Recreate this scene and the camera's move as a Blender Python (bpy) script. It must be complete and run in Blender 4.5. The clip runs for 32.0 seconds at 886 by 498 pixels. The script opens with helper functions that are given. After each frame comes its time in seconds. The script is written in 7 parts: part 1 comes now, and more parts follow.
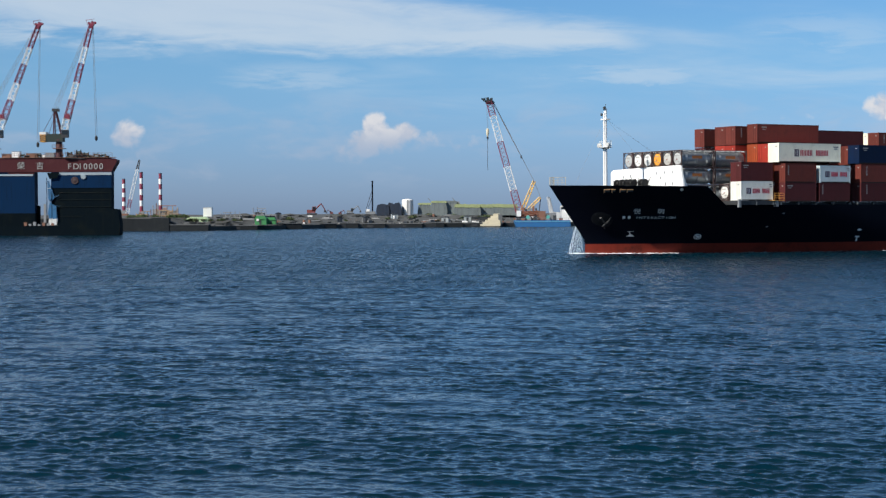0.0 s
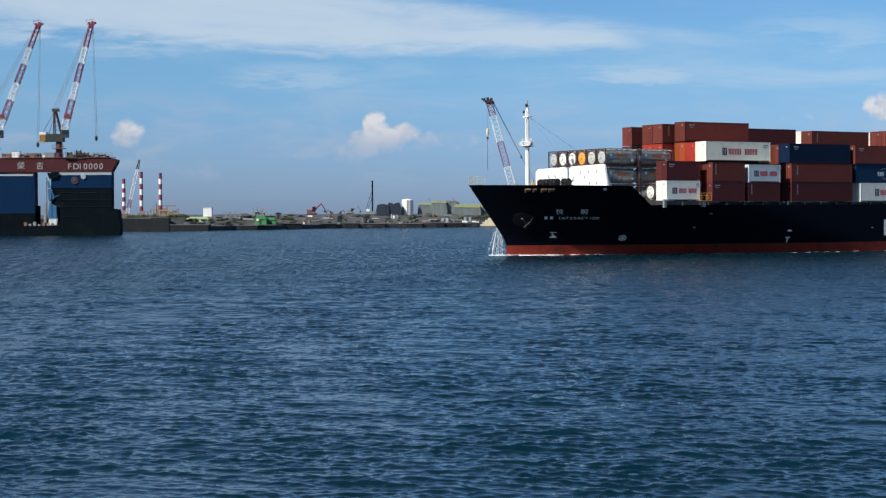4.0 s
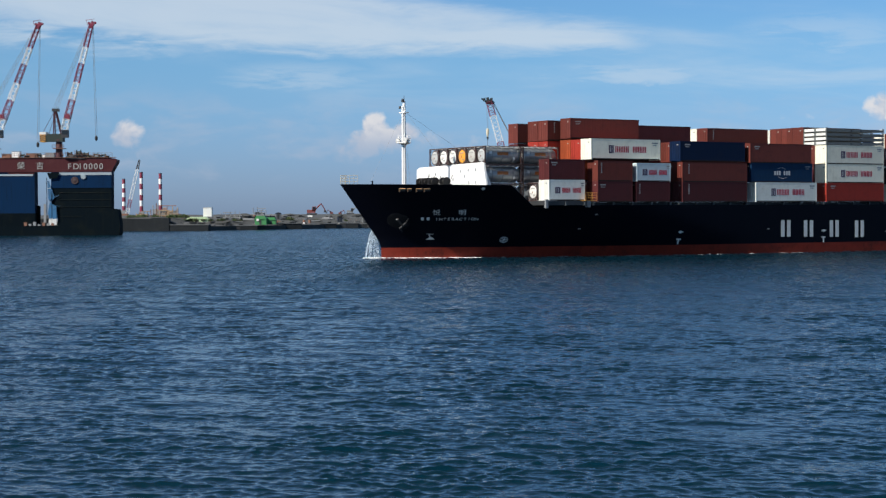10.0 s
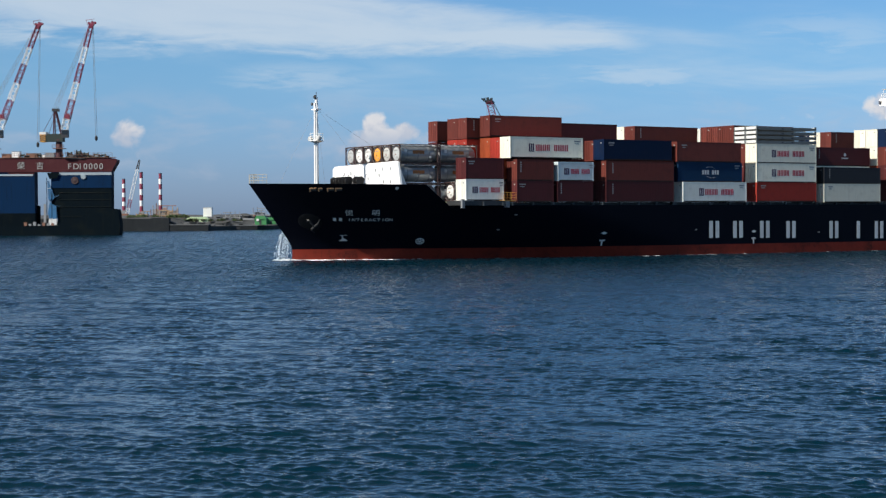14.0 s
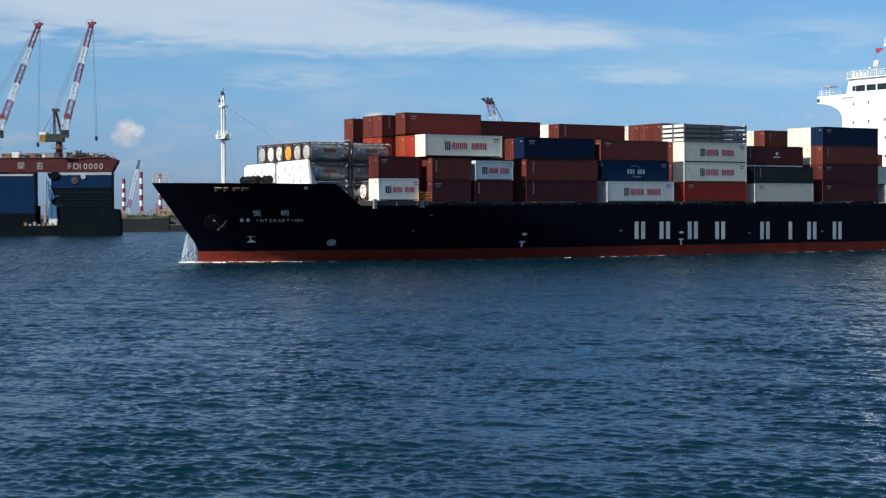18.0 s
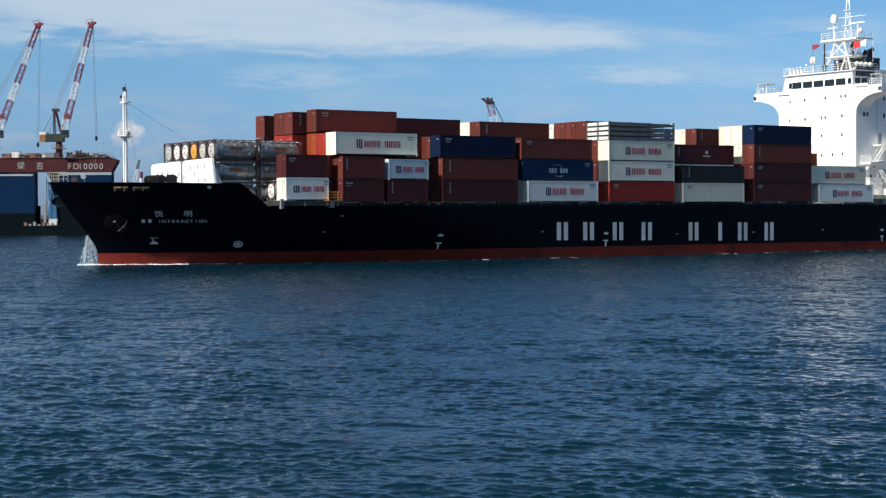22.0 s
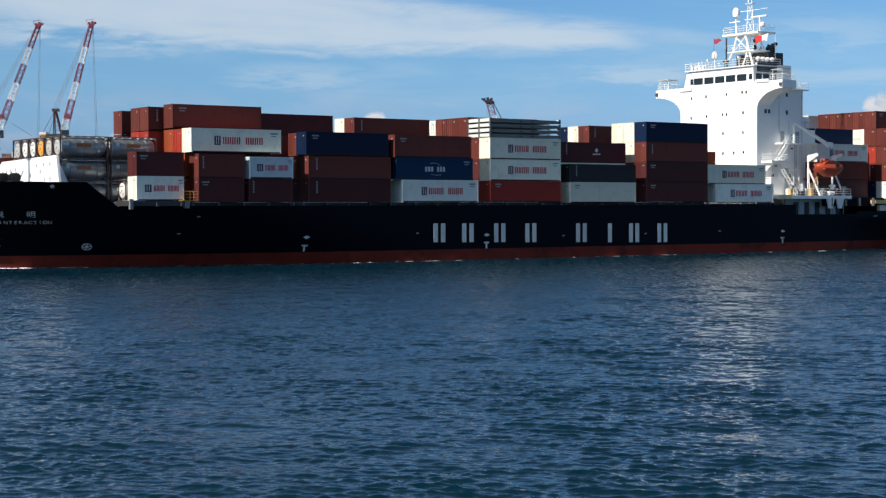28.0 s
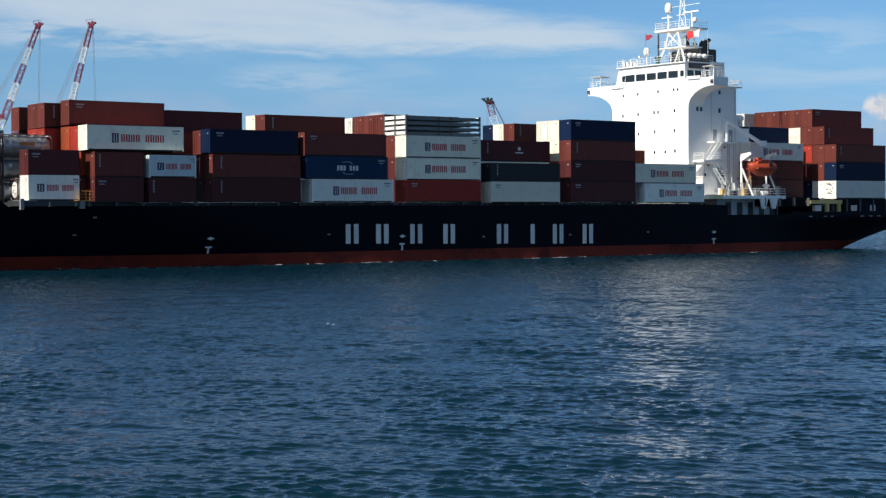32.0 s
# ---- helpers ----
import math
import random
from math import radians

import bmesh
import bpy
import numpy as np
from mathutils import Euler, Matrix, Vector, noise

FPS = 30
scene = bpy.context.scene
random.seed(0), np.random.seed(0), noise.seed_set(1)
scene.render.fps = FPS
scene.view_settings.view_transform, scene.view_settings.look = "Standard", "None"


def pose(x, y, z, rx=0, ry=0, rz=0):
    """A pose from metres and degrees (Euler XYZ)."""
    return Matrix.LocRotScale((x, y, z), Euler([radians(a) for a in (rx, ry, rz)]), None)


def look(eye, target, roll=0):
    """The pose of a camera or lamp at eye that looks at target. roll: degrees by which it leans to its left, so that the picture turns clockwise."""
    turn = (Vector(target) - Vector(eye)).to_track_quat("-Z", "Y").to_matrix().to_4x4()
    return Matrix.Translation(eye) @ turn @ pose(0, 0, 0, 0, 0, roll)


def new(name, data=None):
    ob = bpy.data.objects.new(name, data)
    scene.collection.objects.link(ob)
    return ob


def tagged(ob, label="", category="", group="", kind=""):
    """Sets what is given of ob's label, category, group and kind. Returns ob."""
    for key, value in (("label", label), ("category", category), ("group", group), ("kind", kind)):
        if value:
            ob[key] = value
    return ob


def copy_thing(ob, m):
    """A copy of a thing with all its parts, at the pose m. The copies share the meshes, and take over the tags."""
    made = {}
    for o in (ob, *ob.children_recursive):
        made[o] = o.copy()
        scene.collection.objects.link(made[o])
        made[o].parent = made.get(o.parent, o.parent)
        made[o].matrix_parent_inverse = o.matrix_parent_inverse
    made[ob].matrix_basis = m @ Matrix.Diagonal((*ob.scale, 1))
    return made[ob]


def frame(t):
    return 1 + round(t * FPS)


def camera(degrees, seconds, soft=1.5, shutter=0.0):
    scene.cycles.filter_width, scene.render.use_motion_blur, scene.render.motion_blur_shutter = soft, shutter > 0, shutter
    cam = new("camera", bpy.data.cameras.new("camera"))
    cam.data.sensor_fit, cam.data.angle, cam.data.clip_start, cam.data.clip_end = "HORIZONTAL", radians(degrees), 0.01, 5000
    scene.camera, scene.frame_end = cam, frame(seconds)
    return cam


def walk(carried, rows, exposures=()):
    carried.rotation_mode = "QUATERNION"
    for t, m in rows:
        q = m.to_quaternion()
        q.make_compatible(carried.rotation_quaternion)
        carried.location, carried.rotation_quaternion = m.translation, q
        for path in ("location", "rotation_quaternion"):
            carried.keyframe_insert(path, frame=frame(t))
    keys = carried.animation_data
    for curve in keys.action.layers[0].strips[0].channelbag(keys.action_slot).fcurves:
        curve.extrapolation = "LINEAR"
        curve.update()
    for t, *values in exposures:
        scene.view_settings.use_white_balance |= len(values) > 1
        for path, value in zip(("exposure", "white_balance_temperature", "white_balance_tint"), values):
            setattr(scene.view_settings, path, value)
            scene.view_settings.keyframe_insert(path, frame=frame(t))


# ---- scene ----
# camera: it stands still on the quay
cam = camera(30.23, 32.0, soft=1.35)
EYE = 6.41
TILT = radians(-1.314)
STAND = look((0, 0, EYE), (0, math.cos(TILT), EYE + math.sin(TILT)), -0.259)
walk(cam, [(0.0, STAND), (32.0, STAND)], exposures=[(0.0, 0.04, 6410, 10), (12.0, 0.05, 6470, 10), (22.0, 0.06, 6540, 10), (32.0, 0.06, 6570, 10)])


def ship_pose(t):
    """The ship's frame at t: x aft from the bow, y to the far side, z up from the water."""
    run = 3.50942 * t - 0.0039023 * t * t
    drift = -0.0060217 * t * t
    c, s = math.cos(radians(32.305)), math.sin(radians(32.305))
    return pose(22.371 - run * c - drift * s, 229.281 - run * s + drift * c, 0, 0, 0, 28.776 + 0.23838 * t)


KEYED = []  # things that ride on the ship, each with its place in the ship's frame


def rides(ob, m):
    KEYED.append((ob, m))
    return ob


# ---- world and sun ----
SUN_AZ, SUN_EL = radians(-126.2), radians(42.0)  # azimuth from +y towards +x
sun_way = Vector((math.sin(SUN_AZ) * math.cos(SUN_EL), math.cos(SUN_AZ) * math.cos(SUN_EL), math.sin(SUN_EL)))
sun = new("sun", bpy.data.lights.new("sun", "SUN"))
sun.data.energy, sun.data.angle, sun.data.color = 6.2, radians(0.53), (1.0, 0.95, 0.86)
sun.matrix_world = look(sun_way * 900, (0, 0, 0))


class Nodes:
    """Short hand for node trees."""

    def __init__(self, tree):
        self.tree = tree
        tree.nodes.clear()

    def add(self, kind, props=None, **inputs):
        n = self.tree.nodes.new(kind)
        p = props or {}
        if "operation" in p:
            n.operation = p["operation"]
        if "use_clamp" in p:
            n.use_clamp = p["use_clamp"]
        if "interpolation_type" in p:
            n.interpolation_type = p["interpolation_type"]
        if "data_type" in p:
            n.data_type, n.blend_type = p["data_type"], p["blend_type"]
        if "sky_type" in p:
            n.sky_type, n.sun_disc, n.sun_elevation, n.sun_rotation = p["sky_type"], False, SUN_EL, SUN_AZ
            n.air_density, n.dust_density, n.ozone_density = p["air"], p["dust"], p["ozone"]
        for k, v in inputs.items():
            self.put(n, k.replace("_", " "), v)
        return n

    def put(self, n, key, v):
        sock = n.inputs[int(key[1:])] if key[0] == "i" and key[1:].isdigit() else n.inputs[key]
        if isinstance(v, bpy.types.NodeSocket):
            self.tree.links.new(v, sock)
        else:
            sock.default_value = v

    def math(self, op, a, b=0.0, c=0.0, clamp=False):
        return self.add("ShaderNodeMath", {"operation": op, "use_clamp": clamp}, i0=a, i1=b, i2=c).outputs[0]

    def ramp(self, v, a, b, lo=0.0, hi=1.0):
        return self.add("ShaderNodeMapRange", {"interpolation_type": "SMOOTHSTEP"}, Value=v, From_Min=a, From_Max=b, To_Min=lo, To_Max=hi).outputs[0]

    def mix(self, f, a, b, kind="MIX"):
        n = self.add("ShaderNodeMix", {"data_type": "RGBA", "blend_type": kind})
        self.put(n, "i0", f), self.put(n, "i6", a), self.put(n, "i7", b)
        return n.outputs[2]

    def noise(self, vec, scale, detail=4.0, rough=0.55, warp=0.0):
        return self.add("ShaderNodeTexNoise", None, Vector=vec, Scale=scale, Detail=detail, Roughness=rough, Distortion=warp).outputs[0]

    def vec(self, x, y, z=0.0):
        return self.add("ShaderNodeCombineXYZ", None, X=x, Y=y, Z=z).outputs[0]


def build_world():
    world = bpy.data.worlds.new("sky")
    scene.world = world
    world.use_nodes = True
    n = Nodes(world.node_tree)
    way = n.add("ShaderNodeTexCoord").outputs["Generated"]
    sep = n.add("ShaderNodeSeparateXYZ", None, Vector=way)
    x, y, z = sep.outputs
    sky = n.add("ShaderNodeTexSky", {"sky_type": "NISHITA", "air": 1.0, "dust": 0.42, "ozone": 2.2}, Vector=way).outputs[0]
    flat = n.math("MAXIMUM", n.math("SQRT", n.math("ADD", n.math("MULTIPLY", x, x), n.math("MULTIPLY", y, y))), 0.02)
    az = n.add("ShaderNodeMath", {"operation": "ARCTAN2"}, i0=x, i1=y).outputs[0]
    el = n.math("DIVIDE", z, flat)
    low = n.ramp(el, 0.14, 1.0)
    sky = n.mix(1.0, sky, n.mix(low, (0.62, 1.02, 1.50, 1), (0.68, 0.74, 0.70, 1)), "MULTIPLY")
    sky = n.mix(1.0, sky, n.mix(n.ramp(el, 0.0, 0.11), (0.86, 0.77, 1.00, 1), (1.03, 1.00, 0.95, 1)), "MULTIPLY")
    # high thin cloud, drawn out along the horizon, thicker higher up
    p = n.vec(n.math("MULTIPLY", az, 7.0), n.math("ADD", n.math("MULTIPLY", el, 46.0), n.math("MULTIPLY", az, 3.0)), 3.1)
    wisps = n.noise(p, 1.0, 7.0, 0.6, 0.5)
    q = n.vec(n.math("MULTIPLY", az, 4.2), n.math("ADD", n.math("MULTIPLY", el, 17.0), n.math("MULTIPLY", az, 0.6)), 7.7)
    broad = n.noise(q, 1.0, 4.0, 0.55)
    veil = n.math("MULTIPLY", n.ramp(wisps, 0.34, 0.78), n.ramp(broad, 0.40, 0.66))
    veil = n.math("MULTIPLY", veil, n.ramp(el, 0.03, 0.085))
    # the long streak that crosses the upper sky, and two faint ones under it
    torn = n.noise(n.vec(n.math("MULTIPLY", az, 20.0), n.math("MULTIPLY", el, 110.0), 5.2), 1.0, 6.0, 0.6, 0.4)
    tear = n.math("MULTIPLY", n.math("SUBTRACT", torn, 0.5), 0.022)
    ragged = n.math("ADD", el, tear)
    foot = n.math("ADD", 0.0955, n.math("MULTIPLY", n.math("MAXIMUM", n.math("SUBTRACT", -0.10, az), 0.0), 0.09))
    head = n.math("SUBTRACT", 0.1285, n.math("MULTIPLY", az, 0.15))
    band = n.math("MULTIPLY", n.ramp(n.math("SUBTRACT", ragged, foot), -0.003, 0.009), n.ramp(n.math("SUBTRACT", head, ragged), -0.006, 0.012))
    band = n.math("MULTIPLY", band, n.math("MULTIPLY", n.ramp(n.math("ADD", az, tear), 0.150, 0.095), n.ramp(wisps, 0.10, 0.60, 0.45, 1.0)))
    veil = n.math("MAXIMUM", n.math("MULTIPLY", veil, 0.42), n.math("MULTIPLY", band, 0.70))
    for a, e, ra, re, k in ((-0.088, 0.083, 0.045, 0.008, 0.26), (0.115, 0.0845, 0.055, 0.005, 0.34), (0.225, 0.105, 0.050, 0.012, 0.22), (-0.21, 0.112, 0.08, 0.016, 0.45)):
        dx = n.math("DIVIDE", n.math("SUBTRACT", az, a), ra)
        dy = n.math("DIVIDE", n.math("SUBTRACT", ragged, e), re)
        r = n.math("ADD", n.math("MULTIPLY", dx, dx), n.math("MULTIPLY", dy, dy))
        veil = n.math("MAXIMUM", veil, n.math("MULTIPLY", n.math("MULTIPLY", n.ramp(r, 1.8, 0.0), n.ramp(torn, 0.34, 0.62)), k * 1.25))
    sky = n.mix(veil, sky, (8.3, 9.3, 10.2, 1))
    # dim grey lumps of haze low down
    murk = n.noise(n.vec(n.math("MULTIPLY", az, 20.0), n.math("MULTIPLY", el, 52.0), 2.2), 1.0, 4.0, 0.55, 0.3)
    murk = n.math("MULTIPLY", n.ramp(murk, 0.46, 0.72), n.math("MULTIPLY", n.ramp(el, 0.008, 0.03), n.ramp(el, 0.085, 0.05)))
    sky = n.mix(n.math("MULTIPLY", murk, 0.30), sky, (6.4, 6.8, 8.0, 1))
    # small heaped clouds low over the land
    warp = n.noise(n.vec(az, el, 4.4), 60.0, 3.0, 0.5)
    wx = n.math("ADD", az, n.math("MULTIPLY", n.math("SUBTRACT", warp, 0.5), 0.012))
    puff = n.noise(n.vec(wx, el, 1.3), 95.0, 5.0, 0.5, 0.15)
    heaps = None
    for a, e, ra, re, k in ((-0.0405, 0.0485, 0.0075, 0.0105, 1.0), (-0.0480, 0.0420, 0.0110, 0.0080, 0.95), (-0.0225, 0.0480, 0.0085, 0.0065, 0.95), (-0.0330, 0.0430, 0.0120, 0.0085, 0.8), (-0.0560, 0.0350, 0.0100, 0.0070, 0.6), (-0.0120, 0.0440, 0.0110, 0.0060, 0.55), (0.0060, 0.0410, 0.0200, 0.0060, 0.36), (-0.190, 0.0475, 0.0085, 0.0085, 0.80), (-0.187, 0.034, 0.0140, 0.0050, 0.36), (0.2680, 0.0600, 0.0140, 0.0090, 0.9), (0.2860, 0.0640, 0.0150, 0.0150, 0.9), (0.205, 0.0555, 0.018, 0.004, 0.36)):
        dx = n.math("DIVIDE", n.math("SUBTRACT", wx, a), ra)
        dy = n.math("DIVIDE", n.math("SUBTRACT", el, e), re)
        r = n.math("ADD", n.math("MULTIPLY", dx, dx), n.math("MULTIPLY", dy, dy))
        m = n.math("MULTIPLY", n.math("SUBTRACT", 1.15, n.math("MULTIPLY", r, 0.5)), k)
        heaps = m if heaps is None else n.math("MAXIMUM", heaps, m)
    body = n.math("ADD", heaps, n.math("MULTIPLY", n.math("SUBTRACT", puff, 0.5), 1.3))
    glow = n.mix(n.ramp(el, 0.036, 0.056), (6.2, 6.6, 7.8, 1), n.mix(n.ramp(puff, 0.38, 0.62), (7.4, 7.7, 8.6, 1), (9.8, 9.6, 9.7, 1)))
    sky = n.mix(n.math("MULTIPLY", n.ramp(body, 0.36, 0.86), n.ramp(el, 0.024, 0.052, 0.25, 0.9)), sky, glow)
    bg = n.add("ShaderNodeBackground", None, Color=sky, Strength=0.075)
    out = n.add("ShaderNodeOutputWorld", None, Surface=bg.outputs[0])


build_world()

# ---- materials ----
MATS = {}


def paint(name, colour, rough=0.55, metal=0.0, dirt=0.35, dirt_colour=(0.08, 0.06, 0.045), scale=0.6, bump=0.15, vary=0.10, streak=0.0, spec=0.5):
    """A painted or bare surface with broad stains, fine grain and, on sides, streaks that run down."""
    if name in MATS:
        return MATS[name]
    m = bpy.data.materials.new(name)
    m.use_nodes = True
    n = Nodes(m.node_tree)
    obj = n.add("ShaderNodeTexCoord").outputs["Object"]
    info = n.add("ShaderNodeObjectInfo").outputs["Random"]
    shift = n.add("ShaderNodeVectorMath", {"operation": "ADD"}, i0=obj, i1=n.vec(n.math("MULTIPLY", info, 37.0), n.math("MULTIPLY", info, 91.0), 0.0)).outputs[0]
    big = n.noise(shift, scale, 5.0, 0.6)
    fine = n.noise(shift, scale * 14, 4.0, 0.6)
    tone = n.math("ADD", 1.0 - vary, n.math("MULTIPLY", n.math("ADD", n.math("MULTIPLY", fine, 0.5), info), vary * 1.3))
    col = n.mix(1.0, (*colour, 1), n.add("ShaderNodeCombineColor", None, Red=tone, Green=tone, Blue=tone).outputs[0], "MULTIPLY")
    mask = n.math("MULTIPLY", n.ramp(big, 0.48, 0.72), n.ramp(fine, 0.25, 0.7))
    if streak:
        thin = n.add("ShaderNodeMapping", None, Vector=shift, Scale=(2.2, 2.2, 0.12)).outputs[0]
        runs = n.noise(thin, 1.0, 5.0, 0.65)
        mask = n.math("MAXIMUM", mask, n.math("MULTIPLY", n.ramp(runs, 0.52, 0.75), streak))
    col = n.mix(n.math("MULTIPLY", mask, dirt), col, (*dirt_colour, 1))
    r = n.math("ADD", rough - 0.08, n.math("MULTIPLY", big, 0.2))
    b = n.add("ShaderNodeBsdfPrincipled", None, Base_Color=col, Roughness=r, Metallic=metal)
    n.put(b, "Specular IOR Level", spec)
    if bump:
        bp = n.add("ShaderNodeBump", None, Strength=bump, Distance=0.02, Height=n.math("ADD", big, n.math("MULTIPLY", fine, 0.4)))
        n.put(b, "Normal", bp.outputs[0])
    n.add("ShaderNodeOutputMaterial", None, Surface=b.outputs[0])
    MATS[name] = m
    return m


def water_material():
    """Sea water: the mesh carries the waves, a fine bump the ripples, and farther out the gloss spreads over waves too small to build."""
    m = bpy.data.materials.new("sea_water")
    m.use_nodes = True
    n = Nodes(m.node_tree)
    obj = n.add("ShaderNodeTexCoord").outputs["Object"]
    out = n.ramp(n.add("ShaderNodeSeparateXYZ", None, Vector=obj).outputs[1], 40.0, 200.0)
    # ruffled cat's-paws among smoother lanes
    lanes = n.add("ShaderNodeMapping", None, Vector=obj, Rotation=(0, 0, 0.1), Scale=(1.0, 0.4, 1.0)).outputs[0]
    gusts = n.ramp(n.noise(lanes, 0.16, 5.0, 0.65, 0.4), 0.34, 0.68)
    long = n.add("ShaderNodeMapping", None, Vector=obj, Rotation=(0, 0, 0.12), Scale=(0.9, 1.2, 1.0)).outputs[0]
    a = n.noise(long, 4.2, 2.0, 0.5, 0.25)
    b = n.noise(long, 11.0, 2.0, 0.5, 0.2)
    h = n.math("ADD", n.math("MULTIPLY", a, 0.022), n.math("MULTIPLY", b, 0.0045))
    groups = n.add("ShaderNodeMapping", None, Vector=obj, Rotation=(0, 0, 0.06), Scale=(1.0, 0.45, 1.0)).outputs[0]
    d = n.noise(groups, 1.5, 4.0, 0.68, 0.2)
    swell = n.math("MULTIPLY", n.math("MULTIPLY", d, out), n.math("ADD", 0.27, n.math("MULTIPLY", gusts, 0.20)))
    h = n.math("ADD", n.math("MULTIPLY", h, n.math("ADD", 0.6, n.math("MULTIPLY", gusts, 0.8))), swell)
    bump = n.add("ShaderNodeBump", None, Strength=1.0, Distance=1.0, Height=h)
    murk = n.noise(obj, 0.03, 4.0, 0.6)
    col = n.mix(murk, (0.0002, 0.0108, 0.0225, 1), (0.0002, 0.0142, 0.0230, 1))
    streaks = n.add("ShaderNodeMapping", None, Vector=obj, Rotation=(0, 0, 0.03), Scale=(0.85, 0.11, 1.0)).outputs[0]
    ruffle = n.ramp(n.noise(streaks, 1.7, 5.0, 0.62, 0.3), 0.36, 0.64)
    rough = n.math("ADD", 0.10, n.math("MULTIPLY", out, n.math("ADD", 0.06, n.math("ADD", n.math("MULTIPLY", ruffle, 0.17), n.math("MULTIPLY", gusts, 0.05)))))
    p = n.add("ShaderNodeBsdfPrincipled", None, Base_Color=col, Roughness=rough, IOR=1.34, Normal=bump.outputs[0])
    n.put(p, "Specular Tint", (0.77, 0.95, 1.06, 1))
    n.add("ShaderNodeOutputMaterial", None, Surface=p.outputs[0])
    return m


WHITE = paint("white_ship_paint", (0.86, 0.85, 0.82), 0.45, dirt=0.14, dirt_colour=(0.45, 0.36, 0.26), streak=0.35)
BLACK = paint("black_hull_paint", (0.002, 0.0030, 0.0072), 0.42, dirt=0.25, dirt_colour=(0.011, 0.011, 0.013), scale=0.25, streak=0.6, bump=0.08, spec=0.055)
RED = paint("red_boot_paint", (0.205, 0.027, 0.015), 0.65, dirt=1.0, dirt_colour=(0.022, 0.009, 0.008), scale=0.35, streak=0.6, spec=0.15)
GREY = paint("grey_steel", (0.22, 0.23, 0.24), 0.6, dirt=0.4)
DARK = paint("dark_steel", (0.03, 0.032, 0.035), 0.55, dirt=0.3)
GLASS = paint("dark_window_glass", (0.012, 0.016, 0.02), 0.08, dirt=0.0, bump=0.0, vary=0.0)
YELLOW = paint("yellow_steel", (0.56, 0.27, 0.05), 0.55, dirt=0.35)
ORANGE = paint("orange_lifeboat_plastic", (0.36, 0.048, 0.013), 0.5, dirt=0.3)
LETTER = paint("grey_white_lettering", (0.66, 0.67, 0.65), 0.6, dirt=0.25)


# ---- mesh helpers ----
def part(name, bm, material, parent, label=""):
    """Links a bmesh as one mesh object under a thing or a part."""
    me = bpy.data.meshes.new(name)
    bm.to_mesh(me)
    bm.free()
    me.materials.append(material)
    me.polygons.foreach_set("use_smooth", [True] * len(me.polygons))
    me.set_sharp_from_angle(angle=radians(40))
    ob = new(name, me)
    ob.parent = parent
    return tagged(ob, label)


def box(bm, x0, x1, y0, y1, z0, z1):
    v = [bm.verts.new(p) for p in ((x0, y0, z0), (x1, y0, z0), (x1, y1, z0), (x0, y1, z0), (x0, y0, z1), (x1, y0, z1), (x1, y1, z1), (x0, y1, z1))]
    for f in ((3, 2, 1, 0), (4, 5, 6, 7), (0, 1, 5, 4), (1, 2, 6, 5), (2, 3, 7, 6), (3, 0, 4, 7)):
        bm.faces.new([v[i] for i in f])
    return bm


def rod(bm, a, b, r, n=6, r2=None):
    """A tube with closed ends from a to b."""
    a, b = Vector(a), Vector(b)
    q = (b - a).to_track_quat("Z", "Y")
    rings = []
    for c, rr in ((a, r), (b, r if r2 is None else r2)):
        rings.append([bm.verts.new(c + q @ Vector((rr * math.cos(2 * math.pi * i / n), rr * math.sin(2 * math.pi * i / n), 0))) for i in range(n)])
    for i in range(n):
        j = (i + 1) % n
        bm.faces.new((rings[0][i], rings[0][j], rings[1][j], rings[1][i]))
    bm.faces.new(rings[0][::-1])
    bm.faces.new(rings[1])
    return bm


def prism(bm, points, y0, y1):
    """A slab: the outline (x, z) drawn from y0 to y1."""
    a = [bm.verts.new((x, y0, z)) for x, z in points]
    b = [bm.verts.new((x, y1, z)) for x, z in points]
    k = len(points)
    bm.faces.new(a), bm.faces.new(b[::-1])
    for i in range(k):
        j = (i + 1) % k
        bm.faces.new((a[j], a[i], b[i], b[j]))
    bmesh.ops.recalc_face_normals(bm, faces=bm.faces)
    return bm


def turned(bm, profile, centre=(0, 0, 0), n=16, axis="z"):
    """A turned body: profile of (radius, height) about an axis."""
    rings = []
    for r, h in profile:
        ring = []
        for i in range(n):
            u, v = r * math.cos(2 * math.pi * i / n), r * math.sin(2 * math.pi * i / n)
            p = {"z": (u, v, h), "x": (h, u, v), "y": (u, h, v)}[axis]
            ring.append(bm.verts.new(Vector(p) + Vector(centre)))
        rings.append(ring)
    for a, b in zip(rings, rings[1:]):
        for i in range(n):
            j = (i + 1) % n
            bm.faces.new((a[i], a[j], b[j], b[i]))
    bm.faces.new(rings[0]), bm.faces.new(rings[-1])
    bmesh.ops.recalc_face_normals(bm, faces=bm.faces)
    return bm


def fresh():
    return bmesh.new()


def thing(name, label, category, m=None, group="", kind=""):
    ob = new(name)
    ob.empty_display_size = 0.5
    if m is not None:
        ob.matrix_basis = m
    return tagged(ob, label, category, group, kind)


def sheet(name, verts, faces, material, parent=None, smooth=False):
    me = bpy.data.meshes.new(name)
    me.from_pydata(verts, [], faces)
    me.materials.append(material)
    if smooth:
        me.polygons.foreach_set("use_smooth", [True] * len(me.polygons))
    ob = new(name, me)
    ob.parent = parent
    return ob


# ---- sea ----
SEA_DRIFT = Vector((-0.8, 0.0, 0.0))  # the waves run to the left


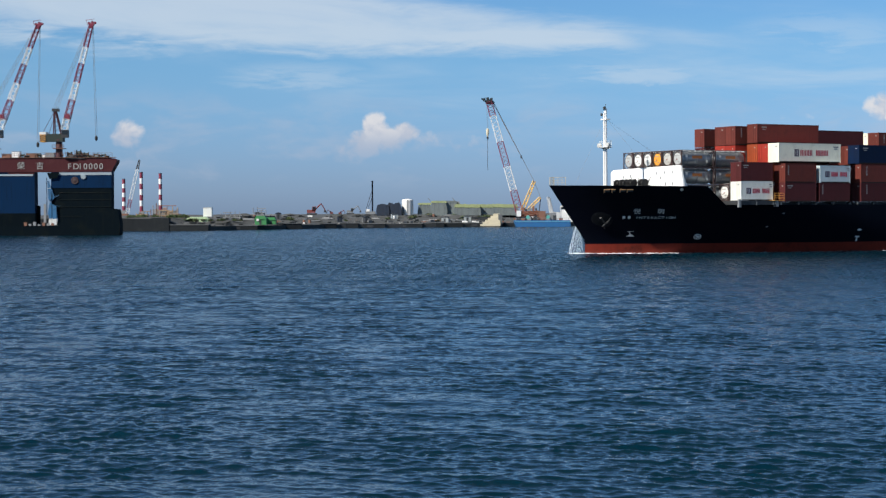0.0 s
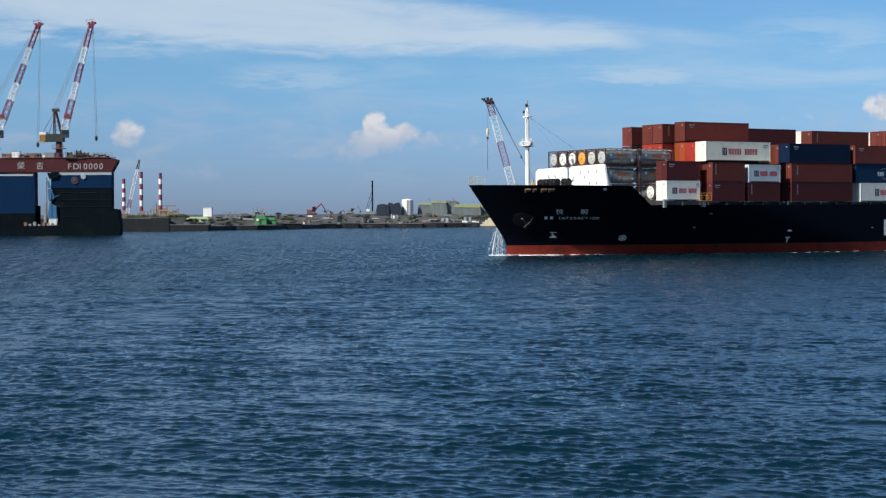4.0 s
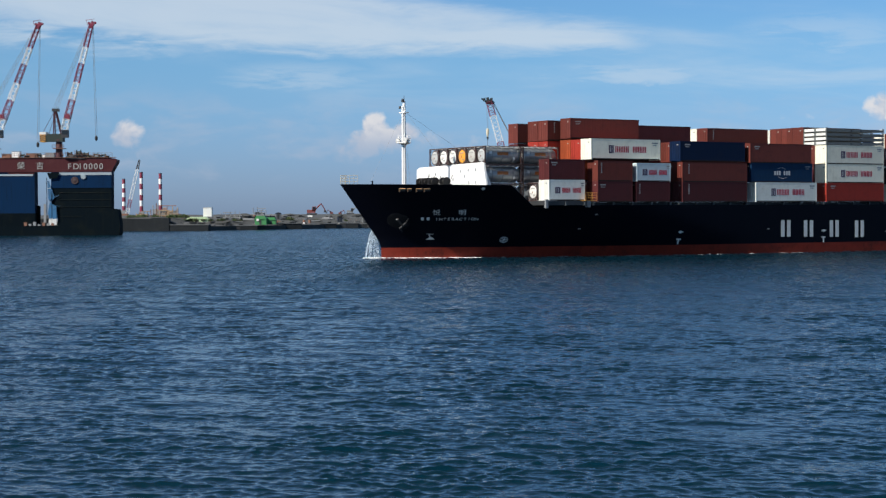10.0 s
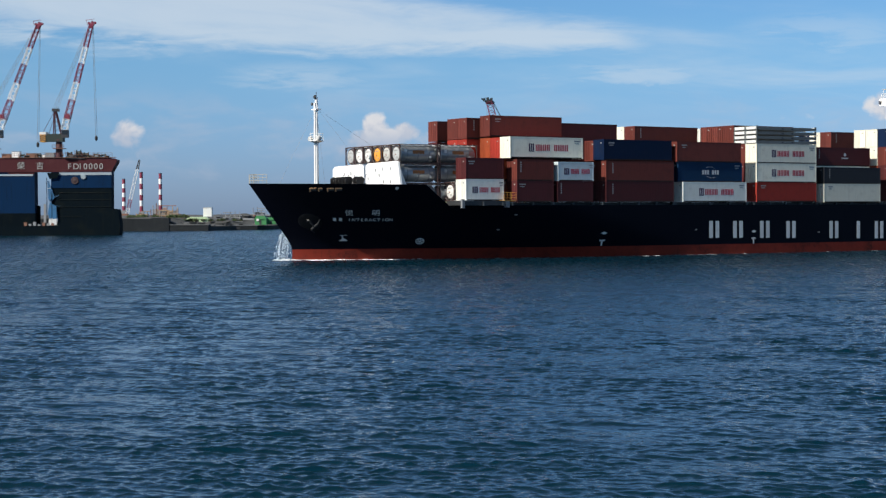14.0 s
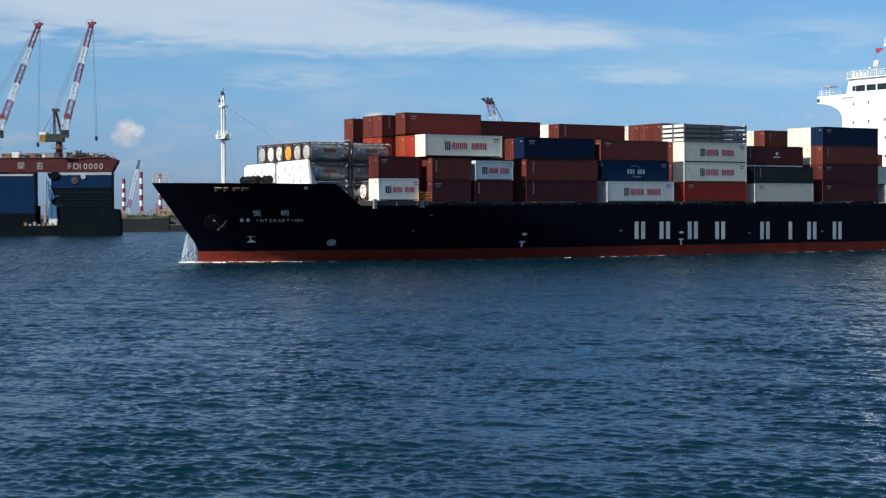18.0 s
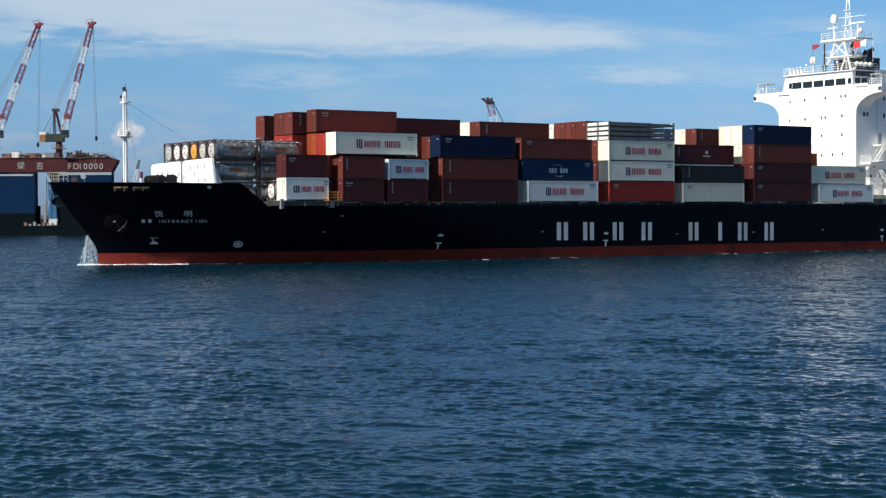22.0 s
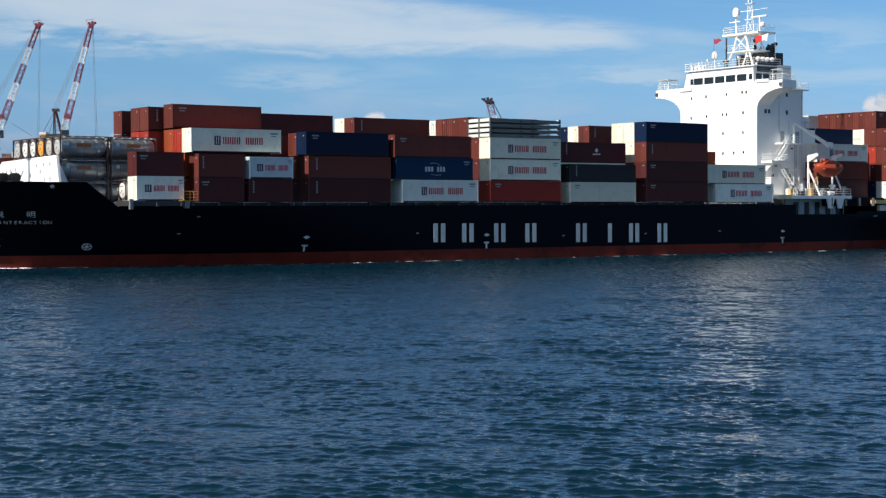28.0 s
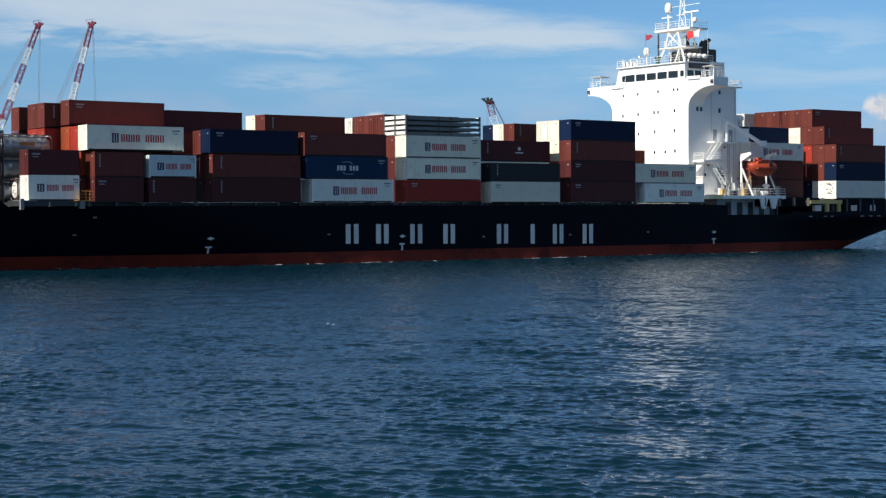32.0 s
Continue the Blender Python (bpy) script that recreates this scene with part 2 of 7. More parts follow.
def build_sea():
    rng = np.random.default_rng(5)
    near, far, ratio = 34.0, 400.0, 0.00165
    rows = int(math.log(far / near) / ratio)
    d = near * np.exp(np.arange(rows + 1) * ratio)
    cols = 850
    wide, more, shift = 0.274, 14.5, 12.8  # half the width grows with distance; room on the right for the drift
    u = np.linspace(-1, 1, cols + 1)
    D, U = np.meshgrid(d, u, indexing="ij")
    X, Y = U * (D * wide + more) + shift, D.copy()
    Z, DX, DY = np.zeros_like(X), np.zeros_like(X), np.zeros_like(X)
    step = np.maximum(d * ratio, (d * wide + more) * 2 / cols)[:, None]
    # groups of higher and lower waves
    patch = 0.98 + 0.30 * np.sin(X * 0.21 + Y * 0.13 + 1.0) * np.cos(Y * 0.17 - X * 0.11) + 0.26 * np.sin(X * 0.62 - Y * 0.31) * np.cos(Y * 0.47 + X * 0.25 + 2.0)
    end = np.clip((far - D) / 60.0, 0, 1)
    for wave in np.geomspace(0.17, 6.0, 170):
        ang = rng.normal(math.radians(252), 0.60 if wave < 1.5 else 0.42)
        k = 2 * math.pi / wave
        steep = 0.029 * math.exp(-(math.log(wave / 0.48) / 0.9) ** 2) + 0.008
        amp = steep / k * rng.uniform(0.6, 1.35)
        fade = np.clip((wave / step - 1.7) / 1.5, 0, 1) * end * (patch if wave < 2.0 else 1.0)
        ph = k * (X * math.cos(ang) + Y * math.sin(ang)) + rng.uniform(0, 6.28)
        Z += amp * fade * np.cos(ph)
        sn = amp * fade * np.sin(ph)
        DX -= math.cos(ang) * sn
        DY -= math.sin(ang) * sn
    X, Y = X + DX, Y + DY
    verts = np.stack([X, Y, Z], -1).reshape(-1, 3)
    i = np.arange(rows)[:, None] * (cols + 1) + np.arange(cols)[None, :]
    quads = np.stack([i, i + 1, i + cols + 2, i + cols + 1], -1).reshape(-1, 4)
    # calm skirt to the horizon, behind the camera and to both sides
    base = len(verts)
    n0, n1, f0, f1 = shift - wide * near - more + 0.3, shift + wide * near + more - 0.3, shift - wide * far - more + 3, shift + wide * far + more - 3
    extra = [(-4800, -60, -0.05), (4800, -60, -0.05), (4800, near, -0.05), (-4800, near, -0.05), (-4800, far, -0.05), (4800, far, -0.05), (-4800, 4900, -0.05), (4800, 4900, -0.05),
             (n0, near + 0.3, -0.05), (n1, near + 0.3, -0.05), (f0, far - 2, -0.05), (f1, far - 2, -0.05)]
    o = [base + k for k in range(12)]
    faces = quads.tolist() + [[o[0], o[1], o[2], o[3]], [o[3], o[2], o[9], o[8]], [o[3], o[8], o[10], o[4]], [o[9], o[2], o[5], o[11]], [o[10], o[11], o[5], o[4]], [o[4], o[5], o[7], o[6]]]
    ob = sheet("water", np.vstack([verts, np.array(extra)]).tolist(), faces, water_material(), smooth=True)
    return tagged(ob, "choppy deep blue harbour water under daylight", "water", kind="structure")


water = build_sea()


# ---- the container ship ----
ship = thing("container_ship", "black-hulled container ship with red boot topping and white superstructure under way", "ship")
rides(ship, Matrix())
MID = 13.6  # the centre line; the near side is at y = 0


def stem(z):
    return 6.05 if z < 1.6 else 6.05 - 0.35 * min(1, (z - 1.6) / 0.8) if z < 2.4 else 5.7 - 5.92 * (z - 2.4) / 7.75


def half(x, z):
    """Half the hull's breadth at x and height z."""
    k = max(0.0, min(1.0, z / 10.0))
    full = 66.0 - 34.0 * k
    u = (x - stem(z)) / (full - stem(z))
    b = 1.0 if u >= 1 else 1 - (1 - max(u, 0)) ** (1.75 + 0.55 * k)
    # the stern draws in near the water
    if x > 140 and z < 5:
        b *= 1 - min(1, (x - 140) / 40) ** 1.6 * (1 - z / 5) * 0.75
    return MID * b


def deck(x):
    """Height of the hull's upper edge."""
    if x < 19.6:
        return 10.15 - 0.012 * x
    if x < 24.2:
        return 9.91 - (x - 19.6) / 4.6 * 3.1
    if x < 26:
        return 6.81
    return 7.2 if x < 135 else 5.7 if x < 150 else 6.1


def hull_shell(name, z0, z1, material, label):
    """A belt of the hull between two heights (z1 None: up to the deck's edge)."""
    xs = [0, 0.4, 0.8, 1.4, 2, 3, 4, 5, 6, 7, 8, 10, 12, 14, 16, 18, 19.6, 21, 22.5, 24.2, 26] + list(range(29, 135, 5)) + [134.95, 135.05, 137] + list(range(140, 150, 3)) + [150, 151, 152] + list(range(155, 180, 3)) + [178.5]
    levels = 11
    verts, faces = [], []
    for x in xs:
        top = deck(x) if z1 is None else z1
        for j in range(levels):
            z = z0 + (top - z0) * j / (levels - 1)
            if x < 8:
                xx = stem(z) + (8 - stem(z)) * (x / 8)
            elif x > 165:
                xx = 165 + (x - 165) * min(1.0, 0.18 + 0.82 * max(z, 0) / 4.0)
            else:
                xx = x
            verts.append((xx, MID - half(xx, z), z))
    side = len(verts)
    verts += [(x, 2 * MID - y, z) for x, y, z in verts]
    n = len(xs)
    for i in range(n - 1):
        for j in range(levels - 1):
            a = i * levels + j
            faces.append((a, a + levels, a + levels + 1, a + 1))
            b = a + side
            faces.append((b, b + 1, b + levels + 1, b + levels))
    e = (n - 1) * levels
    for j in range(levels - 1):
        faces.append((e + j, e + j + side, e + j + 1 + side, e + j + 1))
    for i in range(n - 1):  # closed below and above
        a = i * levels
        faces.append((a, a + side, a + levels + side, a + levels))
        t = a + levels - 1
        faces.append((t, t + levels, t + levels + side, t + side))
    ob = sheet(name, verts, faces, material, ship, True)
    ob.data.set_sharp_from_angle(angle=radians(35))
    return tagged(ob, label)


hull = hull_shell("hull", 1.45, None, BLACK, "black painted steel hull sides")
boot = hull_shell("boot_topping", -1.6, 1.45, RED, "rusty red boot topping at the waterline")

# ---- containers ----
COLOURS = {
    "brown": ((0.135, 0.034, 0.026), "red-brown"), "maroon": ((0.086, 0.0215, 0.0225), "dark maroon"), "rust": ((0.30, 0.062, 0.024), "rust orange"),
    "red": ((0.34, 0.038, 0.025), "bright red"), "white": ((0.79, 0.75, 0.61), "off-white"), "grey": ((0.76, 0.76, 0.69), "pale grey"),
    "blue": ((0.004, 0.014, 0.045), "dark blue"), "cobalt": ((0.006, 0.030, 0.075), "blue"), "black": ((0.025, 0.026, 0.03), "near-black"), "sky": ((0.56, 0.64, 0.66), "light blue-grey"),
}
LENGTHS = {20: 6.06, 40: 12.19, 45: 13.72}
TALL = 2.87
WIDE = 2.438
LOGO_RED = paint("red_logo_paint", (0.46, 0.016, 0.035), 0.6, dirt=0.1)
LOGO_INK = paint("dark_logo_paint", (0.06, 0.03, 0.07), 0.6, dirt=0.1)
CODE = paint("faded_marking_paint", (0.30, 0.29, 0.28), 0.6, dirt=0.4)
SEAM_RAIL = paint("grimy_rail_paint", (0.035, 0.028, 0.025), 0.7, dirt=0.6, dirt_colour=(0.012, 0.010, 0.010), scale=1.5, spec=0.1)
PALE = paint("pale_marking_paint", (0.6, 0.6, 0.58), 0.6, dirt=0.2)


def corrugated(bm, x0, x1, y, z0, z1, out, pitch=0.29, depth=0.009, across=False):
    """A wall of upright folds along x (or along y, if across); out: the way its outside looks."""
    k = max(4, round((x1 - x0) / pitch))
    w = (x1 - x0) / k
    line = []
    for i in range(k):
        a = x0 + i * w
        line += [(a, 0), (a + 0.25 * w, 0), (a + 0.45 * w, depth), (a + 0.8 * w, depth)]
    line.append((x1, 0))
    prev = None
    for a, dd in line:
        c = y - out * dd
        lo, hi = ((c, a, z0), (c, a, z1)) if across else ((a, c, z0), (a, c, z1))
        cur = (bm.verts.new(lo), bm.verts.new(hi))
        if prev:
            bm.faces.new((prev[0], cur[0], cur[1], prev[1]))
        prev = cur
    return bm


PROTO = {}


def container(length, colour, mark="", tall=TALL):
    """One box container, its near long side at y = 0, its front end at x = 0; kept as a model to copy."""
    key = (length, colour, mark, tall)
    if key in PROTO:
        return PROTO[key]
    rgb, word = COLOURS[colour]
    stain = (0.24, 0.18, 0.12) if min(rgb) > 0.3 else tuple(c * 0.42 + 0.012 for c in rgb)
    mat = paint(f"{colour}_container_paint", rgb, 0.55, dirt=0.36 if min(rgb) > 0.3 else 0.62, dirt_colour=stain, scale=0.8, streak=0.55, vary=0.28, spec=0.15)
    L = LENGTHS[length]
    words = {"band": " with red lettering", "swoosh": " with white arcs", "code": " with pale markings", "small": " with a badge"}.get(mark, "")
    ob = thing("shipping_container", f"{word} corrugated steel {length}-foot container{words}", "container", group="containers on the ship")
    b = fresh()
    for x in (0, L - 0.15):
        for y in (0, WIDE - 0.12):
            box(b, x, x + 0.15, y, y + 0.12, 0, tall)
    for y in (0, WIDE - 0.06):
        box(b, 0.15, L - 0.15, y, y + 0.06, tall - 0.1, tall)
    for x in (0, L - 0.1):
        box(b, x, x + 0.1, 0.12, WIDE - 0.12, tall - 0.12, tall), box(b, x, x + 0.1, 0.12, WIDE - 0.12, 0, 0.16)
    for x in (-0.01, L - 0.17):
        for y in (-0.01, WIDE - 0.15):
            for z in (-0.005, tall - 0.115):
                box(b, x, x + 0.18, y, y + 0.16, z, z + 0.12)
    part("frame", b, mat, ob)
    # bottom rails: dirt plus a dark colour that paints the shaded seams
    for y in (0.012, WIDE - 0.072):
        part("bottom_rail", box(fresh(), 0.15, L - 0.15, y, y + 0.06, 0.02, 0.16), SEAM_RAIL, ob, "grimy bottom rail")
    part("side_panel", corrugated(fresh(), 0.15, L - 0.15, 0.010, 0.16, tall - 0.1, -1), mat, ob)
    part("side_panel", corrugated(fresh(), 0.15, L - 0.15, WIDE - 0.02, 0.16, tall - 0.1, 1), mat, ob)
    part("roof", box(fresh(), 0.1, L - 0.1, 0.06, WIDE - 0.06, tall - 0.05, tall - 0.015), mat, ob)
    part("end_panel", corrugated(fresh(), 0.12, WIDE - 0.12, L - 0.03, 0.16, tall - 0.12, 1, 0.3, 0.04, True), mat, ob)
    for k in (0, 1):
        y0 = 0.125 + k * (WIDE / 2 - 0.12)
        d = part("door", box(fresh(), 0.02, 0.07, y0, y0 + WIDE / 2 - 0.135, 0.17, tall - 0.13), mat, ob)
        for q in (0.28, 0.72):
            y = y0 + q * (WIDE / 2 - 0.13)
            part("lock_rod", rod(fresh(), (-0.02, y, 0.12), (-0.02, y, tall - 0.1), 0.02, 5), mat, d, "thin lock rod")
    b = box(fresh(), 0.012, 0.019, 0.5, 0.8, tall * 0.80, tall * 0.85)
    part("door_label", b, CODE if colour not in ("white", "grey") else GREY, ob, "small faded markings on the doors")
    y = 0.002
    if mark == "band":
        z = tall * 0.5
        h = 1.08 if length > 20 else 0.86
        x0 = L * (0.25 if length > 20 else 0.17)
        b = fresh()
        box(b, x0, x0 + 0.85, y, y + 0.006, z - h / 2, z - h / 2 + 0.1), box(b, x0, x0 + 0.85, y, y + 0.006, z + h / 2 - 0.1, z + h / 2)
        box(b, x0, x0 + 0.23, y, y + 0.006, z - h / 2, z + h / 2), box(b, x0 + 0.33, x0 + 0.53, y, y + 0.006, z - h / 2, z + h / 2), box(b, x0 + 0.63, x0 + 0.85, y, y + 0.006, z - h / 2, z + h / 2)
        part("badge", b, LOGO_INK, ob, "dark square badge of bars")
        w = (L * (0.80 if length > 20 else 0.9) - x0 - 1.15) / 9
        for i in range(9):
            if i != 4:
                a = x0 + 1.15 + i * w
                b = box(fresh(), a, a + w * 0.30, y, y + 0.006, z - h * 0.4, z + h * 0.4)
                box(b, a + w * 0.48, a + w * 0.78, y, y + 0.006, z - h * 0.4, z + h * 0.4)
                part("letter_bar", b, LOGO_RED, ob, "pair of red painted bars")
    elif mark == "swoosh":
        for i in range(7):
            if i != 3:
                a = L * 0.37 + i * 0.47
                part("letter_bar", box(fresh(), a, a + 0.33, y, y + 0.006, tall * 0.38, tall * 0.6), PALE, ob, "white painted bar")
        for s in (1, -1):
            b = fresh()
            for i in range(7):
                a0, a1 = radians(60 + 11 * i), radians(60 + 11 * (i + 1))
                rod(b, (L * 0.5 + s * (0.1 - 1.3 * math.cos(a0)) - 0.3 * s, y + 0.03, tall * 0.49 + s * (0.9 * math.sin(a0) - 0.1)), (L * 0.5 + s * (0.1 - 1.3 * math.cos(a1)) - 0.3 * s, y + 0.03, tall * 0.49 + s * (0.9 * math.sin(a1) - 0.1)), 0.04, 4)
            part("arc", b, PALE, ob, "white painted arc")
    elif mark == "small":
        b = turned(fresh(), ((0.02, 0.002), (0.28, 0.002), (0.28, 0.008), (0.02, 0.008)), (L * 0.55, 0, tall * 0.62), 12, "y")
        box(b, L * 0.55 - 0.7, L * 0.55 + 0.7, y, y + 0.006, tall * 0.40, tall * 0.46)
        part("badge", b, PALE, ob, "small round badge over a bar")
    if mark == "scrawl":
        g = random.Random(3)
        for i in range(14):
            yy, zz = g.uniform(0.35, 1.9), g.uniform(0.7, 2.4)
            part("dark_patch", box(fresh(), 0.008, 0.019, yy, yy + g.uniform(0.12, 0.4), zz, zz + g.uniform(0.1, 0.28)), DARK, ob, "dark painted patch on the doors")
    if mark in ("code", "small"):
        b = fresh()
        for i in range(5):
            box(b, L * 0.09, L * 0.09 + 0.2, y, y + 0.006, tall * 0.82 - i * 0.3, tall * 0.82 - i * 0.3 + 0.2)
        part("code", b, CODE, ob, "upright row of pale bars")
    if mark in ("band", "plate", "swoosh"):
        b = fresh()
        x0 = L * 0.07 if mark == "plate" else L * 0.88
        box(b, x0, x0 + 1.0, y, y + 0.006, tall * 0.80, tall * 0.86), box(b, x0 + 0.1, x0 + 0.8, y, y + 0.006, tall * 0.70, tall * 0.74)
        part("plate_marks", b, CODE if colour not in ("white", "grey") else GREY, ob)
    PROTO[key] = ob
    KEYED.append((ob, None))
    return ob


def load(length, colour, x, y, z, mark="", tall=TALL):
    first = (length, colour, mark, tall) not in PROTO
    ob = container(length, colour, mark, tall)
    m = pose(x, y, z)
    if first:
        for i, (o, _) in enumerate(KEYED):
            if o == ob:
                KEYED[i] = (ob, m)
        ob.matrix_basis = m
    else:
        ob = rides(copy_thing(ob, m), m)
    return ob


T = [7.62, 10.5, 13.38, 16.26, 19.14]  # floors of the tiers


def row(k):
    """Near face of row k, counted from the near side."""
    return 0.25 + 2.5 * k


# first bay behind the tanks: twenty-foot boxes on the near side
load(20, "grey", 25.65, row(0) + 1.2, T[0] + 0.2, "band"), load(20, "maroon", 25.65, row(0) + 1.2, T[1] + 0.15, "plate")
# second bay
load(20, "brown", 33.05, row(0), T[1], "code"), load(20, "maroon", 33.05, row(0), T[0], "plate")
load(20, "maroon", 39.75, row(0), T[0], "code"), load(20, "sky", 39.85, row(0), T[1], "band", 2.6)
load(20, "rust", 32.6, row(1) + 0.2, T[1] + 0.1), load(20, "brown", 32.6, row(1) + 0.2, T[0])
load(20, "brown", 39.4, row(1) + 0.2, T[1]), load(20, "brown", 39.4, row(1) + 0.2, T[0])
load(40, "white", 32.55, 1.12, T[2] + 0.2, "band")
load(40, "red", 32.6, 3.62, T[2] + 0.15), load(40, "rust", 32.6, 6.12, T[2] + 0.2), load(40, "brown", 32.6, 6.12, T[3] + 0.42, "plate")
load(40, "brown", 32.6, 3.62, T[1] + 0.1), load(40, "brown", 32.6, 6.12, T[1] + 0.1)
for y in (9.3, 11.85):
    load(40, "brown", 30.9, y, T[3] + 0.2, "code"), load(40, "red", 30.9, y, T[2] + 0.1)
load(40, "brown", 30.9, 17.0, T[3] + 0.1), load(40, "maroon", 30.9, 17.0, T[2])
# third bay
load(40, "brown", 48.1, row(0), T[1], "code"), load(40, "maroon", 48.1, row(0), T[0], "code"), load(40, "blue", 47.95, row(0) + 0.3, T[2] + 0.1, "plate")
load(40, "maroon", 45.4, 9.9, T[3] - 0.1), load(40, "maroon", 45.4, 9.9, T[2] - 0.1), load(40, "brown", 45.6, row(2), T[2] - 0.2)
load(40, "brown", 48.1, row(1), T[2]), load(40, "brown", 48.1, row(1), T[1]), load(40, "maroon", 48.1, row(1), T[0])
# fourth bay
load(40, "grey", 62.0, row(0), T[0], "band"), load(40, "cobalt", 61.2, row(0) + 0.1, T[1], "swoosh"), load(40, "brown", 60.9, row(0), T[2], "plate")
load(40, "white", 60.9, 12.4, T[3] - 0.2), load(40, "brown", 60.9, 9.9, T[3] - 0.2, "code"), load(40, "brown", 60.9, 9.9, T[2] - 0.2), load(40, "brown", 60.9, 12.4, T[2] - 0.2), load(40, "white", 60.9, row(1), T[0])
# fifth bay, with collapsed flat racks on top
load(40, "red", 76.18, row(0), T[0], "plate"), load(40, "white", 76.18, row(0), T[1], "band"), load(40, "white", 76.18, row(0), T[2], "band")
load(40, "brown", 76.18, row(1), T[2]), load(40, "maroon", 76.18, row(1), T[1]), load(40, "maroon", 76.18, row(1), T[0])
for k in (2, 3, 4):
    load(40, "brown", 76.18, row(k), T[3] + 0.05, "plate"), load(40, "brown", 76.18, row(k), T[2])
load(40, "grey", 76.18, row(5) + 0.1, T[3] - 0.1), load(40, "grey", 76.18, row(5) + 0.1, T[2] - 0.1)
# sixth bay
load(40, "white", 90.0, row(0), T[0] - 0.1, "plate"), load(40, "black", 90.0, row(0), T[1] - 0.15, "code", 2.55), load(40, "white", 90.2, row(1), T[1] - 0.2), load(40, "maroon", 90.3, row(1), T[2] - 0.2, "small"), load(40, "maroon", 90.2, row(1), T[0] - 0.2)
load(40, "brown", 90.3, row(2), T[2] - 0.2)
# seventh bay
load(40, "maroon", 104.2, row(0), T[0], "plate"), load(40, "maroon", 104.2, row(0), T[1], "plate"), load(40, "brown", 104.2, row(0), T[2], "code"), load(40, "blue", 104.2, row(0), T[3], "plate")
for k, c, d in ((1, "white", "white"), (2, "white", "brown"), (5, "brown", "brown"), (6, "white", "maroon"), (7, "blue", "maroon")):
    load(40, c, 104.2, row(k) + 0.05, T[3], "code" if c == "brown" else ""), load(40, d, 104.2, row(k) + 0.05, T[2])
load(40, "rust", 104.2, row(1), T[1]), load(40, "brown", 104.2, row(1), T[0])
# eighth bay, before the superstructure
load(40, "grey", 118.1, row(0), T[0] - 0.15, "band"), load(40, "white", 116.5, row(0) + 0.1, T[1] - 0.2, "band"), load(20, "rust", 116.9, row(2), 12.7, "", 2.59)
load(40, "grey", 117.0, row(1), T[0] - 0.15)
# behind the superstructure
load(40, "grey", 144.2, 4.0, T[2] + 0.7, "band"), load(40, "brown", 144.2, 4.0, T[1] + 0.7), load(40, "maroon", 144.2, 4.0, T[0] + 0.7)
load(40, "blue", 143.6, 6.6, T[3] + 0.4), load(40, "maroon", 143.6, 6.6, T[2] + 0.5)
# last bay, stepped on the near side
load(40, "grey", 159.85, row(0), 8.15, "scrawl")
load(40, "blue", 159.85, row(0), 11.05, "plate"), load(40, "brown", 159.85, row(0), 13.95, "code")
load(40, "grey", 159.9, row(1), 8.15), load(40, "brown", 159.9, row(1), 11.05), load(40, "brown", 159.9, row(1), 13.95), load(40, "brown", 159.9, row(1), 16.9, "code")
for k, c, d in ((2, "brown", "brown"), (3, "white", "brown"), (4, "red", "brown"), (5, "red", "brown"), (6, "maroon", "brown")):
    load(40, c, 159.9, row(k), 16.9), load(40, d, 159.9, row(k), 19.8, "plate")
load(40, "red", 159.9, row(2), 13.95), load(40, "grey", 157.2, row(3), 11.0), load(40, "maroon", 159.9, row(2), 11.05), load(40, "blue", 159.9, row(2), 8.15)
load(40, "white", 157.5, row(7), 19.6)


# ---- collapsed flat racks ----
def flat_rack(x, y, z):
    ob = thing("flat_rack", "collapsed grey steel flat rack container in a stack", "flat rack", group="flat racks on the ship")
    rack = paint("flat_rack_paint", (0.15, 0.16, 0.155), 0.6, dirt=0.5, dirt_colour=(0.12, 0.08, 0.06))
    L, h = 12.19, 0.62
    part("bed", box(fresh(), 0.5, L - 0.5, 0.3, WIDE - 0.3, 0.16, 0.30), rack, ob)
    for yy in (0.0, WIDE - 0.14):
        b = prism(fresh(), ((0.2, 0.06), (1.3, 0.0), (L - 1.3, 0.0), (L - 0.2, 0.06), (L - 0.2, 0.36), (L - 1.0, 0.46), (1.0, 0.46), (0.2, 0.36)), yy, yy + 0.14)
        part("side_beam", b, rack, ob)
        for xx in (5.0, 7.0):
            part("fork_pocket", box(fresh(), xx, xx + 0.4, yy - 0.01, yy + 0.15, 0.14, 0.3), DARK, ob, "dark fork pocket")
    for xx in (0.0, L - 0.3):
        part("end_wall", box(fresh(), xx, xx + 0.3, 0.2, WIDE - 0.2, 0.10, h - 0.10), paint("white_rack_end", (0.7, 0.7, 0.66), 0.55, dirt=0.3), ob, "white folded end wall")
        for yy in (0.0, WIDE - 0.16):
            part("corner_post", box(fresh(), xx, xx + 0.3, yy, yy + 0.16, 0, h), rack, ob)
    m = pose(x, y, z)
    ob.matrix_basis = m
    return rides(ob, m)


first_rack = flat_rack(76.18, row(0), T[3] + 0.02)
for k in range(2):
    for i in range(4):
        if k or i:
            m = pose(76.18, row(k), T[3] + 0.02 + 0.675 * i)
            rides(copy_thing(first_rack, m), m)

# ---- tank containers on the fore deck ----
TANK_STEEL = paint("brushed_tank_steel", (0.30, 0.32, 0.33), 0.38, metal=0.55, dirt=0.3, scale=0.8)
TANK_FRAME = paint("dark_tank_frame", (0.055, 0.03, 0.028), 0.55, dirt=0.4)
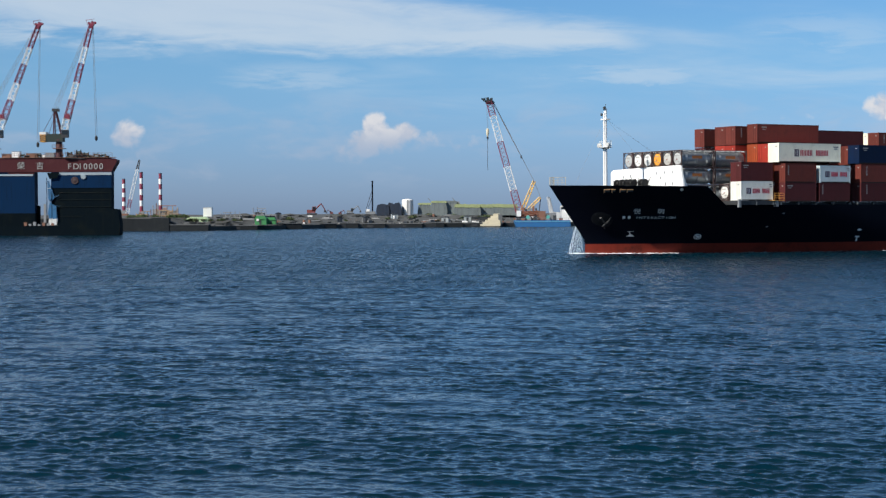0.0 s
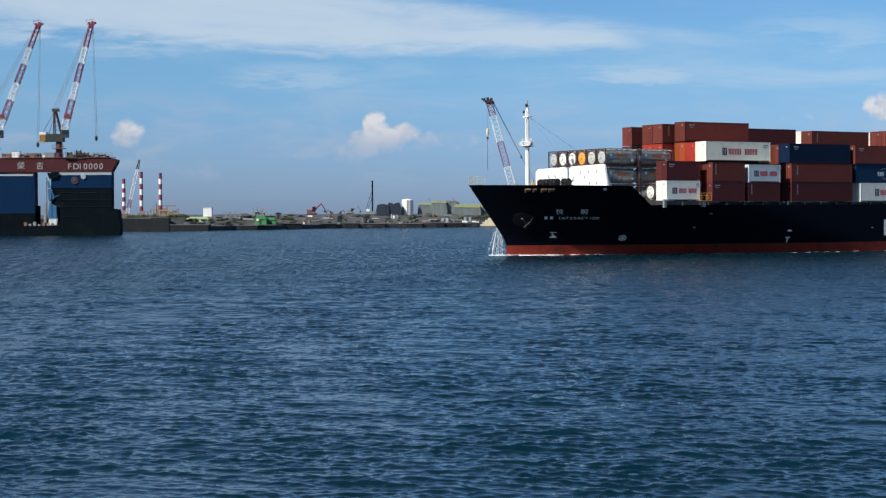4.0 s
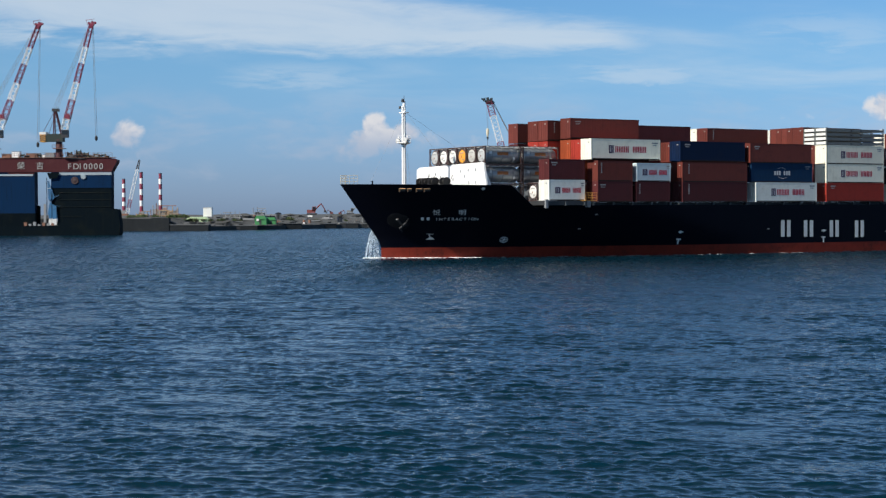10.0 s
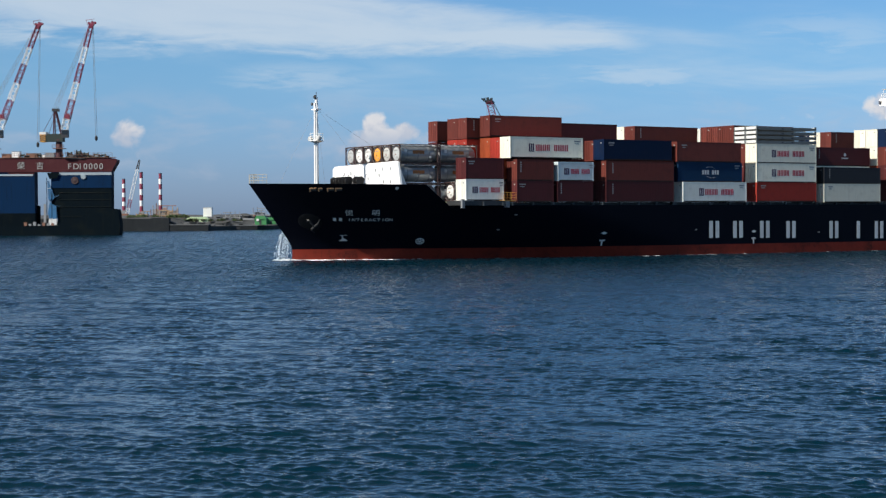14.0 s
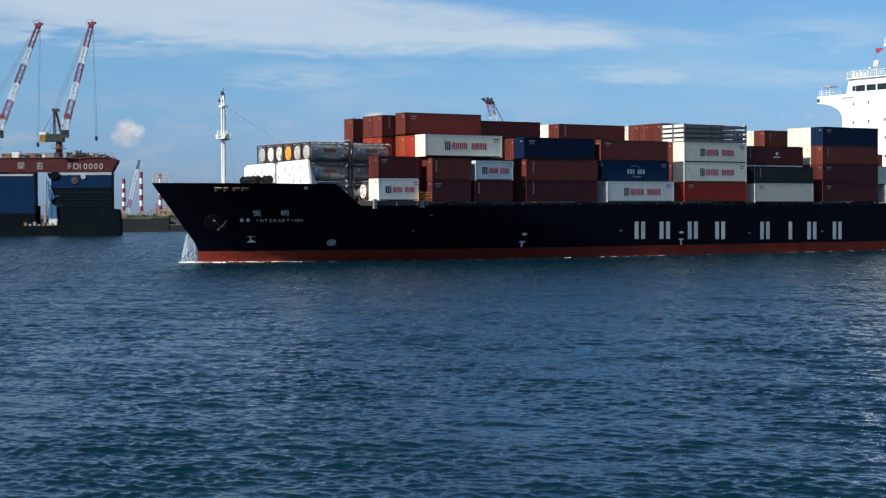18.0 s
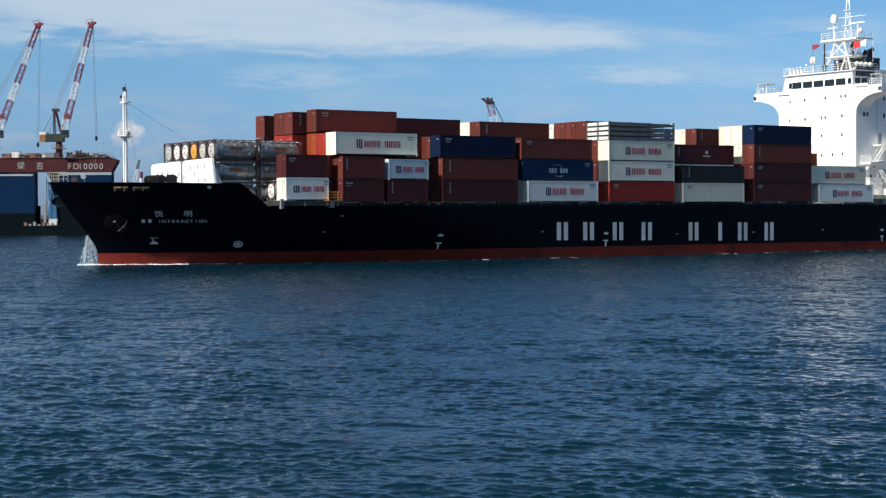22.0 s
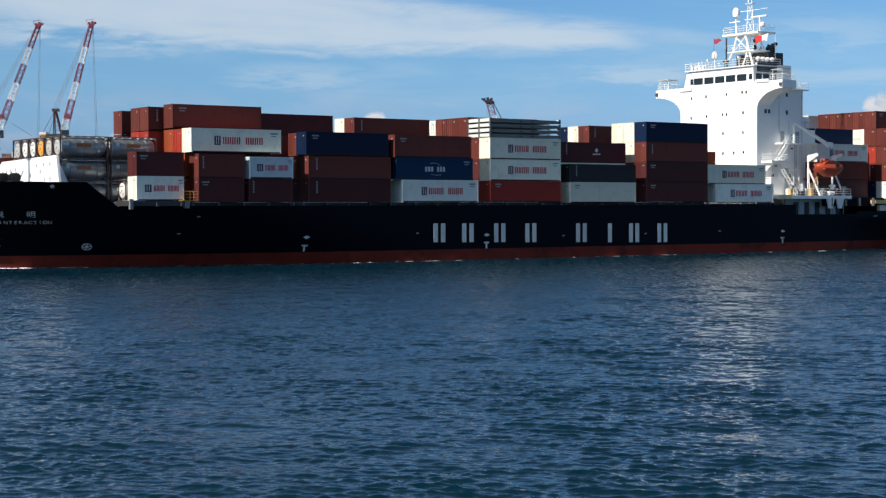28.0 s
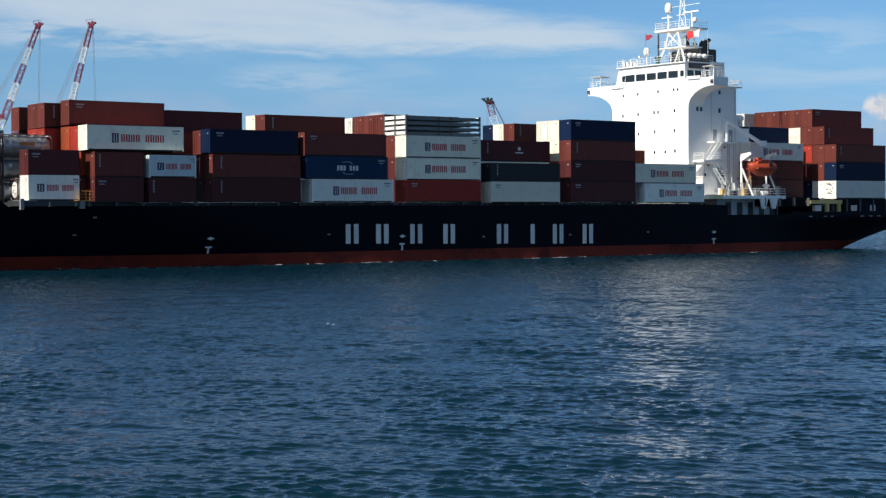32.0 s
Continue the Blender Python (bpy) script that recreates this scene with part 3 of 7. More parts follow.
END_COLOURS = {"white": (0.72, 0.72, 0.68), "orange": (0.80, 0.33, 0.03), "silver": (0.45, 0.46, 0.45), "cream": (0.50, 0.49, 0.45)}


def tank_container(end, x, y, z):
    ob = thing("tank_container", f"steel tank container with a {end} dished end in an open frame", "tank container", group="tank containers on the ship")
    L, h = 6.06, 2.59
    b = fresh()
    for xx in (0, L - 0.14):
        for yy in (0, WIDE - 0.14):
            box(b, xx, xx + 0.14, yy, yy + 0.14, 0, h)
        for zz in (0, h - 0.14):
            box(b, xx, xx + 0.14, 0.14, WIDE - 0.14, zz, zz + 0.14)
        for yy in (0.14, WIDE - 0.14):
            for zz, dz in ((0.14, 0.5), (h - 0.14, -0.5)):
                rod(b, (xx + 0.07, yy, zz + dz), (xx + 0.07, yy + (0.5 if yy < 1 else -0.5), zz), 0.05, 4)
    for yy in (0, WIDE - 0.1):
        box(b, 0.14, L - 0.14, yy, yy + 0.1, 0, 0.12), box(b, 0.14, L - 0.14, yy, yy + 0.06, h - 0.08, h)
    part("frame", b, TANK_FRAME, ob)
    r, c = 1.1, (0, WIDE / 2, h / 2)
    part("tank", turned(fresh(), ((r * 0.98, 0.38), (r, 0.6), (r, L - 0.6), (r * 0.86, L - 0.35)), c, 20, "x"), TANK_STEEL, ob, "grey steel tank shell")
    for sx in (1.3, 3.0, 4.7):
        part("strap", turned(fresh(), ((r + 0.005, sx - 0.07), (r + 0.035, sx - 0.07), (r + 0.035, sx + 0.07), (r + 0.005, sx + 0.07)), c, 20, "x"), GREY, ob, "grey band round the tank")
    part("top_rail", rod(rod(fresh(), (0.3, 0.9, h + 0.02), (L - 0.3, 0.9, h + 0.02), 0.03, 4), (0.3, 1.5, h + 0.02), (L - 0.3, 1.5, h + 0.02), 0.03, 4), PALE, ob)
    part("data_plate", box(fresh(), 0.8, 1.2, 0.09, 0.11, 1.5, 1.9), PALE, ob, "pale data plate")
    cap = paint(f"{end}_tank_end", END_COLOURS[end], 0.45, dirt=0.6, dirt_colour=(0.22, 0.18, 0.14), scale=1.6, streak=0.5)
    part("dished_end", turned(fresh(), ((0.05, 0.08), (r * 0.5, 0.11), (r * 0.82, 0.17), (r * 1.02, 0.26), (r * 1.04, 0.40)), c, 20, "x"), cap, ob, f"{end} dished end")
    part("dished_end", turned(fresh(), ((r * 0.87, L - 0.36), (r * 0.8, L - 0.24), (r * 0.5, L - 0.14), (0.05, L - 0.1)), c, 20, "x"), cap, ob, f"{end} dished end")
    part("placard", box(fresh(), 0.06, 0.12, WIDE / 2 - 0.1, WIDE / 2 + 0.1, h / 2 - 0.16, h / 2 + 0.02), RED, ob, "small dull red placard")
    part("label_plate", box(fresh(), 2.1, 3.9, 0.10, 0.125, 1.3, 1.75), paint("tank_label_orange", (0.35, 0.12, 0.03), 0.6), ob, "dull orange label plate")
    part("walkway", box(fresh(), 0.2, L - 0.2, 0.75, 1.25, h - 0.1, h - 0.05), GREY, ob, "grey walkway on top")
    part("warning_mark", box(fresh(), 4.7, 5.0, 0.105, 0.13, 0.75, 1.05), PALE, ob, "pale mark")
    ring = turned(fresh(), ((r * 0.90, 0.170), (r * 0.94, 0.180), (r * 0.94, 0.235), (r * 0.90, 0.235)), c, 20, "x")
    part("end_ring", ring, TANK_FRAME, ob, "dark ring round the dished end")
    for k, (dy, dz, w, hh, dark) in enumerate(((-0.45, 0.45, 0.5, 0.1, 1), (0.1, 0.42, 0.35, 0.12, 1), (0.12, -0.3, 0.4, 0.10, 1), (-0.5, -0.5, 0.3, 0.14, 1))):
        part("end_mark", box(fresh(), 0.06, 0.14, c[1] + dy, c[1] + dy + w, c[2] + dz, c[2] + dz + hh), (LOGO_RED, CODE)[dark], ob, "small painted mark on the end")
    for xx in (0.7, 1.7, 2.7, 3.7, 4.7, 5.5):
        part("top_frame", box(fresh(), xx, xx + 0.14, 0.12, 1.3, h - 0.16, h - 0.09), PALE, ob, "pale cross frame over the tank")
    part("top_frame", box(fresh(), 0.3, L - 0.3, 0.12, 0.22, h - 0.22, h - 0.16), PALE, ob, "pale long frame over the tank")
    m = pose(x, y, z)
    ob.matrix_basis = m
    return rides(ob, m)


ENDS = ["silver", "cream", "orange", "white", "white", "silver"]  # from the near side
TANKS = {}
for bay, x in enumerate((18.24, 24.5)):
    for k in range(6):
        for tier, z in enumerate((12.8, 10.15, 7.5)):
            if tier and k:
                continue
            e = ENDS[k] if not tier else "silver"
            m = pose(x, 6.1 + 2.5 * k, z)
            if e in TANKS:
                rides(copy_thing(TANKS[e], m), m)
            else:
                TANKS[e] = tank_container(e, x, 6.1 + 2.5 * k, z)
m = pose(25.4, 4.0, 7.75)
rides(copy_thing(TANKS["white"], m), m)

# ---- superstructure ----
def slab(bm, points, x0, x1):
    """The outline (y, z) drawn from x0 to x1."""
    a = [bm.verts.new((x0, y, z)) for y, z in points]
    b = [bm.verts.new((x1, y, z)) for y, z in points]
    k = len(points)
    bm.faces.new(a), bm.faces.new(b[::-1])
    for i in range(k):
        j = (i + 1) % k
        bm.faces.new((a[j], a[i], b[i], b[j]))
    bmesh.ops.recalc_face_normals(bm, faces=bm.faces)
    return bm


def rail(points, parent, material, high=1.05, name="rail", gap=1.6, r=0.035):
    """Posts and three bars along a line of points, each a piece under the parent."""
    stood = set()
    for p, q in zip(points, points[1:]):
        p, q = Vector(p), Vector(q)
        n = max(1, round((q - p).length / gap))
        for i in range(n + 1):
            c = p.lerp(q, i / n)
            if tuple(round(v, 2) for v in c) not in stood:
                stood.add(tuple(round(v, 2) for v in c))
                part(name + "_post", rod(fresh(), c, c + Vector((0, 0, high)), r, 4), material, parent)
        for h in (high, high * 0.66, high * 0.33):
            part(name + "_bar", rod(fresh(), p + Vector((0, 0, h)), q + Vector((0, 0, h)), r * 0.9, 4), material, parent)


def flare(edge, reach, way):
    """The curve from the wall's edge up to the tip of a bridge wing."""
    return [(edge + way * reach * (1 - math.cos(a)), 22.2 + 2.95 * math.sin(a)) for a in [math.pi / 2 * i / 10 for i in range(11)]]


outline = [(6.2, 5.6), (6.2, 21.9)] + flare(6.2, 5.3, -1) + [(0.9, 26.45), (29.2, 26.45)] + flare(23.3, 5.9, 1)[::-1] + [(23.3, 21.9), (23.3, 5.6)]
tower = part("superstructure", slab(fresh(), outline, 132.5, 135.6), WHITE, ship, "white front of the accommodation block with flared bridge wings")
part("accommodation", box(fresh(), 135.6, 142.9, 6.2, 23.3, 5.6, 25.4), WHITE, ship, "white side walls of the accommodation block")
part("aft_deckhouse", box(fresh(), 142.9, 146.4, 6.4, 22.4, 5.6, 17.2), WHITE, ship, "white lower deckhouse behind the accommodation block")
part("wing_hood", box(fresh(), 132.3, 132.5, 3.6, 6.4, 26.3, 26.75), WHITE, tower)
part("wing_hood", box(fresh(), 132.3, 132.5, 20.6, 23.4, 25.9, 26.4), WHITE, tower)
for y, z in [(6.3, 25.1), (7.3, 25.1), (11.2, 25.0), (16.4, 24.9), (20.2, 24.8), (7.1, 21.9), (11.2, 21.8), (12.2, 21.8), (16.3, 21.7), (20.3, 21.6), (7.1, 18.8), (12.1, 18.8), (12.1, 15.6), (9.4, 15.6), (7.0, 15.7), (16.2, 18.6), (20.2, 18.5)]:
    y, z = 20.8 + (y - 20.3) * 0.88, z - 0.15
    w = part("window", box(fresh(), 132.47, 132.52, y - 0.15, y + 0.15, z - 0.23, z + 0.23), GLASS, tower, "small dark porthole window")
    part("window_frame", box(fresh(), 132.45, 132.49, y - 0.22, y + 0.22, z - 0.32, z - 0.24), WHITE, w)
for x, z, h in [(134.4, 21.9, 0.32), (135.2, 21.9, 0.32), (139.2, 21.8, 0.36), (139.2, 24.6, 0.3), (136.0, 11.8, 0.3), (139.9, 11.9, 0.3), (140.4, 17.9, 0.42)]:
    part("window", box(fresh(), x - 0.24, x + 0.24, 6.17, 6.22, z - h, z + h), GLASS, tower, "small dark side window")
for x, z in [(138.2, 16.9), (141.6, 16.9), (139.2, 11.1), (142.2, 8.6)]:
    part("door", box(fresh(), x - 0.42, x + 0.42, 6.15, 6.22, z, z + 1.95), paint("grey_door_paint", (0.33, 0.36, 0.38), 0.5), tower, "grey steel weather door")

# wheelhouse
wheel = part("wheelhouse", slab(fresh(), [(7.1, 26.45), (7.1, 29.0), (21.9, 29.0), (22.6, 26.45)], 132.65, 138.2), WHITE, ship, "white wheelhouse with a row of dark windows")
for i in range(5):
    y = 20.3 - 2.42 * i
    w = part("window", box(fresh(), 132.60, 132.66, y - 2.1, y, 26.8, 27.85), GLASS, wheel, "dark wheelhouse window")
    for q in ((y - 2.16, y - 2.1), (y, y + 0.06)):
        part("window_frame", box(fresh(), 132.58, 132.66, q[0], q[1], 26.75, 27.9), WHITE, w)
for y in (7.35, 20.4):
    part("window", box(fresh(), 132.60, 132.66, y, y + 0.7, 26.9, 27.8), GLASS, wheel, "narrow dark window")
for i in range(3):
    part("window", box(fresh(), 133.2 + 1.6 * i, 134.5 + 1.6 * i, 7.04, 7.11, 26.9, 27.85), GLASS, wheel, "dark side window")
part("roof_edge", box(fresh(), 132.35, 138.5, 6.7, 22.2, 29.0, 29.16), WHITE, wheel)
rail([(138.4, 6.8, 29.16), (132.45, 6.8, 29.16), (132.45, 22.1, 29.16), (138.4, 22.1, 29.16)], wheel, WHITE, 1.1)
rail([(142.6, 6.4, 25.55), (137.0, 6.4, 25.55)], tower, WHITE)
rail([(143.4, 5.5, 25.55), (137.2, 5.5, 25.55)], tower, WHITE)
rail([(143.4, 5.5, 25.55), (143.4, 22.0, 25.55)], tower, WHITE)
part("aft_deck_edge", box(fresh(), 135.6, 143.5, 5.4, 24.2, 25.4, 25.55), WHITE, tower)
for y0 in (1.1, 26.4):  # canopies at the wing ends
    c = part("wing_canopy", box(fresh(), 132.7, 134.8, y0, y0 + 2.4, 28.05, 28.16), paint("pale_canopy", (0.45, 0.45, 0.43), 0.7), tower, "flat canopy on thin posts")
    for x in (132.9, 134.6):
        for y in (y0 + 0.2, y0 + 2.2):
            part("post", rod(fresh(), (x, y, 26.4), (x, y, 28.1), 0.05, 5), WHITE, c)
    rail([(135.4, y0, 26.45), (132.6, y0, 26.45), (132.6, y0 + 2.4, 26.45)], tower, WHITE, 0.9, "rail", 0.8)
lamp_m = paint("dark_lamp_housing", (0.05, 0.05, 0.06), 0.5)
for y in (1.2, 28.9):
    part("side_light", box(fresh(), 132.3, 132.9, y - 0.25, y + 0.25, 25.5, 26.0), lamp_m, tower, "dark navigation light box")
# signal and radar mast on the wheelhouse roof
mast = part("radar_mast", box(fresh(), 135.2, 139.2, 8.6, 16.4, 34.45, 34.75), WHITE, ship, "white radar mast with railed platforms")
for x in (135.6, 138.8):
    part("mast_leg", rod(fresh(), (x, 10.0, 29.2), (x, 11.6, 34.2), 0.16, 6), WHITE, mast)
    part("mast_leg", rod(fresh(), (x, 16.4, 29.2), (x, 14.4, 31.9), 0.16, 6), WHITE, mast)
    part("mast_leg", rod(fresh(), (x, 14.4, 31.9), (x, 13.6, 34.2), 0.14, 6), WHITE, mast)
    part("brace", rod(fresh(), (x, 10.9, 31.8), (x, 13.8, 34.2), 0.09, 5), WHITE, mast)
    part("brace", rod(fresh(), (x, 11.6, 34.2), (x, 14.2, 32.0), 0.09, 5), WHITE, mast)
    part("brace", rod(fresh(), (x, 12.4, 29.2), (x, 11.2, 31.8), 0.12, 5), WHITE, mast)
part("mid_platform", box(fresh(), 135.3, 139.0, 9.6, 15.8, 31.75, 31.9), WHITE, mast)
part("dark_pole", rod(fresh(), (135.3, 15.6, 29.2), (135.3, 15.6, 34.2), 0.14, 6), DARK, mast, "dark vent pole")
rail([(135.3, 9.6, 31.9), (135.3, 15.8, 31.9)], mast, WHITE, 1.0)
rail([(139.1, 8.7, 34.75), (135.3, 8.7, 34.75), (135.3, 16.3, 34.75), (139.1, 16.3, 34.75)], mast, WHITE, 1.1)
for z0, z1, w0, w1 in ((34.4, 37.0, 0.85, 0.6), (37.0, 39.5, 0.6, 0.4), (39.5, 43.0, 0.4, 0.16)):
    for sx in (-1, 1):
        part("top_mast_leg", rod(fresh(), (137, 12.0 + sx * w0, z0), (137, 12.0 + sx * w1, z1), 0.07, 5), WHITE, mast)
        part("top_mast_brace", rod(fresh(), (137, 12.0 + sx * w0, z0), (137, 12.0 - sx * w1, z1), 0.045, 4), WHITE, mast)
    part("crosstree", box(fresh(), 136.7, 137.3, 12.0 - w1 - 0.4, 12.0 + w1 + 0.4, z1 - 0.05, z1 + 0.03), WHITE, mast)
part("yard", rod(fresh(), (137, 8.2, 38.4), (137, 15.8, 38.4), 0.05, 5), WHITE, mast)
part("radar_scanner", box(fresh(), 136.3, 136.55, 7.8, 11.2, 37.1, 37.3), WHITE, mast, "long white radar scanner")
part("scanner_post", rod(fresh(), (136.5, 9.4, 34.4), (136.5, 9.4, 37.1), 0.14, 6), WHITE, mast)
part("radar_scanner", box(fresh(), 136.3, 136.5, 13.6, 15.9, 36.7, 36.85), WHITE, mast)
part("scanner_post", rod(fresh(), (136.5, 14.6, 34.6), (136.5, 14.6, 37.9), 0.14, 6), WHITE, mast)
part("radome", turned(fresh(), ((0.3, 37.5), (0.52, 37.6), (0.58, 38.2), (0.52, 38.65), (0.34, 38.95), (0.05, 39.1)), (136.5, 14.6, 0), 14), WHITE, mast, "white satellite dome")
part("radome", turned(fresh(), ((0.3, 30.9), (0.48, 31.0), (0.52, 31.5), (0.4, 31.9), (0.05, 32.1)), (134.0, 16.9, 0), 12), WHITE, ship, "small white satellite dome")
part("radome_post", rod(fresh(), (134.0, 16.9, 29.1), (134.0, 16.9, 31.0), 0.12, 6), WHITE, ship)
part("small_radome", turned(fresh(), ((0.2, 35.5), (0.36, 35.7), (0.3, 36.1), (0.03, 36.3)), (136.5, 8.8, 0), 10), WHITE, mast)
part("magnetic_compass", turned(fresh(), ((0.3, 29.2), (0.3, 30.0), (0.5, 30.2), (0.5, 30.5), (0.05, 30.6)), (134.2, 14.6, 0), 10), paint("dark_green_cover", (0.02, 0.07, 0.06), 0.6), ship, "covered compass binnacle")
# funnel
funnel = part("funnel", box(fresh(), 138.4, 141.8, 9.4, 16.4, 29.6, 31.6), DARK, ship, "black funnel casing with exhaust pipes")
part("funnel_base", box(fresh(), 138.4, 143.2, 9.0, 16.8, 25.5, 29.6), WHITE, funnel, "white funnel base")
part("louvre", box(fresh(), 133.4, 137.6, 6.78, 7.06, 28.15, 29.75), DARK, wheel, "black air intake louvre beside the wheelhouse")
for i in range(5):
    part("louvre_blade", box(fresh(), 133.5, 137.5, 6.72, 6.78, 28.3 + 0.29 * i, 28.36 + 0.29 * i), GREY, wheel, "thin grey louvre blade")
for i in range(4):
    part("vent_cowl", turned(fresh(), ((0.2, 29.7), (0.22, 30.05), (0.42, 30.1), (0.42, 30.35), (0.2, 30.5), (0.03, 30.52)), (133.9 + 1.05 * i, 7.3, 0), 10), WHITE, wheel, "white mushroom vent cowl")
for x, y, h in ((140.6, 10.3, 32.9), (141.4, 10.4, 33.2), (140.0, 12.0, 32.6), (142.0, 12.4, 33.0), (139.6, 12.9, 34.2)):
    x -= 0.6
    b = rod(fresh(), (x, y, 31.5), (x, y, h - 0.3), 0.3, 8)
    rod(b, (x, y, h - 0.4), (x + 0.32, y - 0.2, h + 0.1), 0.29, 8, 0.34)
    part("exhaust_pipe", b, DARK, funnel, "black bent exhaust pipe")
for y in (9.0, 10.0, 11.0):
    part("vent_hood", turned(fresh(), ((0.36, 29.5), (0.36, 29.9), (0.2, 30.1), (0.02, 30.15)), (137.6, y, 0), 10), WHITE, funnel)
part("whip_aerial", rod(fresh(), (138.3, 7.8, 29.2), (138.3, 7.8, 34.4), 0.035, 4), WHITE, ship)
for i in range(9):
    y = 18.2 + 0.42 * i
    part("roof_aerial", rod(fresh(), (133.2 + 0.5 * (i % 2), y, 29.16), (133.2 + 0.5 * (i % 2), y, 30.0 + 0.3 * (i % 3)), 0.045, 4), WHITE, wheel, "short white aerial on the wheelhouse roof")
    if i % 2:
        part("roof_vent", box(fresh(), 133.0, 133.6, y - 0.2, y + 0.2, 29.16, 29.9), WHITE, wheel, "small white roof vent")
for y in (8.6, 10.6, 17.4):
    part("searchlight", box(rod(fresh(), (133.0, y, 29.16), (133.0, y, 30.6), 0.05, 4), 132.8, 133.2, y - 0.16, y + 0.16, 30.5, 30.8), WHITE, wheel, "white searchlight on a post")
# flags
part("flag", slab(fresh(), [(7.2, 33.0), (8.5, 32.7), (8.8, 33.65), (8.1, 33.95), (7.3, 33.85)], 134.7, 134.74), paint("red_flag_cloth", (0.62, 0.03, 0.03), 0.8), ship, "red half of a flag")
part("flag", slab(fresh(), [(6.2, 32.85), (6.7, 33.1), (7.2, 33.0), (7.3, 33.85), (6.5, 33.95), (5.9, 34.15)], 134.7, 134.74), paint("white_flag_cloth", (0.75, 0.74, 0.72), 0.8), ship, "white half of a flag")
part("flag", slab(fresh(), [(16.6, 33.3), (16.1, 33.15), (15.4, 33.5), (14.9, 33.7), (15.5, 34.05), (16.1, 33.95), (16.6, 34.1)], 133.5, 133.54), paint("dark_red_flag_cloth", (0.30, 0.03, 0.06), 0.8), ship, "small dark red courtesy flag")
part("flag_halyard", rod(fresh(), (133.5, 16.6, 29.2), (133.5, 16.6, 34.2), 0.03, 4), DARK, ship)

# the block stands a little farther aft than its numbers say
for ob in [o for o in ship.children if o not in (hull, boot)]:
    ob.location.x += 0.45

# side decks, stairs and doors beside the accommodation block
lower = part("boat_deck", box(fresh(), 131.4, 148.2, 0.35, 5.7, 8.12, 8.62), WHITE, ship, "white boat deck with railings")
for x in (136.4, 138.9, 141.4, 144.0, 146.6):
    part("support", rod(fresh(), (x, 0.65, 5.6), (x, 0.65, 8.3), 0.07, 6), GREY, lower)
for x in (143.4, 145.6):
    part("bracket", prism(fresh(), ((x - 0.9, 8.3), (x + 0.9, 8.3), (x + 0.35, 6.6), (x - 0.35, 6.6)), 0.36, 0.66), WHITE, lower, "white tapered deck bracket")
part("deckhouse_wall", box(fresh(), 135.4, 147.5, 2.6, 2.9, 5.6, 8.3), paint("grey_white_wall", (0.50, 0.54, 0.54), 0.6, dirt=0.5), lower)
rail([(134.9, 0.45, 8.62), (148.1, 0.45, 8.62)], lower, WHITE)
rail([(148.1, 0.45, 8.62), (148.1, 5.6, 8.62)], lower, WHITE)
# locker colour brightened to stand in for sun that doesn't reach it
part("cream_box", box(fresh(), 131.6, 134.4, 0.3, 1.4, 8.1, 8.75), paint("cream_locker", (0.80, 0.66, 0.38), 0.6), lower, "cream deck locker")
part("deckhouse", box(fresh(), 133.6, 136.6, 4.3, 6.2, 8.62, 11.4), WHITE, tower, "small white deckhouse")
plat = part("platform", box(fresh(), 133.5, 138.0, 4.0, 6.2, 13.75, 14.1), WHITE, tower, "railed white side platform")
rail([(133.6, 6.1, 14.1), (133.6, 4.1, 14.1), (137.9, 4.1, 14.1), (137.9, 6.1, 14.1)], plat, WHITE)
part("bracket", slab(fresh(), [(6.2, 12.2), (6.2, 13.75), (4.1, 13.75)], 134.0, 134.15), WHITE, plat)
up = part("platform", box(fresh(), 136.6, 141.6, 4.6, 6.2, 16.75, 16.95), WHITE, tower, "upper side platform")
b = fresh()
for yy in (4.0, 4.7):
    rod(b, (134.9, yy, 14.1), (137.4, yy, 16.8), 0.09, 4), rod(b, (134.9, yy, 15.1), (137.4, yy, 17.8), 0.05, 4)
for i in range(9):
    f = i / 8
    box(b, 134.8 + 2.5 * f, 135.05 + 2.5 * f, 4.0, 4.7, 14.1 + 2.7 * f, 14.14 + 2.7 * f)
part("stair", b, WHITE, tower, "steep white stair")
b = fresh()
for yy in (3.4, 4.1):
    rod(b, (139.0, yy, 8.7), (135.6, yy, 12.7), 0.13, 4), rod(b, (139.0, yy, 9.7), (135.6, yy, 13.7), 0.05, 4)
for i in range(12):
    f = i / 11
    box(b, 138.9 - 3.4 * f, 139.15 - 3.4 * f, 3.4, 4.1, 8.7 + 4.0 * f, 8.74 + 4.0 * f)
part("stair", b, WHITE, tower, "steep white stair to the boat deck")
rail([(135.2, 4.1, 11.55), (139.6, 4.1, 11.55), (139.6, 6.1, 11.55)], tower, WHITE)
part("mid_deck", box(fresh(), 133.4, 139.7, 4.0, 6.2, 11.4, 11.55), WHITE, tower)
# pipes, ladders and lamps on the side walls
PIPE = paint("pale_pipe_paint", (0.50, 0.52, 0.52), 0.5, dirt=0.3)
for x, z0, z1 in ((137.4, 17.2, 24.6), (139.6, 14.4, 20.6), (142.6, 12.8, 24.8), (142.2, 9.0, 16.6), (135.9, 8.7, 13.6)):
    part("pipe", rod(fresh(), (x, 6.14, z0), (x, 6.14, z1), 0.045, 5), PIPE, tower, "thin pale pipe down the side wall")
b = fresh()
for x in (140.9, 141.3):
    rod(b, (x, 6.1, 8.7), (x, 6.1, 16.7), 0.03, 4)
for i in range(20):
    rod(b, (140.9, 6.1, 8.9 + 0.4 * i), (141.3, 6.1, 8.9 + 0.4 * i), 0.025, 4)
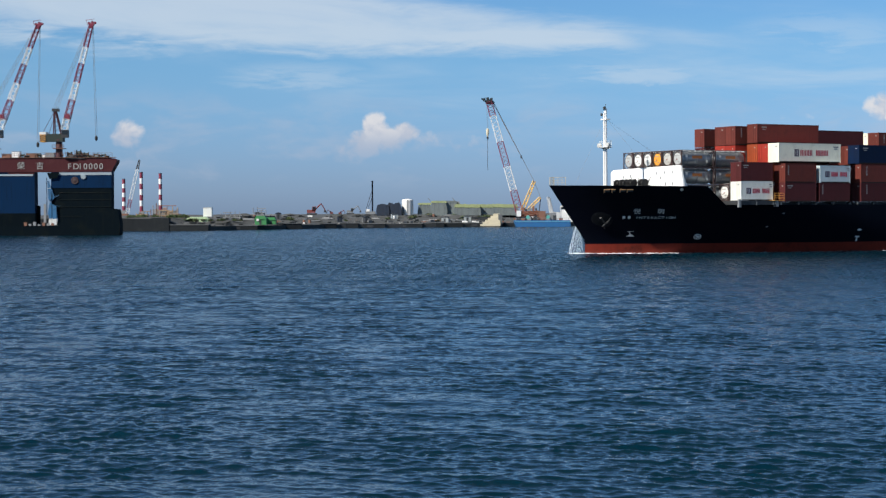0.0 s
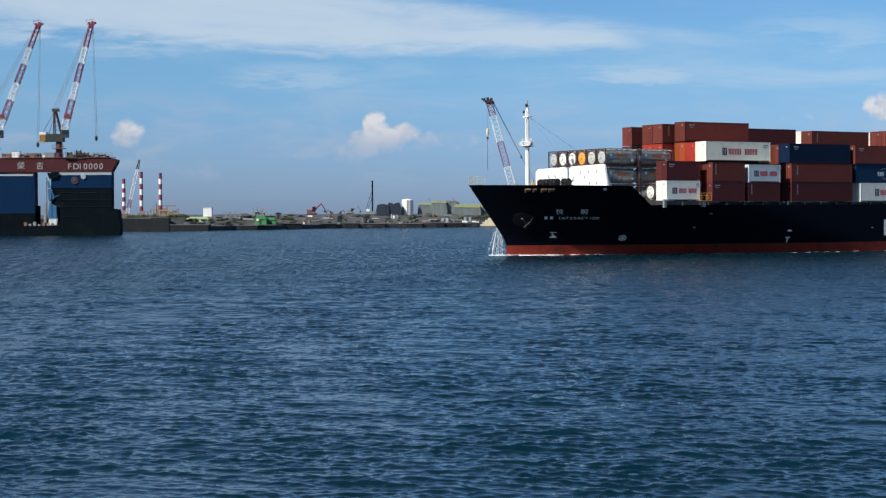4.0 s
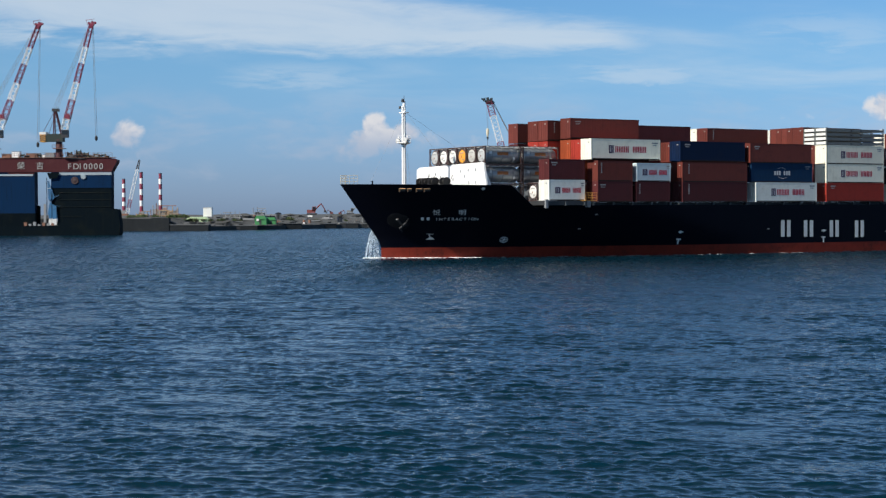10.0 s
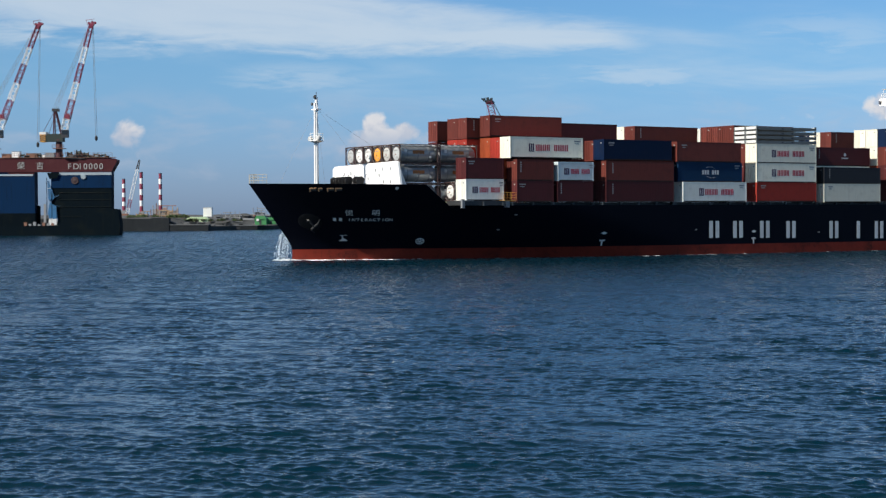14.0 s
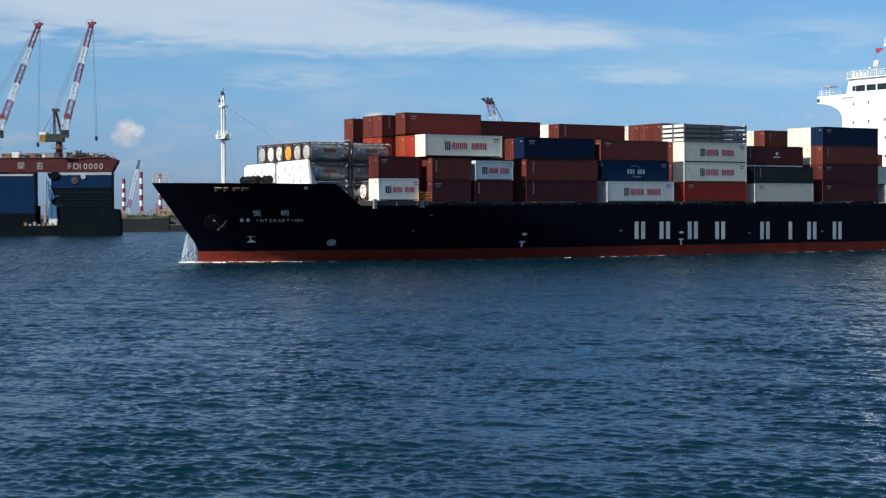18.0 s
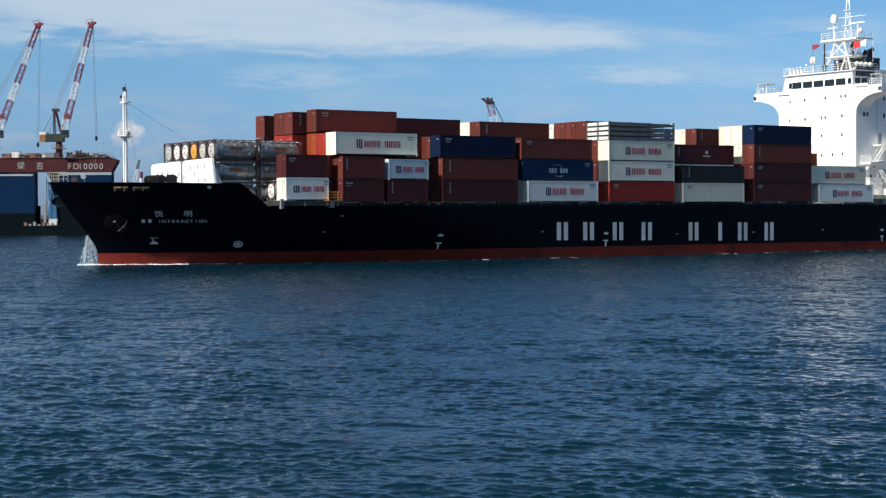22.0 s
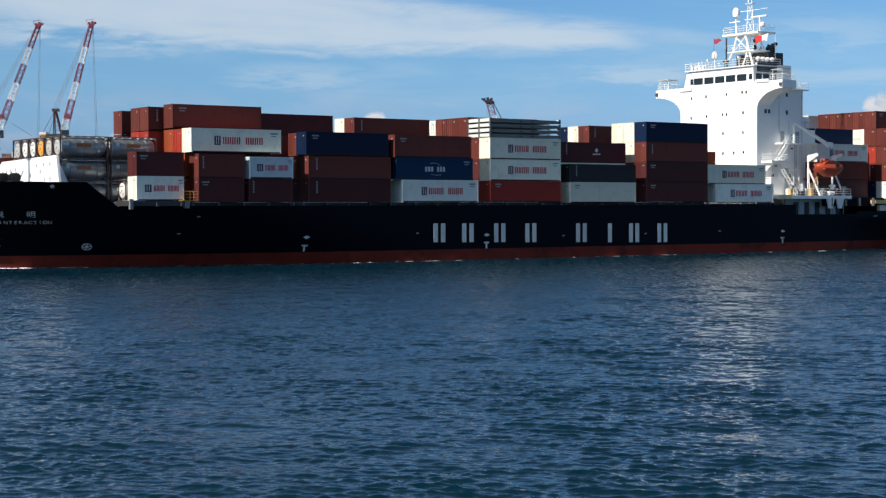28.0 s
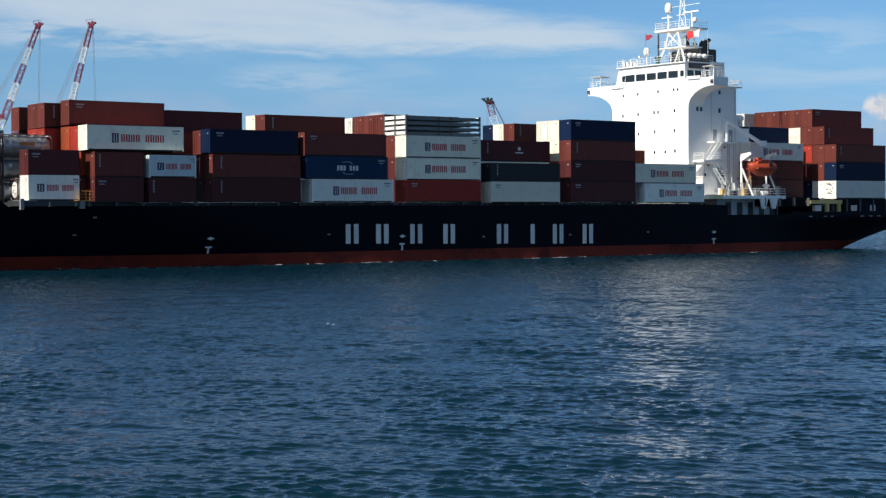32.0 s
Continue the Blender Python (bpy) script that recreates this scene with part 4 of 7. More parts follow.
part("ladder", b, GREY, tower, "upright ladder on the side wall")
rail([(137.3, 4.7, 16.95), (141.5, 4.7, 16.95)], up, WHITE)
for x, z in ((136.6, 13.2), (140.2, 16.0), (143.2, 11.2), (145.0, 14.6)):
    part("wall_lamp", box(fresh(), x - 0.14, x + 0.14, 5.9, 6.21, z, z + 0.26), GREY, tower, "grey wall lamp")
for x, z, c in ((139.3, 8.62, GREY), (140.4, 8.62, WHITE), (146.4, 8.62, GREY), (136.6, 8.62, WHITE)):
    part("deck_locker", box(fresh(), x, x + 0.8, 2.8, 3.6, z, z + 1.1), c, lower, "small deck locker")
part("ventilator", turned(fresh(), ((0.3, 8.6), (0.3, 9.9), (0.55, 10.0), (0.55, 10.3), (0.1, 10.5)), (146.0, 2.4, 0), 10), WHITE, lower, "white mushroom ventilator")
# lifeboat with its davits
boat = thing("lifeboat", "orange enclosed lifeboat hung in white davits", "lifeboat")
prof = [(0.08, -2.85), (0.66, -2.55), (1.08, -1.85), (1.27, -0.95), (1.29, 0.55), (1.2, 1.65), (0.84, 2.4), (0.33, 2.8), (0.05, 2.88)]
b = turned(fresh(), prof, (0, 0, 0), 14, "x")
for v in b.verts:
    v.co.z = v.co.z * (1.02 if v.co.z < 0 else 0.7) + 0.055 * v.co.x ** 2
    v.co.y *= 1.0 if v.co.z > -0.4 else 0.82
body = part("hull", b, ORANGE, boat)
part("canopy", prism(fresh(), ((-2.0, 0.55), (-1.7, 1.0), (-0.9, 1.25), (0.2, 1.32), (1.0, 1.12), (1.7, 0.95), (2.1, 0.6)), -0.85, 0.85), ORANGE, boat)
part("steering_hood", prism(fresh(), ((-1.5, 1.2), (-1.3, 1.6), (-0.6, 1.62), (-0.4, 1.28)), -0.45, 0.45), ORANGE, boat)
part("rubbing_strake", box(fresh(), -2.2, 2.1, -1.31, 1.31, -0.12, 0.02), paint("dull_red_strake", (0.28, 0.05, 0.03), 0.6), boat)
part("hatch", box(fresh(), 0.2, 1.0, -1.34, -1.1, 0.3, 0.75), DARK, boat, "dark hatch")
for x in (-1.9, 1.7):
    part("lifting_hook", rod(fresh(), (x, 0, 1.1), (x, 0, 1.75), 0.1, 5), WHITE, boat)
rides(boat, pose(144.35, 1.7, 12.85))
for x in (141.6, 147.2):
    d = part("davit", box(fresh(), x - 0.10, x + 0.10, 3.32, 3.58, 8.6, 14.3), WHITE, ship, "white lifeboat davit")
    part("davit_arm", slab(fresh(), [(3.6, 14.2), (3.5, 15.0), (1.5, 15.3), (1.4, 14.9), (3.2, 14.0)], x - 0.11, x + 0.11), WHITE, d)
    part("davit_foot", slab(fresh(), [(0.9, 8.6), (1.15, 8.6), (3.4, 12.7), (3.25, 12.9)], x - 0.1, x + 0.1), WHITE, d)
    part("fall", rod(fresh(), (x + (0.4 if x < 143 else -1.5), 1.7, 14.0), (x, 1.7, 15.1), 0.03, 4), DARK, d)
part("liferaft", rod(fresh(), (143.3, 0.9, 9.0), (144.5, 0.9, 9.0), 0.38, 10), WHITE, lower, "white liferaft canister")
part("winch", rod(fresh(), (142.0, 1.2, 9.1), (142.9, 1.2, 9.1), 0.45, 10), GREY, lower, "grey boat winch")
rng = random.Random(19)
OCHRE = paint("ochre_deck_gear", (0.55, 0.36, 0.14), 0.6, dirt=0.4)
for x, y, w, h, m, name, label in ((134.9, 1.0, 0.7, 0.9, OCHRE, "gear_box", "ochre gear box on the boat deck"), (135.9, 1.6, 0.5, 1.5, GREY, "gear_box", "grey gear box on the boat deck"), (137.4, 1.2, 0.9, 0.7, DARK, "gear_box", "dark gear box on the boat deck"), (138.6, 1.9, 0.6, 1.8, PIPE, "electrical_cabinet", "pale electrical cabinet"), (139.9, 1.3, 0.5, 1.1, OCHRE, "gear_box", "ochre gear box on the boat deck"), (140.8, 2.2, 0.7, 1.9, GREY, "electrical_cabinet", "grey electrical cabinet"), (145.1, 1.6, 0.6, 0.9, DARK, "gear_box", "dark gear box on the boat deck"), (147.1, 1.0, 0.6, 1.4, GREY, "gear_box", "grey gear box on the boat deck")):
    g = part(name, box(fresh(), x, x + w, y, y + 0.6, 8.62, 8.62 + h), m, lower, label)
    part("cover", box(fresh(), x - 0.05, x + w + 0.05, y - 0.05, y + 0.65, 8.62 + h, 8.68 + h), m, g)
for x in (136.9, 138.2, 140.6, 142.6, 145.9):
    part("stanchion", rod(fresh(), (x, 2.3, 8.62), (x + rng.uniform(-0.3, 0.3), 2.3, 11.0 + rng.uniform(0, 0.8)), 0.05, 5), WHITE, lower, "white stanchion")
for x0, z0, x1, z1 in ((140.4, 8.7, 142.0, 11.6), (142.2, 11.6, 140.9, 8.9), (136.2, 8.7, 137.6, 10.2)):
    part("gangway_strut", rod(fresh(), (x0, 2.0, z0), (x1, 2.0, z1), 0.06, 5), OCHRE, lower, "ochre slanting strut")
for x in (137.2, 139.7, 142.1, 144.6, 147.0):
    part("dark_doorway", box(fresh(), x, x + 1.1, 2.55, 2.62, 5.7, 7.6), DARK, lower, "dark doorway under the boat deck")
reel = part("rope_reel", turned(fresh(), ((0.1, -0.5), (0.75, -0.48), (0.75, -0.4), (0.4, -0.36), (0.4, 0.36), (0.75, 0.4), (0.75, 0.48), (0.1, 0.5)), (145.0, 3.2, 9.5), 14, "y"), DARK, lower, "dark rope reel behind the boat")
part("reel_stand", box(fresh(), 144.6, 145.4, 2.8, 3.6, 8.62, 9.1), GREY, reel)
# provision crane
crane = part("provision_crane", rod(fresh(), (139.8, 4.8, 16.8), (139.8, 4.8, 19.9), 0.2, 8), WHITE, ship, "white provision crane lowered aft")
part("jib", rod(fresh(), (139.6, 4.4, 20.1), (145.1, 2.2, 16.5), 0.22, 6, 0.34), WHITE, crane)
part("jib_head", box(fresh(), 144.7, 145.6, 1.9, 2.5, 16.3, 17.1), WHITE, crane)
part("wire", rod(fresh(), (145.2, 2.2, 16.3), (145.2, 2.2, 15.2), 0.03, 4), DARK, crane)
stand = part("vent_stand", box(fresh(), 143.0, 146.2, 6.6, 9.6, 17.2, 19.2), WHITE, tower, "white ventilator room behind the block")
for x, y in ((143.6, 7.0), (144.8, 7.2), (145.6, 8.6)):
    part("mushroom_vent", turned(fresh(), ((0.35, 19.2), (0.35, 20.4), (0.62, 20.5), (0.62, 21.0), (0.3, 21.3), (0.03, 21.35)), (x, y, 0), 12), WHITE, stand, "white mushroom ventilator")
rail([(143.0, 6.5, 19.2), (146.2, 6.5, 19.2), (146.2, 9.6, 19.2)], stand, WHITE, 1.0)
part("drum", rod(fresh(), (143.4, 8.9, 20.0), (145.0, 8.9, 20.0), 0.6, 12), PALE, stand, "pale cable drum")

# ---- fore deck ----
fm = part("fore_mast", rod(fresh(), (9.5, MID, 9.9), (9.5, MID, 21.7), 0.28, 12, 0.20), WHITE, ship, "white foremast with a lamp platform")
part("mast_platform", turned(fresh(), ((0.34, 15.6), (0.95, 15.86), (0.95, 15.95), (0.34, 15.95)), (9.5, MID, 0), 10), WHITE, fm)
for y in (MID - 1.2, MID + 1.2):
    part("deck_lamp", turned(fresh(), ((0.1, 8.95), (0.34, 9.0), (0.34, 9.35), (0.12, 9.6)), (0, y, 16.2), 10, "x"), paint("pale_lamp_housing", (0.5, 0.5, 0.48), 0.4), fm, "floodlight housing")
    part("lamp_stand", rod(fresh(), (9.4, y, 15.9), (9.4, y, 16.2), 0.06, 5), WHITE, fm)
rail([(9.5 + 0.9 * math.cos(a), MID + 0.9 * math.sin(a), 15.95) for a in [math.pi * k / 4 for k in range(9)]], fm, WHITE, 0.9, "rail", 0.7, 0.022)
part("lamp_bracket", box(fresh(), 9.1, 9.9, MID - 0.7, MID + 0.7, 20.0, 20.15), WHITE, fm)
part("masthead_light", turned(fresh(), ((0.12, 21.5), (0.22, 21.55), (0.22, 21.85), (0.08, 22.0)), (9.3, MID, 0), 8), DARK, fm)
part("masthead_light", turned(fresh(), ((0.1, 20.6), (0.17, 20.65), (0.17, 20.9), (0.08, 21.0)), (9.1, MID + 0.45, 0), 8), DARK, fm)
part("aerial", rod(fresh(), (9.5, MID, 21.7), (9.5, MID, 22.4), 0.04, 4), DARK, fm)
part("ladder", box(fresh(), 9.18, 9.28, MID - 0.15, MID + 0.15, 10.0, 21.0), WHITE, fm)
for a in ((4.0, MID, 10.2), (14.5, 6.5, 10.0), (14.5, 20.7, 10.0)):
    part("stay", rod(fresh(), (9.5, MID, 20.4), a, 0.012, 4), GREY, fm, "thin wire stay")
part("stay", rod(fresh(), (9.5, MID, 20.2), (18.1, MID, 15.3), 0.014, 4), GREY, fm, "thin wire stay")
fm.location.x = 0.3
wall_pts = [(4.6, 9.95), (5.3, 12.95), (5.7, 13.1), (22.6, 12.75), (23.3, 12.4), (23.3, 9.95)]
bw = part("breakwater", slab(fresh(), wall_pts, 17.45, 17.75), WHITE, ship, "white steel breakwater wall across the fore deck")
for y in (5.6, 9.5, 13.5, 17.5, 21.4):
    part("stiffener", prism(fresh(), ((17.75, 9.95), (19.0, 9.95), (17.75, 12.7)), y, y + 0.15), WHITE, bw)
for y, z in ((7.2, 12.1), (9.2, 12.1), (11.2, 12.0), (10.2, 11.3), (19.8, 11.6), (18.0, 11.7), (7.2, 10.4), (9.0, 10.4), (13.2, 10.9)):
    part("drain_slot", box(fresh(), 17.42, 17.46, y - 0.12, y + 0.12, z - 0.22, z + 0.22), GREY, bw, "small dark slot")
WINCH = paint("dark_winch_steel", (0.022, 0.020, 0.019), 0.6, dirt=0.5, dirt_colour=(0.055, 0.032, 0.022))
for x, y in ((14.3, 16.6), (14.0, 14.6), (13.8, 12.4), (14.4, 10.4)):
    w = part("mooring_winch", turned(fresh(), ((0.15, -0.55), (0.60, -0.53), (0.60, -0.47), (0.22, -0.43), (0.22, 0.43), (0.60, 0.47), (0.60, 0.53), (0.15, 0.55)), (x, y, 10.55), 14, "y"), WINCH, ship, "dark mooring winch drum")
    part("bed", box(fresh(), x - 0.7, x + 0.7, y - 0.8, y + 0.8, 9.9, 10.2), WINCH, w)
    part("gear_case", box(fresh(), x - 0.35, x + 0.4, y + 0.55, y + 0.95, 10.2, 10.95), WINCH, w)
    part("brake_lever", rod(fresh(), (x + 0.4, y - 0.6, 10.3), (x + 0.8, y - 0.7, 11.4), 0.05, 4), WINCH, w)
RAILING = paint("yellowish_rail", (0.42, 0.39, 0.31), 0.6)


def bow_rail(side):
    """Posts and bars round the stem head, each a piece under the top bar."""
    pts = [Vector((x, MID + side * max(half(x, 10.1) - 0.15, 0.05), 10.12)) for x in (-0.1, 0.35, 0.8, 1.25, 1.65)]
    b = fresh()
    for p, q in zip(pts, pts[1:]):
        rod(b, p + Vector((0, 0, 1.2)), q + Vector((0, 0, 1.2)), 0.034, 5)
    top = part("bow_railing", b, RAILING, ship, "pale yellowish tubular railing at the stem head")
    for p in pts:
        part("post", rod(fresh(), p, p + Vector((0, 0, 1.2)), 0.034, 5), RAILING, top)
    for h in (0.4, 0.8):
        for p, q in zip(pts, pts[1:]):
            part("bar", rod(fresh(), p + Vector((0, 0, h)), q + Vector((0, 0, h)), 0.028, 5), RAILING, top)


bow_rail(-1), bow_rail(1)
part("bulwark_cap", box(fresh(), 24.2, 24.6, 0.1, 0.5, 6.8, 8.0), GREY, ship)


# ---- marks on the hull ----
def on_hull(x, z, out=0.02):
    """A pose on the near hull side, its x aft along the plating, its y up, its z outward."""
    e = 0.4
    p = Vector((x, MID - half(x, z), z))
    ax = (Vector((x + e, MID - half(x + e, z), z)) - p).normalized()
    up = (Vector((x, MID - half(x, z + e), z + e)) - p).normalized()
    nz = ax.cross(up).normalized()
    up = nz.cross(ax)
    m = Matrix((ax, up, nz)).transposed().to_4x4()
    m.translation = p + nz * out
    return m


def hull_mark(name, bm, x, z, material, label="", out=0.02):
    ob = part(name, bm, material, hull, label)
    ob.matrix_basis = on_hull(x, z, out)
    return ob


def hull_text(body, x0, x1, z, size, material, wide=1.25):
    """Raised letters of the ship's name, one by one along the flared plating."""
    for i, ch in enumerate(body):
        if ch == " ":
            continue
        cu = bpy.data.curves.new("name_letter", "FONT")
        cu.body, cu.size, cu.extrude, cu.align_x = ch, size, 0.012, "CENTER"
        tmp = bpy.data.objects.new("name_letter", cu)
        me = bpy.data.meshes.new_from_object(tmp)
        bpy.data.objects.remove(tmp)
        me.materials.append(material)
        ob = new("name_letter", me)
        ob.parent = hull
        ob.matrix_basis = on_hull(x0 + (x1 - x0) * i / (len(body) - 1), z, 0.05) @ Matrix.Diagonal((wide, 1, 1, 1))
        tagged(ob, "raised grey letter of the ship's name")


for x in (10.35, 11.05):
    hull_mark("name_bar", box(fresh(), -0.2, 0.2, 0, 0.46, 0, 0.015), x, 5.22, LETTER, "grey painted bar")
hull_text("INTERACTION", 12.1, 17.1, 5.2, 0.62, LETTER, 1.12)
hull_text("\u60a6\u660e", 11.8, 14.97, 6.0, 1.0, LETTER, 1.1)
b = fresh()
box(b, -0.5, 0.5, 0.38, 0.44, 0, 0.012)
for outline_pts in ([(-0.25, 0.38), (-0.10, 0.38), (-0.02, -0.2), (-0.14, -0.2)], [(-0.60, -0.45), (0.55, -0.45), (0.50, -0.30), (0.0, 0.02)]):
    b.faces.new([b.verts.new((x, y, 0.013)) for x, y in outline_pts])
hull_mark("bulb_mark", b, 12.0, 2.95, LETTER, "white bulbous bow mark")
b = fresh()
for i in range(14):
    a0, a1 = 2 * math.pi * i / 14, 2 * math.pi * (i + 1) / 14
    rod(b, (0.55 * math.cos(a0), 0.45 * math.sin(a0), 0.01), (0.55 * math.cos(a1), 0.45 * math.sin(a1), 0.01), 0.05, 4)
for i in range(3):
    a0 = math.pi * i / 3 + 0.3
    rod(b, (0.5 * math.cos(a0), 0.42 * math.sin(a0), 0.01), (-0.5 * math.cos(a0), -0.42 * math.sin(a0), 0.01), 0.05, 4)
hull_mark("thruster_mark", b, 21.7, 2.45, LETTER, "white ringed thruster mark")
for x, z in ((47.7, 1.95), (75.3, 1.9), (132.0, 1.8)):
    b = fresh()
    box(b, -0.42, 0.42, 0.25, 0.45, 0, 0.012), box(b, -0.12, 0.12, -0.45, 0.25, 0, 0.012)
    hull_mark("tug_mark", b, x, z, LETTER, "pale T-shaped tug push mark")
    hull_mark("tug_arrow", prism(fresh(), ((-0.5, 0.0), (0, 0.22), (0.5, 0.0), (0, -0.22)), 0, 0.012), x + 0.1, z + 1.35, LETTER).matrix_basis = on_hull(x + 0.1, z + 1.35, 0.01) @ pose(0, 0, 0, -90)
for x, z in ((33.4, 5.9), (31.6, 3.9), (88.6, 3.0), (103.8, 3.1), (118.6, 3.3), (64.2, 3.6)):
    hull_mark("draught_mark", box(fresh(), -0.22, 0.22, -0.07, 0.09, 0, 0.012), x, z, CODE, "small faded hull mark")
for x0, x1, z0, z1 in ((66.6, 69.0, 2.4, 4.85), (71.2, 73.65, 2.35, 4.82), (76.5, 78.7, 2.27, 4.78), (81.8, 84.2, 2.18, 4.73), (90.75, 93.55, 2.05, 4.66), (96.6, 97.25, 1.96, 4.62), (100.55, 103.0, 1.9, 4.58), (106.0, 108.5, 1.84, 4.54)):
    w = (x1 - x0)
    b = box(fresh(), 0.1, 0.8, 0, z1 - z0, 0, 0.012)
    if w > 1:
        box(b, 1.3, 2.0, 0, z1 - z0, 0, 0.012)
    hull_mark("letter_bar", b, x0, z0, LETTER, "tall pale grey painted bars")
# anchor in its recess
anchor = hull_mark("anchor_recess", turned(fresh(), ((1.7, -0.03), (1.4, 0.02), (0.7, 0.05), (0.02, 0.05)), (0, 0, 0), 18), 7.6, 5.0, paint("scraped_bolster_paint", (0.006, 0.007, 0.009), 0.6, dirt=0.9, dirt_colour=(0.028, 0.028, 0.030), scale=1.2, spec=0.1), "scraped dark anchor bolster", 0.0)
b = rod(fresh(), (-0.2, 0.45, 0.12), (0.5, -0.5, 0.16), 0.13, 6)
rod(b, (0.15, -0.95, 0.14), (0.95, -0.15, 0.14), 0.16, 6), rod(b, (0.95, -0.15, 0.14), (1.3, 0.55, 0.1), 0.12, 6, 0.04), rod(b, (0.15, -0.95, 0.14), (0.55, -1.5, 0.1), 0.12, 6, 0.04)
part("anchor", b, paint("worn_anchor_steel", (0.010, 0.011, 0.013), 0.7, dirt=0.6, dirt_colour=(0.035, 0.035, 0.036)), anchor, "dark stockless anchor hauled into its pocket")
part("anchor_shackle", box(fresh(), -0.4, -0.1, 0.35, 0.5, 0.06, 0.2), CODE, anchor, "worn pale shackle")
# rust orange raised well up: sunlight painted onto the shaded fairlead frames
for x, w in ((6.6, 0.9), (7.4, 0.6), (8.5, 0.9), (9.4, 0.9)):
    f = hull_mark("fairlead", box(fresh(), -w / 2, w / 2, 0.16, 0.32, 0, 0.05), x, 9.3, paint("rusty_fairlead", (0.80, 0.42, 0.20), 0.7, dirt=0.5), "rusty fairlead frame")
    part("jamb", box(fresh(), -w / 2, -w / 2 + 0.16, -0.3, 0.16, 0, 0.05), MATS["rusty_fairlead"], f)
    part("opening", box(fresh(), -w / 2 + 0.12, w / 2, -0.2, 0.16, -0.02, 0.012), DARK, f, "dark mooring opening")
hull_mark("bow_light", turned(fresh(), ((0.05, 0.0), (0.26, 0.01), (0.2, 0.07), (0.02, 0.08)), (0, 0, 0), 10), 16.1, 9.45, PALE, "pale round scuttle")
# deck edge: coamings, pedestals, lashing platforms
PEDESTAL = paint("worn_grey_pedestal", (0.075, 0.085, 0.09), 0.7, dirt=0.6, dirt_colour=(0.03, 0.02, 0.015))
for x0, x1 in ((24.6, 30.9), (32.4, 46.0), (47.6, 60.4), (60.8, 74.4), (75.8, 88.6), (89.4, 102.6), (103.8, 116.6), (116.9, 130.6), (143.6, 157.0), (159.4, 172.4)):
    z0, z1 = (6.1, 8.1) if x0 > 159 else (7.0, 8.28) if x0 > 143 else (7.15, 7.44 if 116 < x0 < 117 else 7.48 if 89 < x0 < 90 else 7.6)
    cb = part("hatch_coaming", box(fresh(), x0, x1, 1.2, 26.0, z0, z1), BLACK if x0 > 143 else DARK, ship, "dark hatch coaming")
    n = max(2, round((x1 - x0) / 3.1))
    for i in range(n + 1):
        x = x0 + (x1 - x0) * i / n
        part("pedestal", box(fresh(), x - 0.12, x + 0.12, 0.3, 0.8, z0, z1), PEDESTAL, cb, "grey container pedestal")
b = fresh()
box(b, 24.2, 31.6, 0.4, 3.9, 7.2, 7.8)
part("container_seat", b, DARK, ship, "dark raised container seat")
part("lashing_platform", box(fresh(), 24.3, 26.2, 0.3, 2.4, 7.75, 7.85), GREY, ship, "grey lashing platform")
lp = part("lashing_platform", box(fresh(), 31.0, 32.9, 0.3, 2.4, 7.75, 7.85), YELLOW, ship, "yellow railed lashing platform")
rail([(31.0, 0.3, 7.85), (32.9, 0.3, 7.85), (32.9, 2.3, 7.85)], lp, YELLOW, 1.05, "rail", 0.95, 0.026)
part("post", box(fresh(), 31.3, 31.9, 0.35, 0.8, 6.9, 7.75), GREY, lp)
TAN = paint("sand_yellow_steel", (0.66, 0.46, 0.18), 0.6, dirt=0.4)
lp = part("lashing_platform", box(fresh(), 153.7, 161.3, 0.2, 2.4, 7.35, 7.92), TAN, ship, "yellow lashing platform beam")
for x in (157.7, 160.5):
    part("post", box(fresh(), x, x + 0.5, 0.25, 0.7, 6.1, 7.55), TAN, lp)
# pale boxes added for sunlit things behind the openings; sunlight is in their colour
for x in (156.0, 164.6, 169.2):
    part("deck_locker", box(fresh(), x - 0.75, x + 0.75, 0.6, 1.15, 6.2, 7.1), paint("sunlit_locker", (0.78, 0.70, 0.64), 0.6), ship, "pale deck locker at the stern")
sb = part("stern_bulwark", box(fresh(), 162.4, 178.0, 0.45, 0.55, 7.2, 8.15), BLACK, ship, "black plating over the mooring openings at the stern")
for x0, x1 in ((162.4, 163.7), (165.5, 168.4), (170.0, 178.0)):
    part("plate", box(fresh(), x0, x1, 0.44, 0.55, 6.05, 7.2), BLACK, sb)
for x in (153.5, 157.0, 158.6, 166.0, 168.0, 170.0):
    hull_mark("rubbing_mark", box(fresh(), -0.4, 0.4, -0.06, 0.08, 0, 0.015), x, 5.35, CODE, "small pale mark")

# ---- water that the ship throws up ----
FOAM = paint("white_foam", (0.82, 0.85, 0.87), 0.85, dirt=0.0, bump=0.6, scale=3.0, vary=0.05)
rng = random.Random(11)


def foam_patch(x, y, lx, ly, h=0.12):
    """One lumpy fleck of foam on the water."""
    b = fresh()
    bmesh.ops.create_icosphere(b, subdivisions=2, radius=1.0)
    for v in b.verts:
        k = 1 + 0.35 * noise.noise(v.co * 2.3 + Vector((x, y, 0)))
        v.co = Vector((v.co.x * lx * k, v.co.y * ly * k, v.co.z * h * k))
    return b


